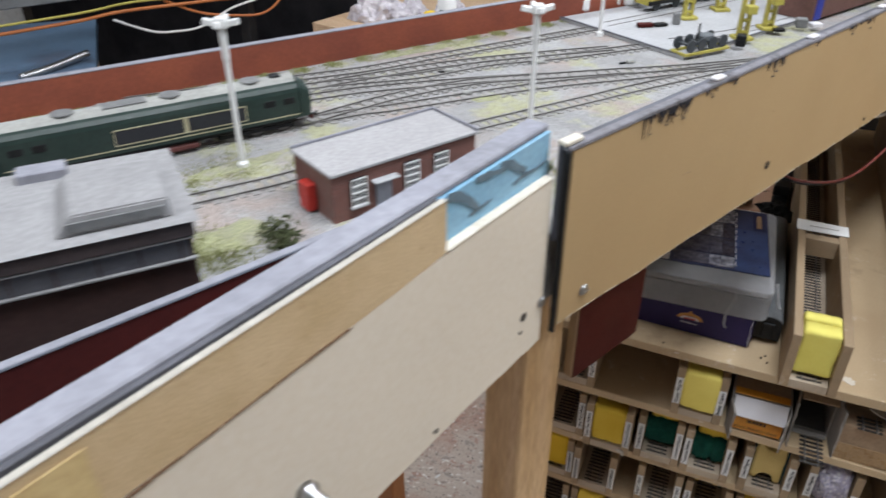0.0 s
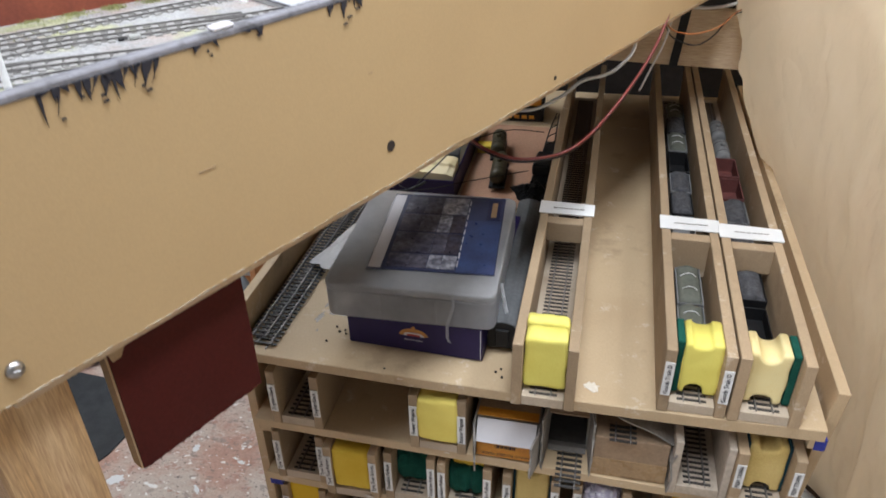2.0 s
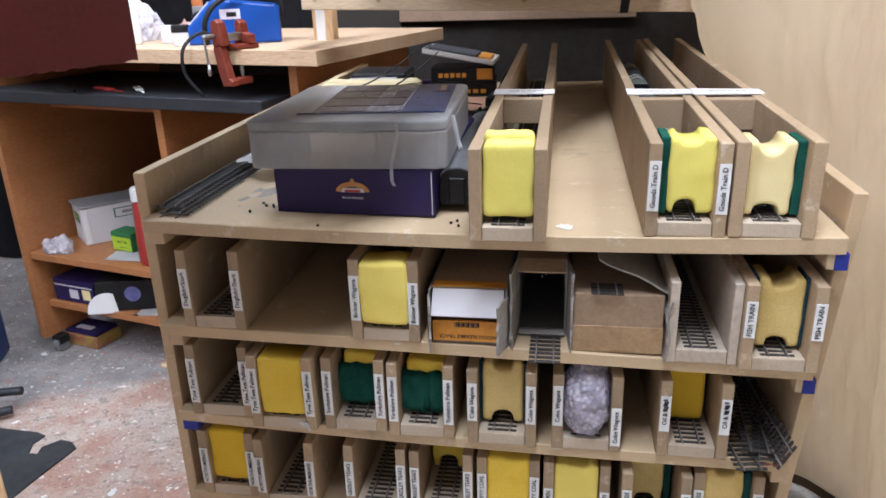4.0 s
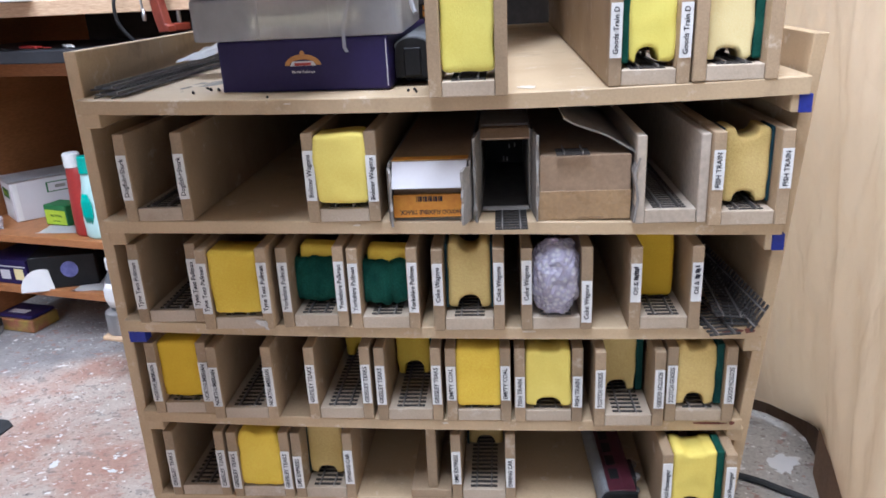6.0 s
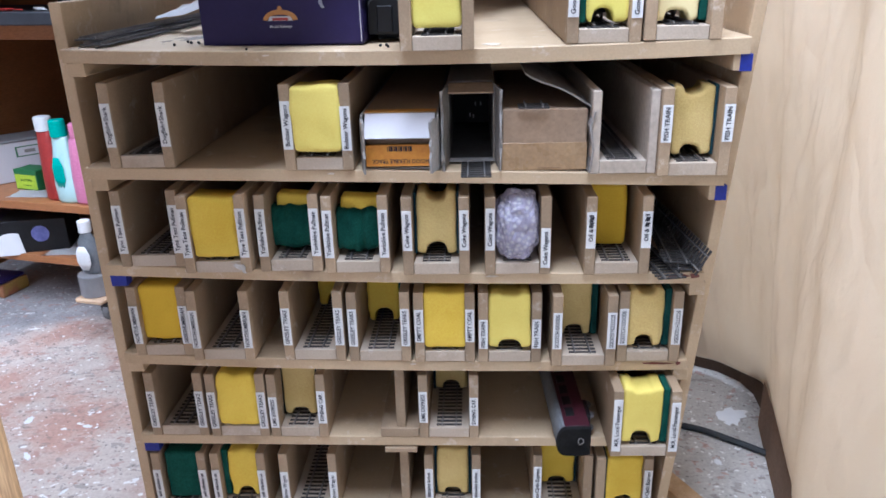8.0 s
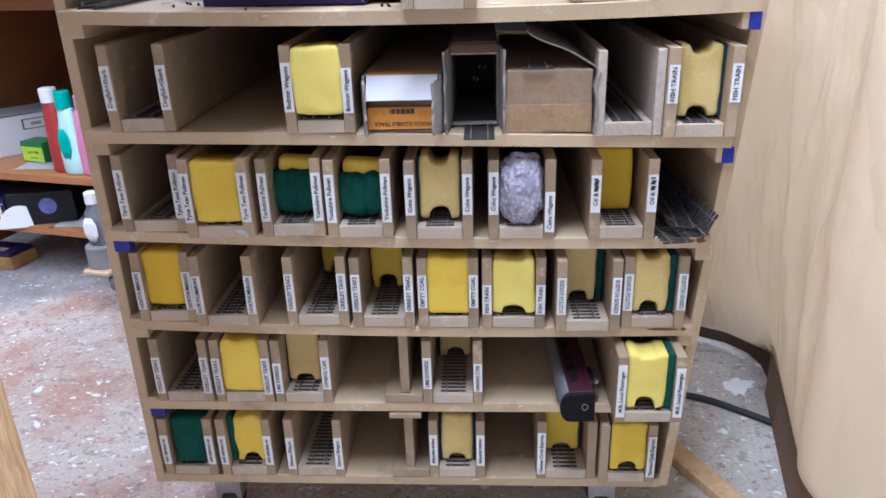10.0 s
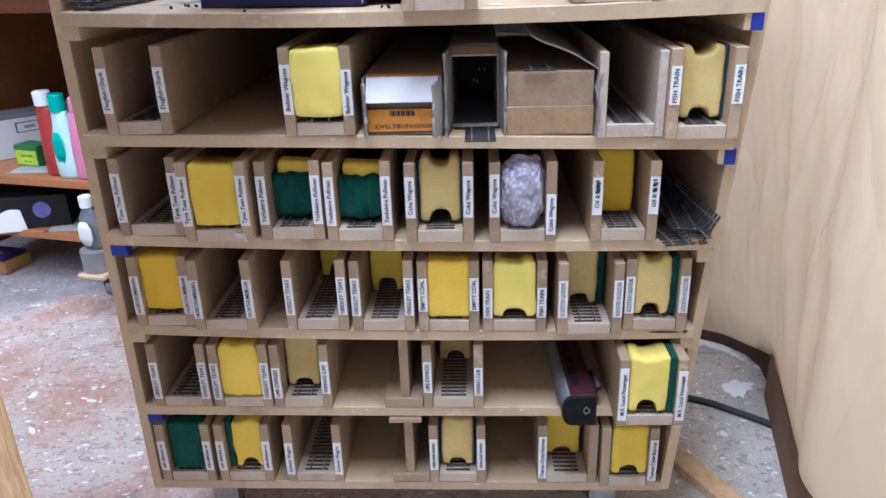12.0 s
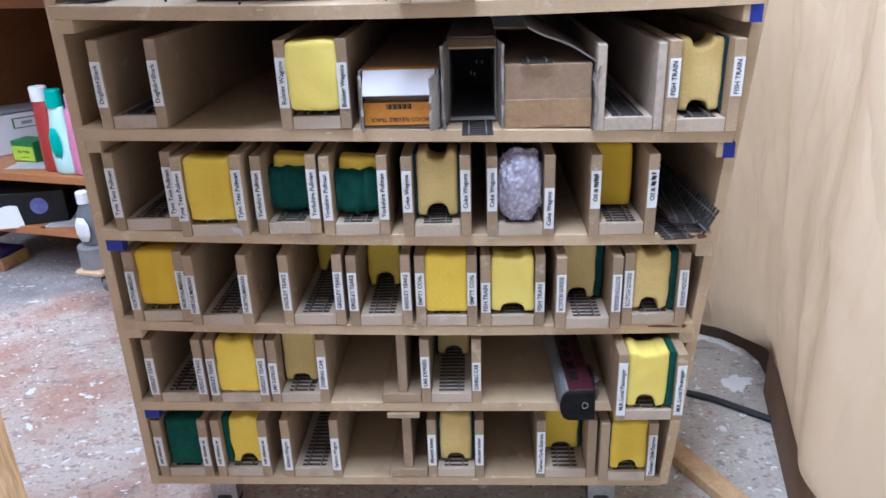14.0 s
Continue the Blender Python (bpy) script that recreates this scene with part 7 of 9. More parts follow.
def locomotive():
    """x runs back from the cab end, y away from the viewer."""
    m = plane_frame(Vector((-0.1445, -0.3015, LZ + 0.004)), Vector((-0.59, -0.807, 0)).normalized(), Vector((0.807, -0.59, 0)).normalized())
    t = thing("diesel_locomotive", m @ Matrix.Diagonal((1, 1, 0.90, 1)), "dark green model diesel locomotive with weathered grey roof", "locomotive")
    L, W = 0.268, 0.034
    bm = B()
    prof = [(0.0, 0.011), (W, 0.011), (W, 0.038)] + arc(W / 2, 0.038, W / 2, 0.0125, 0, 180, 10)[1:-1] + [(0.0, 0.038)]
    prism(bm, prof, 0.010, L - 0.010, "x", 0.001)
    for x0, x1, s in ((0.0, 0.010, 1), (L - 0.010, L, -1)):
        a, b = (x0, x1) if s > 0 else (x1, x0)
        nose = [(y * 0.90 + W * 0.05, 0.011 + (z - 0.011) * 0.80) for y, z in prof]
        va = [bm.verts.new((a, y, z)) for y, z in nose]
        vb = [bm.verts.new((b, y, z)) for y, z in prof]
        bm.faces.new(va)
        for k in range(len(va)):
            bm.faces.new((va[k], va[(k + 1) % len(va)], vb[(k + 1) % len(va)], vb[k]))
    part("body_shell", bm, GREEN, t)
    bm = B()
    prism(bm, arc(W / 2, 0.0385, W / 2 - 0.002, 0.0132, 12, 168, 10), 0.011, L - 0.011, "x")
    part("roof", bm, ROOFPALE, t, "weathered pale grey roof", smooth=False)
    for x in (0.05, 0.12, 0.205):
        bm = B()
        lathe(bm, [(0.009, 0.0), (0.009, 0.0012), (0.006, 0.0016)], (x, W / 2, 0.0512), 16)
        part("roof_fan", bm, WAGGREY, t, "round roof fan")
    boxpart("roof_hatch", (0.14, 0.010, 0.0506), (0.175, 0.024, 0.0522), WAGGREY, t)
    boxpart("exhaust", (0.022, 0.013, 0.0500), (0.032, 0.021, 0.0535), BLACK, t)
    for z, hh in ((0.0145, 0.0009),):
        boxpart("lining", (0.012, -0.0003, z), (L - 0.012, 0.0003, z + hh), LINE, t, "cream lining stripe", 0.0)
    boxpart("side_grille", (0.062, -0.0004, 0.0190), (0.172, 0.0003, 0.0330), DARKTRAY, t, "dark side grille", 0.0002)
    for lo, hi in (((0.061, 0.0183), (0.173, 0.0191)), ((0.061, 0.0329), (0.173, 0.0337)), ((0.061, 0.0183), (0.0618, 0.0337)), ((0.1722, 0.0183), (0.173, 0.0337)), ((0.112, 0.0190), (0.116, 0.0331))):
        boxpart("grille_frame", (lo[0], -0.0008, lo[1]), (hi[0], 0.0002, hi[1]), LINE if hi[0] - lo[0] != 0.004 else GREEN, t, "thin cream frame round the grille", 0.0)
    for x0 in (0.016, 0.034, L - 0.045, L - 0.028):
        boxpart("window", (x0, -0.0005, 0.027), (x0 + 0.010, 0.0003, 0.0335), BLACK, t, "small side window", 0.0002)
    boxpart("underframe", (0.014, 0.003, 0.0065), (L - 0.014, W - 0.003, 0.0108), BLACK, t, "black underframe")
    boxpart("fuel_tank", (0.105, 0.002, -0.0008), (0.165, W - 0.002, 0.0064), WAGBROWN, t, "rusty fuel tank", 0.002)
    for x0 in (0.018, L - 0.088):
        bg = boxpart("bogie", (x0, 0.004, 0.001), (x0 + 0.070, W - 0.004, 0.0064), BLACK, t, "black bogie", 0.001)
        for k in range(3):
            bm = B()
            lathe(bm, [(0.0062, -0.0125), (0.0062, -0.0095), (0.002, -0.0095), (0.002, 0.0095), (0.0062, 0.0095), (0.0062, 0.0125)], n=14, m=pose(x0 + 0.010 + k * 0.025, W / 2, 0.0052, 90, 0, 0))
            part("wheelset", bm, RAIL_DULL, bg)
    boxpart("buffer_beam", (-0.0015, 0.003, 0.005), (0.0005, W - 0.003, 0.012), MAROON, t, "dull red buffer beam", 0.0004)
    for y in (0.008, W - 0.008):
        bm = B()
        lathe(bm, [(0.0012, 0.0), (0.0012, 0.005), (0.003, 0.005), (0.003, 0.006)], n=12, m=pose(-0.001, y, 0.0085, 0, -90, 0))
        part("buffer", bm, BLACK, t)


locomotive()


ROOF_FELT = surface("pale_roof_felt", (0.365, 0.355, 0.36), (0.32, 0.31, 0.315), big=18, fine=300, rough=0.9)


def hut():
    """Brick relay hut; x along its long side, y away from the viewer."""
    a, b = Vector((-0.033, -0.4545, 0)), Vector((0.034, -0.336, 0))
    ax = (b - a).normalized()
    ay = Vector((-ax.y, ax.x, 0))
    m = Matrix.Identity(4)
    m.col[0][:3], m.col[1][:3], m.col[2][:3], m.col[3][:3] = ax, ay, (0, 0, 1), (a.x, a.y, LZ)
    t = thing("brick_hut", m, "red brick model hut with a flat grey roof", "model building")
    L, W, Hh = 0.136, 0.061, 0.0375
    boxpart("wall", (0.002, 0.002, 0), (L - 0.002, W - 0.002, Hh), BRICK, t, bevel=0.0)
    boxpart("roof", (0.0, 0.0, Hh + 0.0002), (L, W, Hh + 0.0026), ROOF_FELT, t, "pale grey felt roof", 0.0004)
    for lo, hi in (((0, W - 0.0016, 0), (L, W, 0.0016)), ((L - 0.0016, 0, 0), (L, W - 0.0018, 0.0016))):
        boxpart("parapet", (lo[0], lo[1], Hh + 0.0028), (hi[0], hi[1], Hh + 0.0048), LAVENDER, t, "grey coping strip", 0.0002)
    for x in (0.0165, 0.064, 0.092):
        w = boxpart("window", (x, 0.0004, 0.010), (x + 0.0125, 0.0024, 0.032), BLACK, t, "dark window", 0.0)
        for k in range(4):
            boxpart("glazing_bar", (x + k * 0.0042, -0.0002, 0.010), (x + k * 0.0042 + 0.0009, 0.0006, 0.032), PAPER, w, bevel=0.0)
        for k in range(5):
            boxpart("glazing_bar", (x, -0.0004, 0.010 + k * 0.0053), (x + 0.0135, 0.0004, 0.0108 + k * 0.0053), PAPER, w, bevel=0.0)
        boxpart("sill", (x - 0.001, -0.0014, 0.0085), (x + 0.0145, 0.0018, 0.0099), CONCRETE, t, bevel=0.0002)
    boxpart("door", (0.038, 0.0006, 0.0), (0.052, 0.0024, 0.024), LAVENDER, t, "pale grey door", 0.0003)
    boxpart("door_canopy", (0.034, -0.006, 0.0255), (0.056, 0.0018, 0.0268), CONCRETE, t, "small concrete canopy", 0.0003)
    REDM = surface("red_paint", (0.42, 0.03, 0.02), rough=0.5)
    boxpart("red_box", (-0.006, 0.026, 0.002), (0.0018, 0.040, 0.024), REDM, t, "small red box on the end wall", 0.0008)


hut()


def shed():
    a = Vector((-0.024, -0.600, 0))
    ax = Vector((-0.65, -0.76, 0)).normalized()
    ay = Vector((-0.76, 0.65, 0)).normalized()
    m = Matrix.Identity(4)
    m.col[0][:3], m.col[1][:3], m.col[2][:3], m.col[3][:3] = ax, ay, (0, 0, 1), (a.x, a.y, LZ)
    t = thing("engine_shed", m, "dark model engine shed with a grey roof and ventilator", "model building")
    L, W, Hh = 0.36, 0.095, 0.082
    SHEDWALL = surface("sooty_brick", (0.055, 0.028, 0.026), (0.04, 0.022, 0.021), big=30, fine=300, rough=0.85)
    boxpart("wall", (0.002, 0.002, 0), (L, W - 0.002, Hh), SHEDWALL, t, bevel=0.0004)
    PANEGREY = surface("dusty_model_glazing", (0.115, 0.115, 0.13), (0.085, 0.085, 0.10), big=40, fine=400, rough=0.55)
    # Eaves brown holds the shadow under the roof edge; mullions share it.
    EAVES = surface("eaves_shade_and_bars", (0.075, 0.055, 0.055), (0.055, 0.042, 0.043), big=40, rough=0.8)
    g = boxpart("glazing_band", (0.004, 0.0006, Hh - 0.0195), (L, 0.0018, Hh - 0.0085), PANEGREY, t, "long dusty window band", 0.0)
    for k in range(18):
        boxpart("mullion", (0.008 + k * 0.02, 0.0, Hh - 0.0195), (0.0092 + k * 0.02, 0.0012, Hh - 0.0085), EAVES, g, bevel=0.0)
    for z in (Hh - 0.0210, Hh - 0.0083):
        boxpart("glazing_rail", (0.001, -0.0012, z), (L, 0.0016, z + 0.0013), ROOFPALE2, g, "pale horizontal rail", 0.0002)
    boxpart("gutter", (0.0, -0.0016, Hh - 0.0065), (L, 0.0016, Hh + 0.0018), EAVES, t, "eaves board darkened as the shadow of the roof edge", 0.0003)
    bm = B()
    prism(bm, [(-0.003, Hh + 0.0022), (W * 0.5, Hh + 0.0050), (W + 0.002, Hh + 0.0022), (W * 0.5, Hh - 0.001)], -0.003, L, "x")
    part("roof", bm, ROOFPALE2, t, "pale grey roof")
    # low hipped ventilator: vertical end at the gable, sloping end along the roof
    bm = B()
    lo = [(0.008, 0.006), (0.064, 0.006), (0.064, 0.062), (0.008, 0.062)]
    hi = [(0.009, 0.008), (0.055, 0.008), (0.055, 0.060), (0.009, 0.060)]
    va = [bm.verts.new((x, y, Hh + 0.0025)) for x, y in lo]
    vb = [bm.verts.new((x, y, Hh + 0.0130)) for x, y in hi]
    bm.faces.new(va[::-1])
    bm.faces.new(vb)
    for k in range(4):
        bm.faces.new((va[k], va[(k + 1) % 4], vb[(k + 1) % 4], vb[k]))
    bmesh.ops.bevel(bm, geom=bm.edges[:], offset=0.0009, segments=2, affect="EDGES")
    bmesh.ops.recalc_face_normals(bm, faces=bm.faces[:])
    v = part("ventilator", bm, ROOFPALE2, t, "raised pale grey roof ventilator")
    boxpart("louvre", (0.012, 0.0056, Hh + 0.0050), (0.058, 0.0072, Hh + 0.0098), WAGGREY, v, "dark louvre strip", 0.0)
    boxpart("rear_block", (0.054, 0.078, Hh + 0.002), (0.080, 0.092, Hh + 0.0090), LAVENDER, t, "lavender grey block on the roof", 0.0008)


shed()
TURF = surface("yellow_green_turf", (0.325, 0.335, 0.18), (0.28, 0.275, 0.19), big=40, fine=500, rough=1.0, grain=0.35, bump=0.8, dist=0.002, dirt=(0.33, 0.31, 0.27), dirt_at=(0.5, 0.68), dirt_scale=45.0)


def turf_patch(x, y, sx, sy, turn, seed):
    """A thin uneven mat of scatter turf with a frayed outline."""
    bm = B()
    n, rings = 44, 7
    rows = []
    for r in range(rings + 1):
        row = []
        for k in range(n):
            a = 2 * math.pi * k / n
            edge = 0.72 + 0.34 * noise.noise(Vector((math.cos(a) * 1.7, math.sin(a) * 1.7, seed))) + 0.22 * noise.noise(Vector((math.cos(a) * 6, math.sin(a) * 6, seed + 3)))
            q = edge * r / rings
            u, v = math.cos(a) * q, math.sin(a) * q
            row.append((u * sx / 2, v * sy / 2, (0.0012 + 0.0008 * noise.noise(Vector((u * 9, v * 9, seed)))) * (1 - (r / rings) ** 4)))
        rows.append([bm.verts.new(p) for p in row] if r else [bm.verts.new((0, 0, 0.0014))])
    for k in range(n):
        bm.faces.new((rows[0][0], rows[1][k], rows[1][(k + 1) % n]))
        for r in range(1, rings):
            bm.faces.new((rows[r][k], rows[r + 1][k], rows[r + 1][(k + 1) % n], rows[r][(k + 1) % n]))
    tagged(solid("scatter_turf", bm, TURF, "patch of yellow-green scatter turf on the layout", "turf", m=pose(x, y, LZ + 0.0002, 0, 0, turn), group="turf patches"), kind="stuff")


for x, y, sx, sy, turn, seed in ((-0.092, -0.497, 0.085, 0.055, 55, 1), (-0.160, -0.398, 0.135, 0.026, 62, 2), (-0.060, -0.250, 0.09, 0.018, 50, 3), (-0.33, -0.30, 0.20, 0.025, 55, 4), (-0.15, -0.03, 0.26, 0.024, 56, 5), (-0.02, -0.16, 0.07, 0.02, 48, 6)):
    turf_patch(x, y, sx, sy, turn, seed)

WHITEP = surface("white_plastic", (0.74, 0.74, 0.73), (0.68, 0.68, 0.67), big=30, rough=0.4)


def yard_lamp(x, y, hgt, turn):
    t = thing("yard_lamp", pose(x, y, LZ, 0, 0, turn), "white model yard lamp with floodlights on top", "lamp post", group="yard lamps")
    bm = B()
    lathe(bm, [(0.0045, 0.0), (0.0045, 0.004), (0.0024, 0.006), (0.0022, hgt * 0.72), (0.0030, hgt * 0.75), (0.0030, hgt * 0.95)], n=12)
    part("post", bm, WHITEP, t, smooth=False)
    bm = B()
    box(bm, (-0.005, -0.004, hgt * 0.93), (0.005, 0.004, hgt), 0.0008)
    part("head", bm, WHITEP, t)
    for k, a in enumerate((0, 90, 180, 270)):
        bm = B()
        box(bm, (-0.0055, -0.0022, -0.0025), (0.0055, 0.0022, 0.0025), 0.0008, m=pose(0.0088 * math.cos(radians(a)), 0.0088 * math.sin(radians(a)), hgt - 0.004, 0, -12, a))
        part("floodlight", bm, WHITEP, t, "white floodlight")
    return t


yard_lamp(-0.155, -0.397, 0.125, 20)
yard_lamp(0.048, -0.239, 0.119, 35)
yard_lamp(0.033, 0.112, 0.116, 10)

YELLOW = surface("yellow_machine_paint", (0.42, 0.37, 0.075), (0.34, 0.29, 0.055), big=30, rough=0.5)
WHEELBLK = surface("dark_steel_wheel", (0.035, 0.04, 0.045), (0.05, 0.055, 0.06), big=40, rough=0.4)


def wheelset_rack():
    wd = Vector((0.62, 0.785, 0)).normalized()
    m = plane_frame(Vector((0.150, 0.044, SLZ + 0.0003)), wd, Vector((0.785, -0.62, 0)))
    t = thing("wheelset_stand", m @ Matrix.Scale(0.92, 4), "yellow stand of dark locomotive wheelsets on the slab", "wheel stand")
    for y in (0.0, 0.026):
        boxpart("beam", (0.0, y, 0), (0.078, y + 0.003, 0.0035), YELLOW, t, "yellow beam", 0.0003)
    for x in (0.0, 0.075):
        boxpart("beam", (x, 0.0032, 0), (x + 0.003, 0.0258, 0.0035), YELLOW, t, "yellow beam", 0.0003)
    for k in range(4):
        x = 0.010 + k * 0.0185
        bm = B()
        lathe(bm, [(0.0078, 0.0), (0.0082, 0.002), (0.0065, 0.003), (0.002, 0.003), (0.002, 0.023), (0.0065, 0.023), (0.0082, 0.024), (0.0078, 0.026)], n=18, m=pose(x, 0.0275, 0.0118, 90, 0, 0))
        part("wheelset", bm, WHEELBLK, t, "dark spoked wheelset")
    boxpart("motor", (0.036, 0.008, 0.012), (0.056, 0.022, 0.021), GREYCOACH, t, "blue-grey motor", 0.002)
    boxpart("jack_post", (0.030, 0.013, 0.016), (0.032, 0.015, 0.036), BLACK, t, bevel=0.0003)


wheelset_rack()


def jack_column(x, y, hgt, turn):
    t = thing("lifting_jack", pose(x, y, SLZ + 0.0003, 0, 0, turn), "yellow model lifting jack column on the slab", "lifting jack", group="lifting jacks")
    boxpart("base_plate", (-0.011, -0.011, 0), (0.011, 0.011, 0.004), YELLOW, t, bevel=0.0005)
    for sx in (-1, 1):
        boxpart("column", (sx * 0.005 - 0.0016, -0.004, 0.0042), (sx * 0.005 + 0.0016, 0.004, hgt), YELLOW, t, bevel=0.0004)
    for k in range(int(hgt / 0.014)):
        boxpart("cross_brace", (-0.0034, -0.0035, 0.008 + k * 0.014), (0.0034, 0.0035, 0.0105 + k * 0.014), YELLOW, t, bevel=0.0)
    boxpart("lifting_arm", (-0.006, -0.016, hgt * 0.45), (0.006, -0.0042, hgt * 0.58), YELLOW, t, bevel=0.0006)
    boxpart("motor", (-0.005, -0.005, hgt + 0.0002), (0.005, 0.005, hgt + 0.009), WAGGREY, t, bevel=0.001)


for x, y, hh, a in ((0.204, 0.150, 0.075, 30), (0.232, 0.212, 0.075, 30), (0.128, 0.226, 0.070, 210), (0.165, 0.29, 0.07, 210)):
    jack_column(x, y, hh, a)


def green_unit():
    m = plane_frame(Vector((0.075, 0.232, SLZ + 0.004)), Vector((0.56, 0.83, 0)).normalized(), Vector((0.83, -0.56, 0)).normalized())
    t = thing("shunter", m, "olive green model shunter with yellow ends", "locomotive")
    OLV = surface("olive_green", (0.06, 0.075, 0.02), (0.045, 0.06, 0.018), big=30, rough=0.45)
    boxpart("frame_plate", (0, 0, 0.006), (0.15, 0.030, 0.012), BLACK, t, bevel=0.0006)
    boxpart("bonnet", (0.006, 0.004, 0.0122), (0.145, 0.026, 0.040), OLV, t, bevel=0.002)
    boxpart("front_panel", (-0.001, 0.003, 0.006), (0.0055, 0.027, 0.034), YELLOW, t, "yellow warning panel", 0.0008)
    boxpart("footplate", (0.0, -0.001, 0.0122), (0.15, 0.0036, 0.0150), YELLOW, t, "yellow footplate edge", 0.0003)
    for x in (0.02, 0.06, 0.10, 0.13):
        bm = B()
        lathe(bm, [(0.0068, 0.0), (0.0068, 0.003)], n=14, m=pose(x, 0.007, 0.0032, 90, 0, 0))
        part("wheel", bm, WHEELBLK, t)


green_unit()
for k, (x, y, sx, sy, sz, a, mt, lab) in enumerate(((0.082, 0.160, 0.020, 0.010, 0.005, 30, MAROON, "small dark red pallet on the slab"), (0.100, 0.172, 0.018, 0.010, 0.004, 40, BLACK, "small black pallet on the slab"),
                                                  (0.118, 0.190, 0.009, 0.009, 0.015, 20, WAGGREY, "small grey oil drum on the slab"), (0.205, 0.118, 0.012, 0.012, 0.014, 0, BLACK, "black drum beside the lifting jack"),
                                                  (0.246, 0.205, 0.014, 0.010, 0.004, 30, BLACK, "small black pallet on the slab"), (0.272, 0.238, 0.014, 0.012, 0.012, 10, WAGGREY, "grey stores crate on the slab"),
                                                  (0.290, 0.246, 0.014, 0.012, 0.006, 30, CARD_WHITE, "pale stores crate on the slab"))):
    bm = B()
    box(bm, (-sx / 2, -sy / 2, 0), (sx / 2, sy / 2, sz), 0.001)
    for q in range(3):
        box(bm, (-sx / 2 - 0.0004, -sy / 2 - 0.0004, sz * (0.2 + 0.3 * q)), (sx / 2 + 0.0004, sy / 2 + 0.0004, sz * (0.27 + 0.3 * q)))
    solid("stores_crate", bm, mt, lab, "crate", m=pose(x, y, SLZ + 0.0003, 0, 0, a), group="crates on the slab")
for x, y, sx, sy, a in ((-0.018, 0.209, 0.024, 0.018, 35), (0.008, 0.258, 0.040, 0.020, 30), (0.042, 0.273, 0.024, 0.018, 35)):
    bm = B()
    box(bm, (-sx / 2, -sy / 2, 0), (sx / 2, sy / 2, 0.019), 0.004, seg=2)
    box(bm, (-sx / 2 + 0.003, -sy / 2 + 0.003, 0.018), (sx / 2 - 0.003, sy / 2 - 0.003, 0.022), 0.001)
    solid("white_block", bm, WHITEP, "white plastic block at the back of the layout", "block", m=pose(x, y, LZ + 0.0046, 0, 0, a), group="white blocks")
for x, y in ((-0.004, -0.030), (0.092, 0.012), (-0.09, -0.10), (-0.045, -0.16)):
    t = thing("point_motor", pose(x, y, LZ + 0.0003, 0, 0, 40), "small grey model point motor by the track", "point motor", group="point motors")
    boxpart("casing", (-0.005, -0.003, 0), (0.005, 0.003, 0.004), ROOFPALE, t, bevel=0.001)
    boxpart("throw_bar", (-0.014, -0.0012, 0), (-0.0062, 0.0012, 0.0022), BLACK, t, bevel=0.0003)
# depot building at the far end
dm = plane_frame(Vector((0.285, 0.275, SLZ)), Vector((0.475, 0.88, 0)).normalized(), Vector((0.88, -0.475, 0)).normalized())
t = thing("depot_building", dm, "brown model depot building with a blue door", "model building")
DEPOT = surface("brown_depot_wall", (0.14, 0.07, 0.055), (0.11, 0.055, 0.045), big=30, rough=0.8)
boxpart("wall", (0, 0.0, 0.0003), (0.22, 0.05, 0.075), DEPOT, t)
boxpart("blue_door", (0.004, -0.001, 0.0003), (0.022, -0.0001, 0.060), BLUE, t, "blue roller door")
boxpart("roof", (-0.003, -0.003, 0.0752), (0.223, 0.053, 0.079), ROOFPALE2, t)


# bushes by the hut
def bush(x, y, r, seed, mat, label):
    rnd = random.Random(seed)
    bm = B()
    for k in range(150):
        p = Vector((rnd.gauss(0, 0.42), rnd.gauss(0, 0.42), abs(rnd.gauss(0, 0.40))))
        if p.length > 1.1:
            p *= 1.0 / p.length
        p = p * r
        s = r * rnd.uniform(0.10, 0.20)
        q = Euler((rnd.uniform(0, 6), rnd.uniform(0, 6), rnd.uniform(0, 6))).to_matrix()
        vs = [bm.verts.new(p + q @ Vector(v) * s) for v in ((1, 0, 0), (-0.5, 0.8, 0.2), (-0.5, -0.8, 0.2), (0, 0, 0.9))]
        for f in ((0, 1, 2), (0, 3, 1), (1, 3, 2), (2, 3, 0)):
            bm.faces.new([vs[i] for i in f])
    solid("bush", bm, mat, label, "bush", m=Matrix.Translation((x, y, LZ - 0.001)), group="scenic bushes")


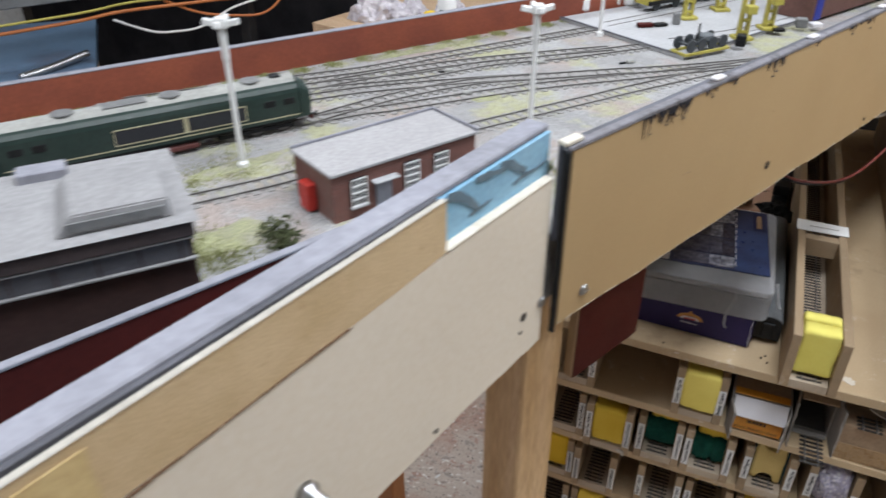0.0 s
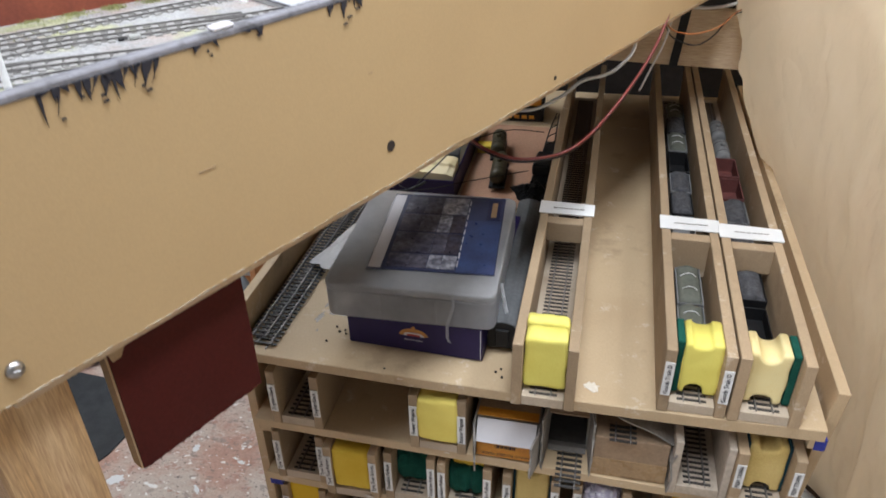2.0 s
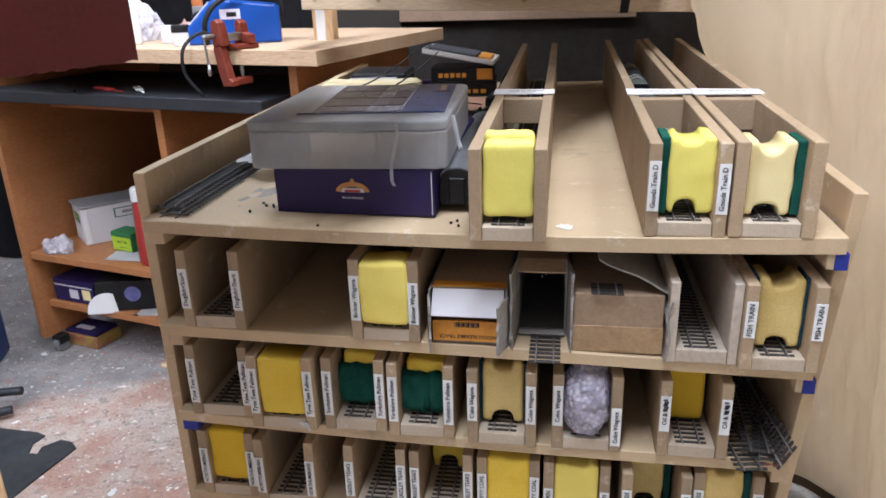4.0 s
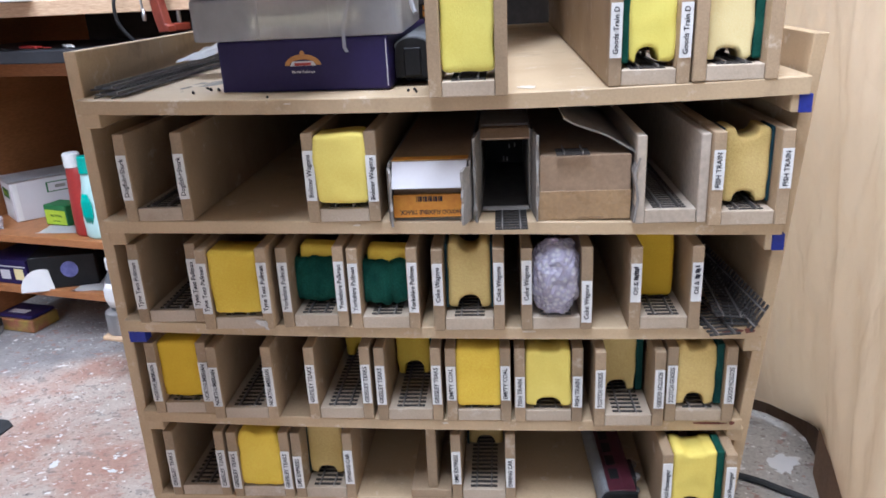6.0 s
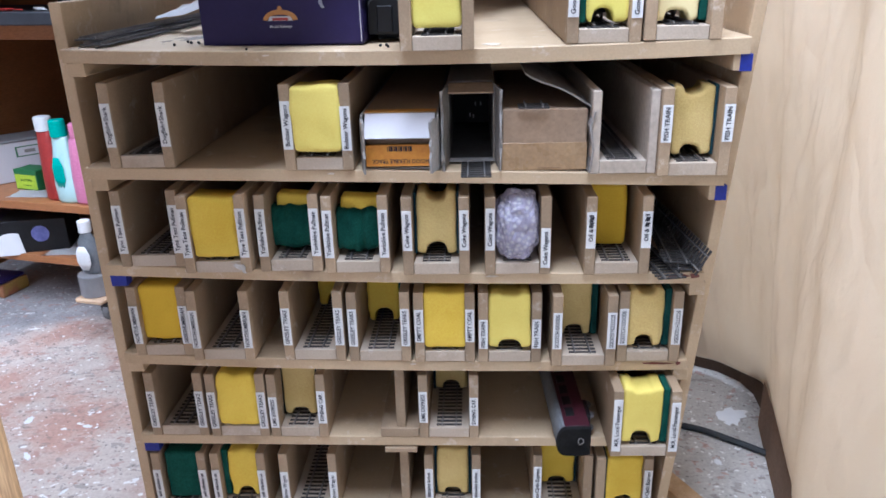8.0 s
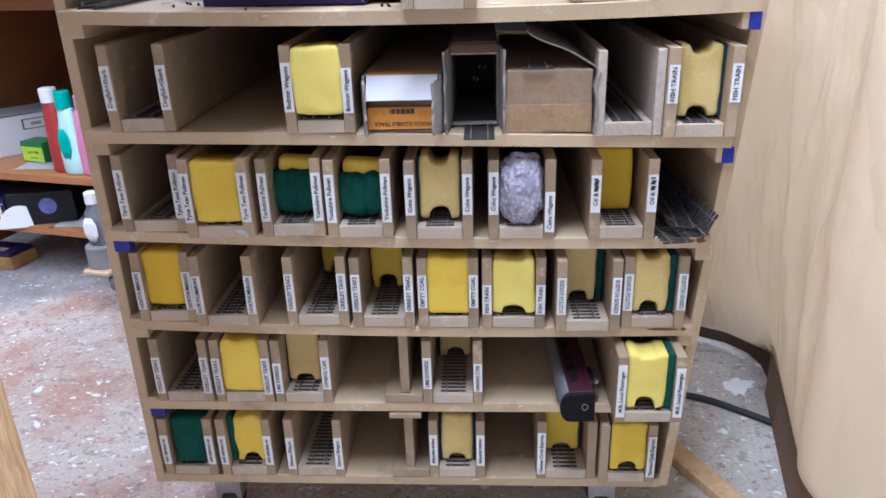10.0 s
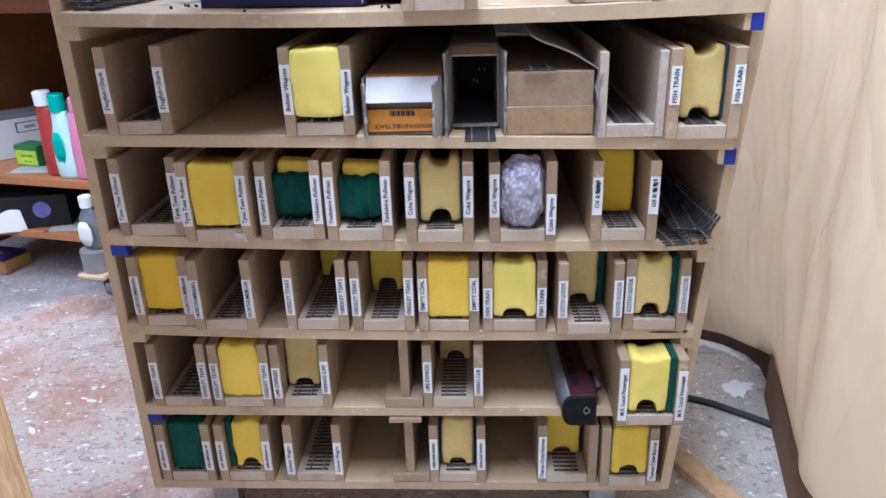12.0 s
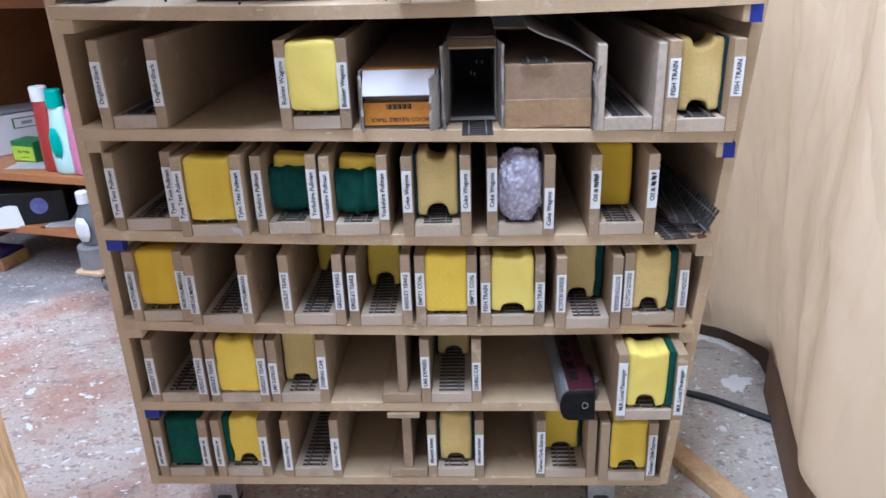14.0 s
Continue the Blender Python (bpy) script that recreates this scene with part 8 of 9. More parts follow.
BUSH = surface("dark_olive_foliage", (0.075, 0.085, 0.035), (0.05, 0.06, 0.025), big=90, rough=0.95)
GRASSM = surface("pale_grass_tuft", (0.31, 0.315, 0.13), (0.25, 0.26, 0.105), big=60, rough=0.95)
bush(-0.062, -0.482, 0.016, 1, BUSH, "dark olive scenic bush beside the hut")
bush(-0.050, -0.492, 0.012, 2, BUSH, "dark olive scenic bush beside the hut")
bush(0.080, -0.300, 0.010, 3, BUSH, "small olive bush by the board corner")
rnd = random.Random(5)
bm = B()
for cx, cy, sx, sy, n in ((-0.092, -0.520, 0.034, 0.026, 2600), (-0.175, -0.425, 0.02, 0.05, 700), (0.085, -0.315, 0.022, 0.03, 500), (-0.24, -0.19, 0.05, 0.05, 300), (-0.10, -0.03, 0.04, 0.05, 200),
                          *((-0.43 + 0.0226 * q, -0.425 + 0.033 * q, 0.010, 0.010, 330) for q in range(21)), *((-0.235 + 0.03 * q, -0.515 + 0.035 * q, 0.012, 0.014, 170) for q in range(5))):
    for k in range(n):
        x, y = rnd.gauss(cx, sx * 0.6), rnd.gauss(cy, sy * 0.6)
        a, hh = rnd.uniform(0, 6.28), rnd.uniform(0.001, 0.003)
        w = 0.0007
        vs = [bm.verts.new((x + w * math.cos(a), y + w * math.sin(a), LZ - 0.0003)), bm.verts.new((x - w * math.cos(a), y - w * math.sin(a), LZ - 0.0003)), bm.verts.new((x + rnd.uniform(-0.001, 0.001), y + rnd.uniform(-0.001, 0.001), LZ + hh))]
        bm.faces.new(vs)
solid("scenic_grass", bm, GRASSM, "pale yellow-green scenic grass on the layout", "grass", "stuff")

# ---------------------------------------------------------------- beam, post, dust sheet, floor things
beam = thing("support_beam", (0, 0, 0), "pale pine crossbeam on a post behind the rack", "beam")
bm = B()
prism(bm, [(-0.040, 0.869), (0.634, 0.850), (0.634, 0.945), (-0.040, 0.964)], 0.678, 0.698, "y", 0.001)
pb = part("plank", bm, PINE_X, beam)
for x, z in ((-0.015, 0.885), (0.10, 0.882), (0.352, 0.876)):
    bm = B()
    lathe(bm, [(0.0042, 0.0), (0.0042, 0.0006)], n=12, m=pose(x, 0.678, z, 90, 0, 0))
    part("knot", bm, MDF_EDGE, pb, "dark knot")
bm = B()
prism(bm, [(0.510, 0.851), (0.524, 0.851), (0.534, 0.947), (0.520, 0.947)], 0.6755, 0.6775, "y")
part("strap", bm, BLACK, pb, "black strap over the plank")
boxpart("post", (-0.112, 0.945, 0.0), (-0.068, 0.985, 1.02), PINE, beam, "square pine post", 0.002)
boxpart("post_cleat", (-0.112, 0.699, 0.90), (-0.068, 0.944, 0.95), PINE, beam, "short pine cleat", 0.002)
boxpart("post_plate", (-0.104, 0.9435, 0.78), (-0.084, 0.9449, 0.865), WHITEP, beam, "white plastic plate", 0.0006)

# upper line of the sheet, hem below it and the hem's height
# The first three points, out of view, are added to block leaking light.
SHEET_PLAN = (((0.88, 1.60), (0.98, 1.60), 0.030), ((0.82, 1.10), (0.88, 1.15), 0.030), ((0.770, 0.740), (0.820, 0.78), 0.030), ((0.742, 0.680), (0.800, 0.66), 0.020), ((0.722, 0.666), (0.814, 0.622), 0.028),
              ((0.704, 0.652), (0.830, 0.604), 0.032), ((0.699, 0.630), (0.846, 0.589), 0.034), ((0.715, 0.48), (0.880, 0.568), 0.034), ((0.737, 0.320), (0.912, 0.519), 0.037), ((0.750, 0.260), (0.921, 0.472), 0.050),
              ((0.765, 0.215), (0.903, 0.404), 0.078), ((0.785, 0.175), (0.874, 0.296), 0.102), ((0.803, 0.140), (0.850, 0.193), 0.100), ((0.812, 0.105), (0.835, 0.130), 0.100), ((0.812, 0.050), (0.813, 0.037), 0.105),
              ((0.93, -0.06), (0.90, -0.07), 0.030), ((1.10, -0.26), (1.06, -0.28), 0.008), ((1.32, -0.62), (1.29, -0.63), 0.006), ((1.5, -1.0), (1.47, -1.01), 0.006))


def dust_sheet():
    bm = B()
    pts = [Vector((*a, 0)) for a, b, h in SHEET_PLAN]
    hems = [Vector((*b, h)) for a, b, h in SHEET_PLAN]
    fine, low_line = [], []
    for i in range(len(pts) - 1):
        p0, p1, p2, p3 = pts[max(i - 1, 0)], pts[i], pts[i + 1], pts[min(i + 2, len(pts) - 1)]
        h0, h1, h2, h3 = hems[max(i - 1, 0)], hems[i], hems[i + 1], hems[min(i + 2, len(pts) - 1)]
        n = max(6, int(max((p2 - p1).length, (h2 - h1).length) / 0.008))
        for k in range(n):
            t = k / n
            fine.append(0.5 * ((2 * p1) + (p2 - p0) * t + (2 * p0 - 5 * p1 + 4 * p2 - p3) * t * t + (3 * p1 - p0 - 3 * p2 + p3) * t ** 3))
            low_line.append(0.5 * ((2 * h1) + (h2 - h0) * t + (2 * h0 - 5 * h1 + 4 * h2 - h3) * t * t + (3 * h1 - h0 - 3 * h2 + h3) * t ** 3))
    fine.append(pts[-1])
    low_line.append(hems[-1])
    rows = 120
    run = 0.0
    cols = []
    for i, p in enumerate(fine):
        if i:
            run += max((p - fine[i - 1]).xy.length, 0.7 * (low_line[i] - low_line[i - 1]).xy.length)
        d = (fine[min(i + 1, len(fine) - 1)] - fine[max(i - 1, 0)]).xy.normalized()
        nn = Vector((-d.y, d.x))
        foot = low_line[i]
        zb = max(0.0015, foot.z)
        col = []
        for j in range(rows + 1):
            z = zb + (1.32 - zb) * j / rows
            fold = 0.010 * noise.noise(Vector((run * 6, z * 0.9, 0))) + 0.0034 * noise.noise(Vector((run * 17 + z * 3, z * 2.4, 4))) + 0.0016 * noise.noise(Vector((run * 34, z * 16, 9))) + 0.0008 * noise.noise(Vector((run * 70, z * 50, 2)))
            # sharp creases running both ways, as cotton keeps after folding
            fold += 0.0030 * max(0.0, 1 - abs(noise.noise(Vector((run * 4.5 + z * 1.3, z * 2.4, 3)))) * 11) + 0.0022 * max(0.0, 1 - abs(noise.noise(Vector((run * 9 - z * 5, z * 6, 8)))) * 10)
            fold += 0.0028 * max(0.0, 1 - abs(noise.noise(Vector((run * 13 + z * 2.2, z * 1.8, 14)))) * 14) - 0.0018 * max(0.0, 1 - abs(noise.noise(Vector((run * 10 - z * 3, z * 2.2, 19)))) * 14)
            # the skirt hangs in upright pleats that fan out towards the floor
            low = max(0.0, min(1.0, (0.80 - z) / 0.55))
            pleat = noise.noise(Vector((run * 15 + 0.9 * z, z * 0.7, 21)))
            fold += 0.0046 * abs(noise.noise(Vector((run * 11 + 2.0 * z, z * 6.5, 41)))) + 0.0028 * abs(noise.noise(Vector((run * 24 - 4 * z, z * 13, 47))))
            # a slanting crease above the rack
            off = ((z - 0.95) * 0.709 - (0.551 - p.y) * 0.705) / 0.006
            fold += 0.006 * max(0.0, 1 - abs(off)) * (1 if 0.45 < p.y < 0.69 else 0)
            fold += low * (0.022 * pleat + 0.012 * max(0.0, 1 - abs(noise.noise(Vector((run * 8 - 1.2 * z, z * 1.1, 33)))) * 6))
            calm = min(1.0, (1.32 - z) * 5) * min(1.0, 0.05 + (z - zb) / 0.18)
            # at its rear edge the sheet leans in over the rack
            rear = max(0.0, min(1.0, (p.y - 0.34) / 0.26))
            lean = rear * rear * (3 - 2 * rear) * (0.030 * max(0.0, min(1.0, (z - 0.60) / 0.13)) + 0.28 * max(0.0, min(0.35, z - 0.73)))
            spread = max(0.0, min(1.0, (0.80 - z) / (0.80 - zb)))
            q = p.xy.lerp(foot.xy, spread ** 1.15) - nn * (fold * calm) - Vector((lean, 0))
            col.append(bm.verts.new((q.x, q.y, z)))
        cols.append(col)
    for a, b in zip(cols, cols[1:]):
        for j in range(rows):
            bm.faces.new((a[j], b[j], b[j + 1], a[j + 1]))
    bmesh.ops.solidify(bm, geom=bm.faces[:], thickness=0.0012)
    solid("dust_sheet", bm, SHEET, "beige cotton dust sheet hanging in soft folds", "sheet", smooth=True)


dust_sheet()
boxr = thing("side_baseboard", (0, 0, 0), "neighbouring baseboard from which the sheet hangs", "baseboard")
bm = B()
prism(bm, [(0.69, 1.55), (0.60, 0.60), (0.72, 0.40), (0.77, 0.16), (0.79, 0.03), (0.92, -0.09), (1.51, -1.02), (1.57, -0.99), (1.0, 0.0), (0.86, 0.19), (0.78, 0.48), (0.90, 1.55)], 1.3205, 1.34, "z")
part("board", bm, MDF, boxr)
for x, y in ((1.525, -0.990), (0.86, 1.45)):
    boxpart("leg", (x, y, 0), (x + 0.03, y + 0.03, 1.3202), PINE, boxr)

DARKWOOD = surface("dark_brown_board", (0.27, 0.185, 0.125), (0.21, 0.14, 0.095), big=7, rough=0.8, spec=0.15)
pm = plane_frame(Vector((0.838, 0.129, 0)), Vector((0.222, 0.975, 0)).normalized(), Vector((-0.975, 0.222, 0)))
brown = thing("brown_board", (0, 0, 0), "brown board on the floor behind the dust sheet, with an added shade strip", "board")
bm = B()
box(bm, (-0.10, 0.0005, 0.0), (0.285, 0.0185, 0.116), 0.001)
part("board", bm, DARKWOOD, brown, m=pm)
# added strip bent round the corner: hem shade put in colour, blocks leaking light
near = [Vector(p) for p in ((0.906, 0.408), (0.924, 0.452), (0.9285, 0.505), (0.918, 0.549), (0.887, 0.589), (0.848, 0.612), (0.800, 0.650), (0.790, 0.80))]
bm = B()
ring = []
for k, p in enumerate(near):
    d = (near[min(k + 1, len(near) - 1)] - near[max(k - 1, 0)]).normalized()
    o = Vector((d.y, -d.x)) * 0.010
    ring.append([bm.verts.new((*q, z)) for q, z in ((p, 0.0), (p + o, 0.0), (p + o, 0.100), (p, 0.100))])
for a, b in zip(ring, ring[1:]):
    for k in range(4):
        bm.faces.new((a[k], b[k], b[(k + 1) % 4], a[(k + 1) % 4]))
bm.faces.new(ring[0]), bm.faces.new(ring[-1][::-1])
bmesh.ops.recalc_face_normals(bm, faces=bm.faces[:])
part("bent_strip", bm, surface("hem_shade_brown", (0.10, 0.068, 0.050), (0.075, 0.052, 0.040), big=8, rough=0.8, spec=0.15), brown, "added dark strip for the shade under the hem")
bm = B()
pipe(bm, [(0.45, 0.52, 0.006), (0.62, 0.43, 0.006), (0.771, 0.393, 0.006), (0.84, 0.35, 0.006), (0.899, 0.302, 0.006)], 0.0055, 10)
solid("floor_cable", bm, RUBBER, "thick black cable lying across the floor", "cable", smooth=True)
bm = B()
box(bm, (0, 0, 0), (0.30, 0.034, 0.016), 0.001, m=pose(0.680, 0.245, 0.0005, 0, 0, -63))
solid("wooden_batten", bm, PINE, "orange pine batten on the floor under the rack", "batten")
bm = B()
prism(bm, [(-0.578, 0.541), (-0.60, 0.56), (-0.63, 0.565), (-0.655, 0.535), (-0.648, 0.512), (-0.668, 0.512), (-0.682, 0.545), (-0.675, 0.575), (-0.70, 0.585), (-0.95, 0.60), (-1.0, 0.40), (-0.95, 0.33), (-0.62, 0.325), (-0.605, 0.36), (-0.595, 0.44)], 0.0005, 0.004, "z", 0.0006)
solid("rubber_mat", bm, RUBBER, "torn dark grey rubber mat on the floor", "mat")
for x, y, sx, sy, seed in ((0.862, 0.430, 0.075, 0.055, 21), (-0.42, 0.42, 0.03, 0.018, 22), (-0.36, 0.31, 0.035, 0.012, 23), (-0.30, 0.40, 0.022, 0.012, 24), (-0.55, 0.30, 0.05, 0.03, 25), (-0.25, 0.22, 0.02, 0.008, 26), (0.80, 0.30, 0.02, 0.014, 27)):
    splash("paint_splash", x, y, 0.0003, sx, sy, seed, "splash of dry white paint on the floor", "paint splash")
bm = B()
pipe(bm, [(-0.005, 0.135, 0.002), (0.0, 0.12, 0.002), (0.012, 0.115, 0.002), (0.022, 0.125, 0.002), (0.018, 0.14, 0.002)], 0.0012, 6)
solid("wire_offcut", bm, PAPER, "bent offcut of white wire on the floor", "wire")

# ---------------------------------------------------------------- work bench
kx, ky = Vector((-0.97, 0.245, 0)).normalized(), Vector((0.245, 0.97, 0)).normalized()
KM = Matrix.Identity(4)
KM.col[0][:3], KM.col[1][:3], KM.col[2][:3], KM.col[3][:3] = kx, ky, (0, 0, 1), (-0.05, 0.712, 0)
bench = thing("work_bench", KM, "orange wood-veneer bench with open shelves and pine top", "work bench")
boxpart("bench_top", (-0.02, 0.0, 0.767), (0.92, 0.60, 0.796), DESKTOP, bench, "worn pale bench top", 0.0012)
boxpart("tray", (0.10, -0.02, 0.676), (0.90, 0.36, 0.702), DARKTRAY, bench, "dark grey sliding tray", 0.002)
boxpart("side_panel", (0.895, 0.0, 0.045), (0.915, 0.56, 0.7665), DESKWOOD, bench, bevel=0.001)
boxpart("side_panel", (0.395, 0.02, 0.045), (0.415, 0.56, 0.6755), DESKWOOD, bench, bevel=0.001)
boxpart("side_panel", (0.06, 0.05, 0.0), (0.08, 0.56, 0.7665), DESKWOOD, bench, bevel=0.001)
boxpart("shelf", (0.4155, 0.01, 0.268), (0.8945, 0.42, 0.286), DESKWOOD, bench, bevel=0.001)
boxpart("shelf", (0.4155, 0.03, 0.128), (0.8945, 0.42, 0.146), DESKWOOD, bench, bevel=0.001)
# Back panel takes the same near-black, for the shade inside the bench.
boxpart("back_panel", (0.08, 0.561, 0.05), (0.915, 0.575, 0.7665), SHADE_BLACK, bench, bevel=0.001)
boxpart("rail", (0.4155, 0.16, 0.632), (0.8945, 0.18, 0.6755), DESKWOOD, bench, bevel=0.001)
for x, y in ((0.88, 0.03), (0.43, 0.03), (0.88, 0.5), (0.43, 0.5)):
    bm = B()
    lathe(bm, [(0.018, -0.010), (0.022, -0.007), (0.022, 0.007), (0.018, 0.010)], n=18, m=pose(x, y, 0.022, 0, 90, 0))
    c = part("castor", bm, WAGGREY, bench, "grey plastic castor")
    boxpart("castor_bracket", (x - 0.014, y - 0.016, 0.024), (x + 0.014, y + 0.016, 0.0448), BLACK, c)


def on_bench(x, y, z=0.7965, a=0.0):
    return KM @ pose(x, y, z, 0, 0, a)


def bottle(at, prof, material, cap, cap_prof, label, band=None):
    t = thing("bottle", at, label, "bottle")
    bm = B()
    lathe(bm, prof, n=22, squash=0.62)
    part("bottle_body", bm, material, t, smooth=True)
    bm = B()
    lathe(bm, cap_prof, n=18)
    part("cap", bm, cap, t, "moulded cap", smooth=False)
    if band:
        z0, z1, r, mt = band
        bm = B()
        lathe(bm, [(r * 0.5, z0), (r, z0 + (z1 - z0) * 0.3), (r, z0 + (z1 - z0) * 0.7), (r * 0.5, z1)], n=22, squash=0.10, at=(0, -0.0205, 0))
        part("label_patch", bm, mt, t, "oval printed label", smooth=True)
    return t


TEAL = surface("pale_teal_plastic", (0.52, 0.74, 0.72), (0.48, 0.70, 0.68), big=20, rough=0.3, grain=0.02)
TEALD = surface("teal_plastic", (0.02, 0.42, 0.34), rough=0.35)
PINKP = surface("pink_plastic", (0.62, 0.22, 0.36), (0.56, 0.18, 0.32), big=20, rough=0.3)
REDP = surface("red_plastic", (0.36, 0.035, 0.03), (0.30, 0.03, 0.025), big=20, rough=0.35)
BODY = [(0.030, 0.0), (0.034, 0.006), (0.035, 0.04), (0.031, 0.085), (0.023, 0.122), (0.021, 0.142), (0.019, 0.150)]
CAPP = [(0.0175, 0.1495), (0.0180, 0.153), (0.0170, 0.184), (0.0155, 0.187)]
bottle(on_bench(0.487, 0.042, 0.2865, 6), BODY, TEAL, TEALD, CAPP, "pale teal plastic bottle with a green cap", (0.035, 0.105, 0.017, TEALD))
bottle(on_bench(0.534, 0.052, 0.2865, 12), [(0.027, 0.0), (0.030, 0.006), (0.030, 0.05), (0.026, 0.12), (0.023, 0.155), (0.019, 0.160)], REDP, WHITEP, [(0.0185, 0.1595), (0.0185, 0.188), (0.016, 0.191)], "red plastic bottle with a white cap")
bottle(on_bench(0.440, 0.036, 0.2865, 0), [(0.022, 0.0), (0.025, 0.006), (0.025, 0.06), (0.020, 0.12), (0.016, 0.145), (0.010, 0.15)], PINKP, PINKP, [(0.0095, 0.1495), (0.0095, 0.178), (0.006, 0.182)], "pink plastic bottle with a narrow neck")
bottle(on_bench(0.385, -0.046, 0.1555, 0), [(0.022, 0.0), (0.024, 0.005), (0.024, 0.07), (0.014, 0.088), (0.012, 0.095)], GREYCOACH, WHITEP, [(0.0135, 0.0945), (0.0135, 0.118), (0.012, 0.12)], "grey bottle with a white cap and label", (0.012, 0.066, 0.018, WHITEP))
bm = B()
prism(bm, arc(0, 0, 0.034, 0.034, 0, 360, 20)[:-1], 0.0, 0.050, "z", 0.003, 2)
solid("clear_tub", bm, MILKY, "cloudy clear plastic tub on the side bracket", "tub", m=on_bench(0.385, -0.046, 0.105))


def shelf_box(at, w, d, hgt, body, label, patches, lid=None):
    t = thing("carton", at, label, "carton")
    bm = B()
    box(bm, (0, 0, 0), (w, d, hgt), 0.0015)
    part("carton_body", bm, body, t)
    for x0, z0, x1, z1, mt, lab in patches:
        boxpart("printed_patch", (x0, -0.0007, z0), (x1, -0.0001, z1), mt, t, lab, 0.0)
    if lid:
        boxpart("lid", (-0.004, -0.006, hgt + 0.0003), (w + 0.004, d + 0.002, hgt + 0.006), lid, t, "grey cloudy lid", 0.002)
    return t


BAGWHITE = surface("white_bag_plastic", (0.62, 0.59, 0.61), (0.40, 0.36, 0.40), big=55, rough=0.3, bump=0.1, dirt=(0.16, 0.13, 0.16), dirt_at=(0.58, 0.72), dirt_scale=28)
PINKCLOTH = surface("pinkish_cloth", (0.55, 0.36, 0.30), (0.48, 0.30, 0.24), big=40, rough=0.9)
BACKDROP_BLACK = surface("black_cloth", (0.016, 0.015, 0.017), (0.028, 0.026, 0.028), big=9, rough=0.95, spec=0.06)


def heap(name, at, sx, sy, hgt, material, label, category, seed):
    """A crumpled soft bundle with sharp creases and a flat underside."""
    bm = B()
    bmesh.ops.create_icosphere(bm, subdivisions=4, radius=1.0)
    off = Vector((seed * 2.3, seed * 1.1, 0))
    for v in bm.verts:
        n = v.co.copy()
        k = 0.82 + 0.30 * noise.noise(n * 1.3 + off) + 0.55 * max(0.0, 0.22 - abs(noise.noise(n * 2.2 + off))) + 0.10 * noise.noise(n * 6 + off)
        v.co = Vector((n.x * sx / 2 * k, n.y * sy / 2 * k, max(0.0, n.z * hgt * k * (0.8 + 0.4 * noise.noise(Vector((n.x * 2, n.y * 2, 7)) + off)))))
    return solid(name, bm, material, label, category, m=at)


LIME = surface("lime_print", (0.45, 0.62, 0.04), (0.40, 0.56, 0.03), big=30, rough=0.5)
DGREEN = surface("green_print", (0.03, 0.16, 0.05), rough=0.5)
white_carton = shelf_box(on_bench(0.790, 0.095, 0.2865, 30), 0.098, 0.24, 0.098, CARD_WHITE, "white carton with green printing under a cloudy plastic lid", ((0.022, 0.056, 0.080, 0.080, DGREEN, "green printed panel"), (0.028, 0.061, 0.074, 0.075, LIME, "lime printed panel"), (0.016, 0.010, 0.082, 0.046, PAPER, "white printed panel")), MILKY)
for y0, y1, z0, z1, mt in ((0.080, 0.150, 0.060, 0.086, DGREEN), (0.084, 0.146, 0.0625, 0.0835, CARD_WHITE), (0.100, 0.125, 0.069, 0.077, CARD_GREY)):
    boxpart("printed_patch", (-0.0006 - 0.0003 * (mt is not DGREEN) - 0.0003 * (mt is CARD_GREY), y0, z0), (-0.0001, y1, z1), mt, white_carton, "outlined printed panel", 0.0)
boxpart("carton_edge", (-0.0012, 0.004, 0.002), (-0.0001, 0.016, 0.096), PAPER, white_carton, "bright folded edge", 0.0003)
shelf_box(on_bench(0.628, 0.092, 0.2865, 4), 0.072, 0.05, 0.050, DGREEN, "small lime and green carton on the bench shelf", ((0.003, 0.003, 0.069, 0.038, LIME, "lime printed panel"), (0.016, 0.022, 0.052, 0.028, DGREEN, "dark printed line"), (0.020, 0.010, 0.046, 0.013, DGREEN, "dark printed line")))
heap("plastic_bag", on_bench(0.835, 0.050, 0.2868, 10), 0.115, 0.075, 0.050, BAGWHITE, "clear bag of small white fittings on the shelf", "plastic bag", 31)
crumpled("paper_sheet", on_bench(0.625, 0.07, 0.2866, -12), 0.10, 0.06, 0.002, PAPER, "white sheet of paper on the bench shelf", "paper", 32, 10)
crumpled("paper_sheet", on_bench(0.540, 0.12, 0.1466, -20), 0.16, 0.14, 0.002, PAPER, "white sheet of paper on the lower shelf", "paper", 33, 10)
t = shelf_box(on_bench(0.735, 0.040, 0.1466, 0), 0.14, 0.12, 0.062, NAVY, "navy printed carton with photographs on the lower shelf", ((0.012, 0.012, 0.040, 0.040, SP_CREAM, "printed photograph"), (0.055, 0.012, 0.085, 0.036, CARD_WHITE, "white printed panel"), (0.004, 0.044, 0.136, 0.047, CARD_WHITE, "white printed line")))
t = shelf_box(on_bench(0.565, 0.085, 0.1466, -28), 0.15, 0.12, 0.080, BLACK, "black carton with a blue round emblem", ())
bm = B()
lathe(bm, [(0.020, 0.0), (0.020, 0.0006)], n=22, m=pose(0.060, -0.0002, 0.045, 90, 0, 0))
part("emblem", bm, surface("violet_blue_print", (0.16, 0.17, 0.42), (0.10, 0.11, 0.3), big=60, rough=0.4), t, "violet blue round emblem")
bm = B()
prism(bm, arc(0.125, -0.004, 0.052, 0.056, 0, 110, 10) + [(0.100, -0.004)], -0.0022, -0.0014, "y")
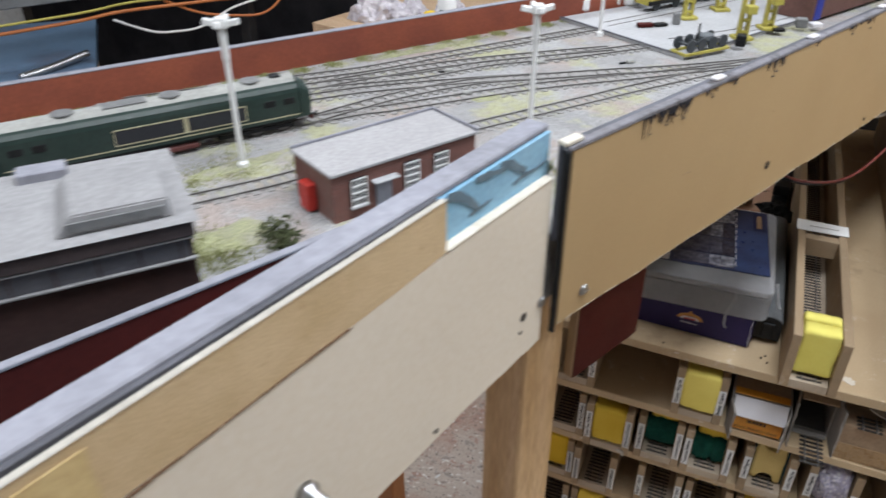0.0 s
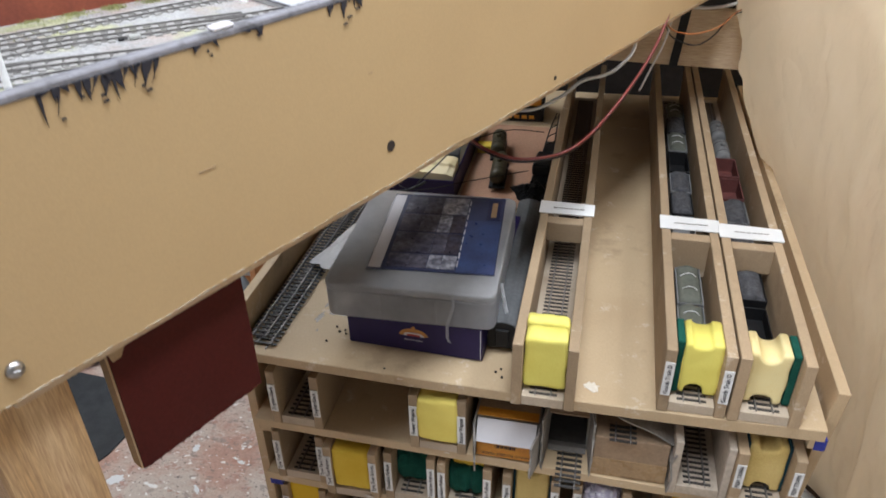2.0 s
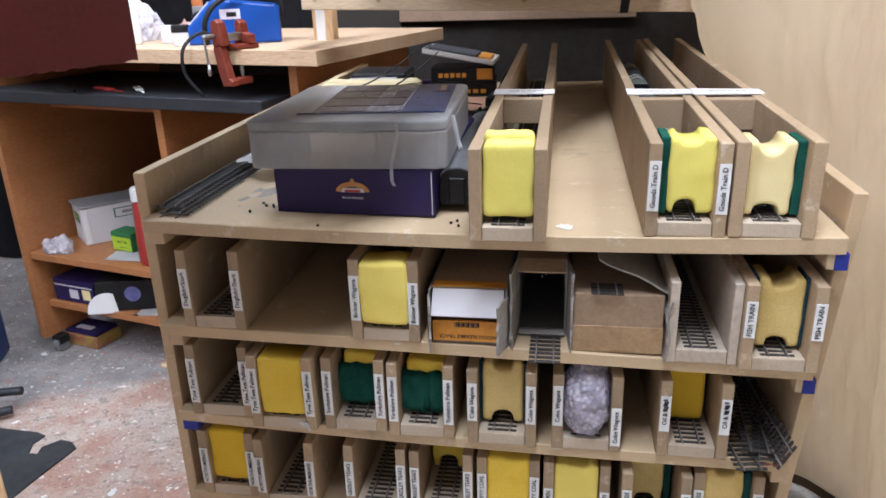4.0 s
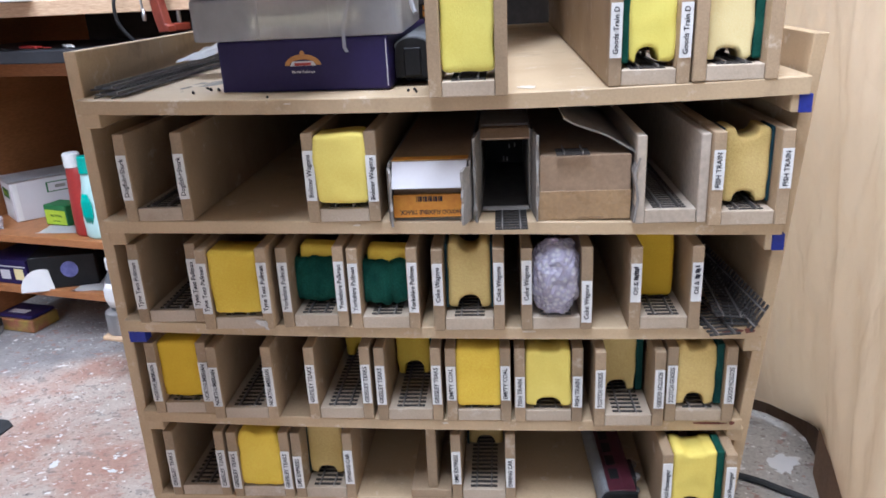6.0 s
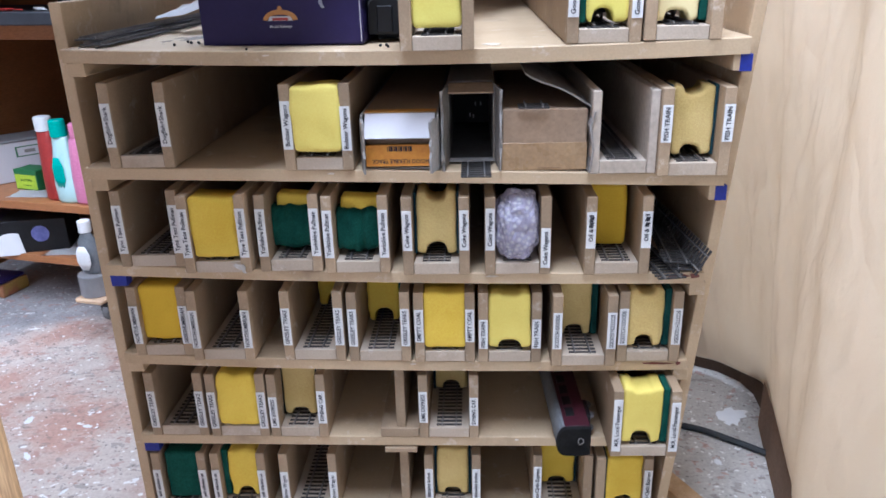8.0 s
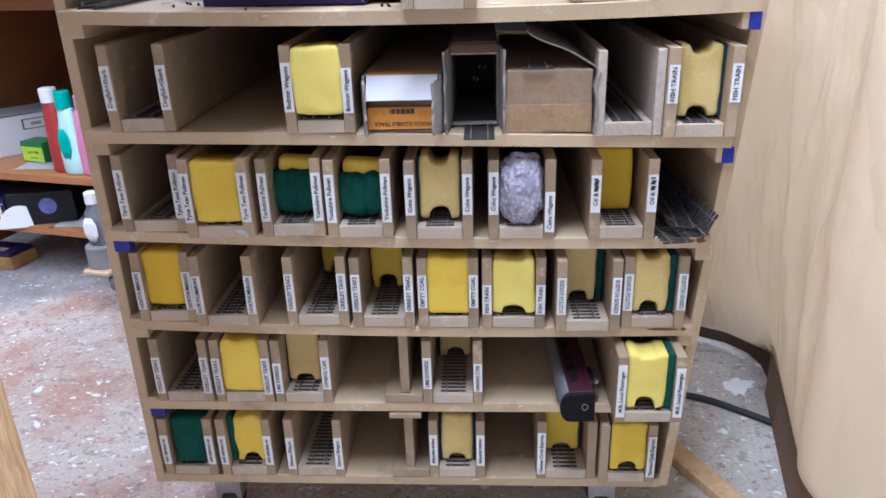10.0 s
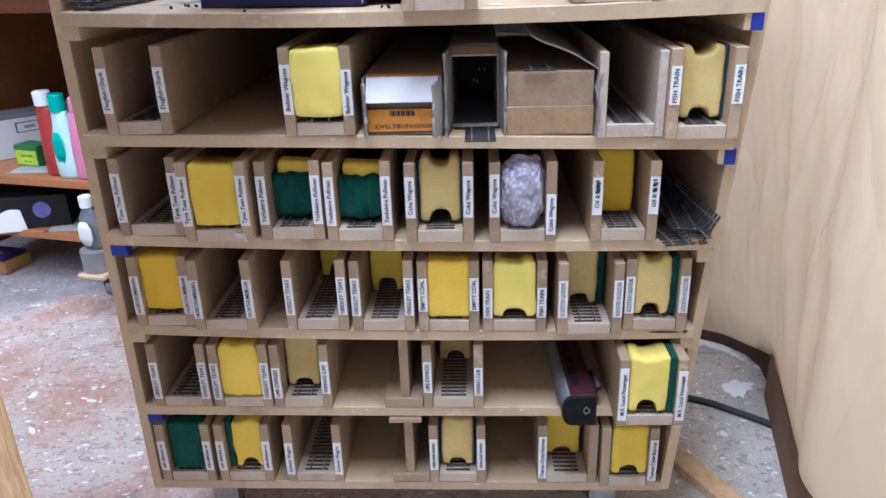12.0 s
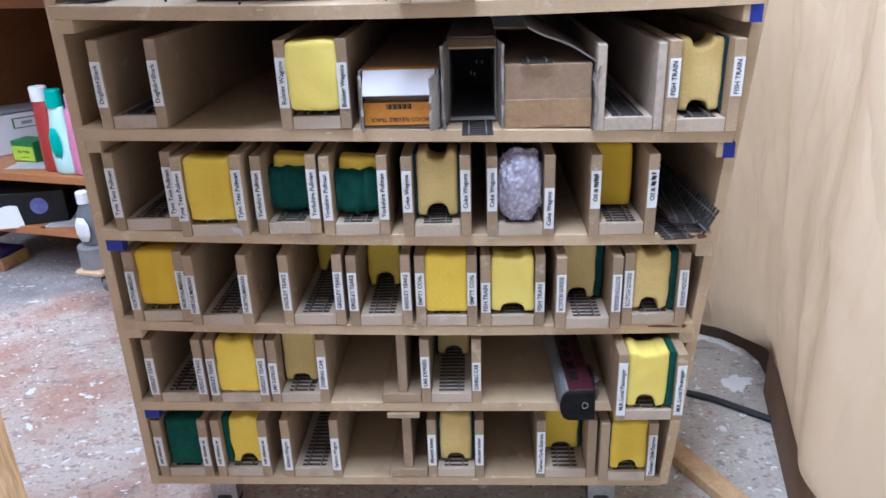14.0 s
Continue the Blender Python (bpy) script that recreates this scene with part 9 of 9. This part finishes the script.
part("white_flap", bm, PAPER, t, "white paper flap")
OCHRE = surface("worn_ochre_print", (0.36, 0.25, 0.06), (0.32, 0.10, 0.07), big=30, rough=0.4)
t = thing("biscuit_tin", on_bench(0.795, 0.06, 0.0005, 0), "flat yellow and blue tin on the floor", "tin")
bm = B()
box(bm, (-0.010, 0.0, 0.0), (0.115, 0.085, 0.034), 0.004, seg=2)
part("tin_body", bm, OCHRE, t)
bm = B()
box(bm, (-0.006, 0.004, 0.0342), (0.111, 0.081, 0.044), 0.004, seg=2)
part("tin_lid", bm, NAVY, t, "blue printed lid")
boxpart("lid_print", (0.030, 0.020, 0.0441), (0.085, 0.040, 0.0446), CARD_WHITE, t, "pale printed mark", 0.0)

boxpart("bracket", (0.345, -0.085, 0.094), (0.416, 0.0195, 0.1045), DESKTOP, bench, "small round-ended bracket", 0.003)
# vice and things on the bench top
VICE = surface("red_vice_paint", (0.20, 0.036, 0.018), (0.14, 0.024, 0.013), big=40, rough=0.4)
t = thing("bench_vice", on_bench(0.172, -0.004, 0.796, 14) @ Matrix.Scale(0.78, 4), "red cast bench vice clamped to the bench edge", "vice")
boxpart("base_jaw", (-0.030, 0.0, 0.001), (0.030, 0.070, 0.014), VICE, t, bevel=0.003)
bm = B()
prism(bm, [(-0.034, 0.0142), (0.022, 0.0142), (0.026, 0.034), (0.018, 0.040), (0.016, 0.066), (0.004, 0.070), (-0.006, 0.062), (-0.010, 0.040), (-0.034, 0.034)], 0.034, 0.058, "y", 0.003, 2)
part("fixed_jaw", bm, VICE, t)
bm = B()
prism(bm, [(-0.012, 0.012), (0.024, 0.006), (0.030, 0.030), (0.028, 0.068), (0.010, 0.074), (-0.004, 0.066), (-0.010, 0.040)], -0.030, -0.006, "y", 0.004, 2)
part("moving_jaw", bm, VICE, t)
boxpart("slide", (-0.010, -0.0058, 0.022), (0.010, 0.0338, 0.040), STEEL, t, bevel=0.001)
bm = B()
prism(bm, [(0.026, 0.006), (-0.002, 0.010), (-0.022, -0.066), (-0.034, -0.072), (-0.034, -0.084), (0.004, -0.086), (0.016, -0.050)], -0.0305, -0.008, "y", 0.003, 2)
part("clamp_arm", bm, VICE, t)
boxpart("clamp_foot", (-0.030, -0.0078, -0.084), (0.004, 0.040, -0.066), VICE, t, bevel=0.003)
bm = B()
pipe(bm, [(0.014, -0.031, 0.034), (0.016, -0.062, 0.034)], 0.007, 10)
pipe(bm, [(0.018, -0.058, 0.038), (0.016, -0.058, 0.0), (0.012, -0.058, -0.048)], 0.0030, 8)
lathe(bm, [(0.0045, -0.058), (0.0055, -0.046), (0.003, -0.030)], n=10, at=(0.012, -0.058, 0))
part("screw_handle", bm, STEEL, t, "bright screw and tommy bar", smooth=True)
bm = B()
pipe(bm, [(-0.012, 0.022, -0.066), (-0.012, 0.022, -0.003)], 0.005, 10)
part("clamp_screw", bm, STEEL, t)

PANELW = surface("pale_lilac_panel", (0.70, 0.68, 0.80), (0.62, 0.60, 0.72), big=30, rough=0.35)
BLUEM = surface("blue_plastic_casing", (0.015, 0.085, 0.42), (0.012, 0.07, 0.36), big=20, rough=0.35, grain=0.03)
t = thing("soldering_station", on_bench(0.175, 0.175, 0.7965, -34), "blue soldering station with an iron and black lead", "soldering station")
bm = B()
prism(bm, [(0.0, 0.0), (0.200, 0.0), (0.200, 0.026), (0.140, 0.086), (0.130, 0.090), (0.008, 0.076), (0.0, 0.068)], 0.0, 0.12, "y", 0.004, 2)
part("casing", bm, BLUEM, t)
bm = B()
prism(bm, [(0.1985, 0.0282), (0.2000, 0.0297), (0.1446, 0.0851), (0.1431, 0.0836)], 0.008, 0.112, "y")
part("control_panel", bm, PANELW, t, "pale sloping control panel")
for k in range(3):
    bm = B()
    lathe(bm, [(0.009, 0.0), (0.008, 0.006), (0.006, 0.007)], n=14, m=pose(0.172, 0.028 + 0.032 * k, 0.0574, 0, 45, 0))
    part("knob", bm, BLACK, t, "small black knob")
bm = B()
box(bm, (0.080, -0.0014, 0.050), (0.122, -0.0002, 0.070), 0.0)
part("display", bm, PANELW, t, "pale display panel")
boxpart("screen", (0.088, -0.0024, 0.055), (0.108, -0.0016, 0.064), BLACK, t, "small dark screen", 0.0)
bm = B()
pipe(bm, [(0.150, -0.030, 0.004), (0.150, -0.045, 0.040), (0.138, -0.040, 0.068), (0.118, -0.030, 0.086), (0.095, -0.020, 0.096)], 0.0055, 10)
part("lead", bm, BLACK, t, "thick black lead", smooth=True)
bm = B()
pipe(bm, [(0.096, -0.020, 0.0955), (0.060, -0.010, 0.106), (0.040, -0.004, 0.110)], 0.0075, 12)
part("iron_grip", bm, BLACK, t, "black grip of the iron", smooth=True)
bm = B()
pipe(bm, [(0.048, -0.006, 0.109), (0.022, 0.0, 0.114), (0.010, 0.004, 0.116)], 0.0115, 12)
part("iron_collar", bm, WHITEP, t, "white handle collar", smooth=True)
boxpart("iron_holder", (-0.012, 0.070, 0.050), (-0.001, 0.100, 0.125), BLACK, t, "black iron holder", 0.003)

t = bottle(on_bench(0.512, 0.09, 0.7965, 0), [(0.026, 0.0), (0.028, 0.004), (0.028, 0.10), (0.020, 0.112), (0.014, 0.118)], WHITEP, WHITEP, [(0.013, 0.1175), (0.013, 0.140), (0.010, 0.143)], "tall white glue bottle on the bench", (0.03, 0.08, 0.016, GREYCOACH))
for x, y, r, hh, mt, cap, lab in ((0.575, 0.10, 0.017, 0.045, GREYC, SP_YEL, "small jar with a yellow lid"), (0.60, 0.06, 0.018, 0.028, CARD_TAPE, DGREEN, "small jar with a green lid"),
                                  (0.43, 0.12, 0.018, 0.022, GREYC, GREYC, "small grey paint pot"), (0.352, 0.07, 0.020, 0.026, WHITEP, BLACK, "small white paint pot"),
                                  (0.372, 0.155, 0.012, 0.075, MILKY, ORANGEC, "small dropper bottle with an orange cap")):
    t = thing("paint_pot", on_bench(x, y), lab, "pot", group="pots on the bench")
    bm = B()
    lathe(bm, [(r * 0.95, 0.0), (r, 0.003), (r, hh), (r * 0.9, hh + 0.001)], n=18)
    part("pot_body", bm, mt, t, smooth=False)
    bm = B()
    lathe(bm, [(r * 0.98, hh + 0.0012), (r * 0.98, hh + 0.014), (r * 0.8, hh + 0.016)], n=18)
    part("lid", bm, cap, t, "coloured lid")


heap("plastic_bag", on_bench(0.680, 0.15, 0.7968, 15), 0.19, 0.13, 0.085, BAGWHITE, "crumpled white plastic bag on the bench", "plastic bag", 41)
heap("plastic_bag", on_bench(0.585, 0.20, 0.7968, -25), 0.14, 0.11, 0.100, BAGWHITE, "heap of crumpled cloudy plastic bags", "plastic bag", 42)
heap("plastic_bag", on_bench(0.800, 0.15, 0.7968, -15), 0.20, 0.16, 0.105, BAGWHITE, "crumpled white paper and bag on the bench", "plastic bag", 44)
heap("cloth", on_bench(0.412, 0.15, 0.7968, 0), 0.045, 0.04, 0.055, PINKCLOTH, "crumpled pinkish cloth on the bench", "cloth", 43)
# Added black backdrop: the darkness behind the bench as a sheet.
bm = B()
n_ = 110
fr, bk = [], []
for i in range(n_ + 1):
    u = i / n_
    for z, row in ((0.002, fr), (1.62, bk)):
        row.append(bm.verts.new((-2.9 + 2.6 * u, 1.606 - 0.010 * abs(math.sin(u * 75)) - 0.005 * abs(math.sin(u * 170 + z)), z)))
for i in range(n_):
    bm.faces.new((fr[i], fr[i + 1], bk[i + 1], bk[i]))
bmesh.ops.solidify(bm, geom=bm.faces[:], thickness=0.002)
solid("black_cloth_screen", bm, BACKDROP_BLACK, "added black backdrop for the darkness behind the bench", "curtain", smooth=True)
bm = B()
box(bm, (0, 0, 0), (0.20, 0.15, 0.005), 0.001)
solid("notepad", bm, PAPER, "flat white pad of paper on the bench", "notepad", m=on_bench(0.70, 0.03, 0.7967, 170))
bm = B()
pipe(bm, [(0.53, 0.03, 0.805), (0.60, 0.028, 0.806), (0.68, 0.035, 0.806)], 0.0075, 10)
solid("orange_tool", bm, ORANGEC, "orange-handled tool lying on the bench", "tool", smooth=True, m=KM)
for k, (x, y, w, c) in enumerate(((0.60, 0.06, 0.08, REDP), (0.68, 0.05, 0.09, BLACK), (0.50, 0.08, 0.06, WHITEP))):
    bm = B()
    box(bm, (0, 0, 0), (w, 0.016, 0.006), 0.002)
    box(bm, (w, 0.005, 0.002), (w + 0.05, 0.011, 0.004), 0.0008)
    solid("craft_knife", bm, c, "craft tool lying in the dark tray", "tool", m=on_bench(x, y, 0.7025, 200 + 9 * k), group="tools in the tray")
bm = B()
pipe(bm, [(0.255, 0.10, 0.80), (0.262, 0.03, 0.825), (0.275, -0.015, 0.80), (0.272, -0.024, 0.75), (0.245, -0.010, 0.706)], 0.0035, 8)
solid("tool_lead", bm, BLACK, "black lead hanging over the bench edge", "cable", smooth=True, m=KM)
# far-left blue table with a tool
t = thing("blue_table", pose(-1.62, 0.22, 0, 0, 0, -45), "table with a blue painted top beyond the layout", "table")
BLUETOP = surface("mid_blue_paint", (0.125, 0.195, 0.29), (0.09, 0.145, 0.225), big=4, rough=0.5, dirt=(0.075, 0.085, 0.12), dirt_at=(0.5, 0.75), dirt_scale=4.0)
boxpart("tabletop", (-0.30, -0.5, 0.775), (0.535, 0.42, 0.80), BLUETOP, t)
for x in (-0.27, 0.47):
    for y in (-0.47, 0.36):
        boxpart("leg", (x, y, 0), (x + 0.04, y + 0.04, 0.7748), PINE, t)
bm = B()
pipe(bm, [(-1.275, 0.250, 0.806), (-1.262, 0.31, 0.808), (-1.255, 0.37, 0.812), (-1.245, 0.42, 0.818)], 0.0085, 10)
solid("steel_tool", bm, STEEL, "bright steel modelling tool on the blue table", "tool", smooth=True)
bm = B()
box(bm, (0, 0, 0), (0.9, 0.02, 0.16), 0.002, m=pose(-1.45, 0.02, 0.945, 0, 0, 60))
solid("grey_shelf_board", bm, ROOFGREY, "grey painted shelf board beyond the layout", "board")
for x, y in ((-1.46, 0.02), (-1.03, 0.765)):
    bm = B()
    box(bm, (x - 0.015, y - 0.015, 0.0), (x + 0.015, y + 0.015, 0.944), 0.002)
    solid("shelf_upright", bm, BLACK, "thin dark upright carrying the grey board", "upright", group="dark uprights")
for pts, r, mt, lab in ((((-1.75, -0.59, 0.93), (-1.45, -0.07, 0.905), (-1.219, 0.334, 0.908), (-1.146, 0.46, 0.916), (-1.036, 0.65, 0.911), (-0.992, 0.727, 0.915), (-0.90, 0.95, 0.97)), 0.0040, ORANGEC, "orange mains cable slung behind the layout"),
                        (((-1.75, -0.59, 0.945), (-1.44, -0.06, 0.925), (-1.21, 0.345, 0.925), (-1.13, 0.48, 0.934), (-1.00, 0.70, 0.930), (-0.90, 0.90, 0.99)), 0.0028, YELLOW, "yellow cable slung behind the layout"),
                        (((-1.10, 0.55, 0.925), (-1.06, 0.62, 0.885), (-1.011, 0.693, 0.866), (-0.972, 0.762, 0.861), (-0.942, 0.813, 0.90), (-0.90, 0.88, 1.0)), 0.0032, ORANGEC, "orange mains cable slung behind the layout"),
                        (((-1.16, 0.44, 0.90), (-1.12, 0.51, 0.86), (-1.089, 0.559, 0.851), (-1.056, 0.615, 0.853), (-1.015, 0.688, 0.885), (-0.963, 0.778, 0.906), (-0.90, 0.90, 0.96)), 0.0028, GREYC, "grey cable slung behind the layout")):
    bm = B()
    pipe(bm, pts, r, 8)
    solid(lab.split()[0] + "_cable", bm, mt, lab, "cable", smooth=True, group="cables behind the layout")

# blue crate and folded trestle on the floor, brown leg, plank on the far wall
t = thing("blue_crate", pose(-1.02, 0.72, 0.0005, 0, 0, 22), "dark blue plastic crate standing on the floor", "crate")
CRATE = surface("dark_blue_crate", (0.02, 0.045, 0.16), (0.015, 0.035, 0.12), big=10, rough=0.5)
boxpart("crate_body", (-0.20, 0.0, 0.0), (0.06, 0.22, 0.20), CRATE, t, bevel=0.006)
boxpart("rim", (-0.205, -0.005, 0.2002), (0.065, 0.225, 0.215), CRATE, t, bevel=0.003)
boxpart("crate_label", (-0.05, -0.0012, 0.09), (0.02, -0.0002, 0.125), CARD_GREY, t, "small grey label", 0.0)
t = thing("folding_trestle", (0, 0, 0), "folded dark metal trestle lying on the floor", "trestle")
for a, b in (((-1.103, 0.725, 0.02), (-0.843, 0.625, 0.02)), ((-0.974, 0.626, 0.045), (-0.80, 0.68, 0.045)), ((-0.93, 0.54, 0.02), (-0.80, 0.64, 0.02))):
    bm = B()
    pipe(bm, [a, [(p + q) / 2 for p, q in zip(a, b)], b], 0.010, 10)
    part("tube", bm, DARKTRAY, t, "dark metal tube", smooth=True)
bm = B()
box(bm, (-0.195, -0.175, 0.0), (-0.150, -0.135, 1.0195), 0.002)
part("leg", bm, DESKWOOD, layout, "brown square leg")
bm = B()
box(bm, (-0.06, 1.585, 0.795), (0.62, 1.6195, 0.835), 0.002)
solid("wall_plank", bm, DARKWOOD, "dark brown plank fixed along the far wall", "plank")
# Added panel: faint light on this stretch of the far wall, as colour.
bm = B()
box(bm, (-0.32, 1.59, 0.60), (-0.06, 1.6195, 1.25), 0.002)
solid("wall_board", bm, surface("dim_wall_taupe", (0.055, 0.047, 0.040), (0.042, 0.036, 0.030), big=5, rough=0.9, spec=0.1), "added taupe panel for the dimly lit far wall", "board")
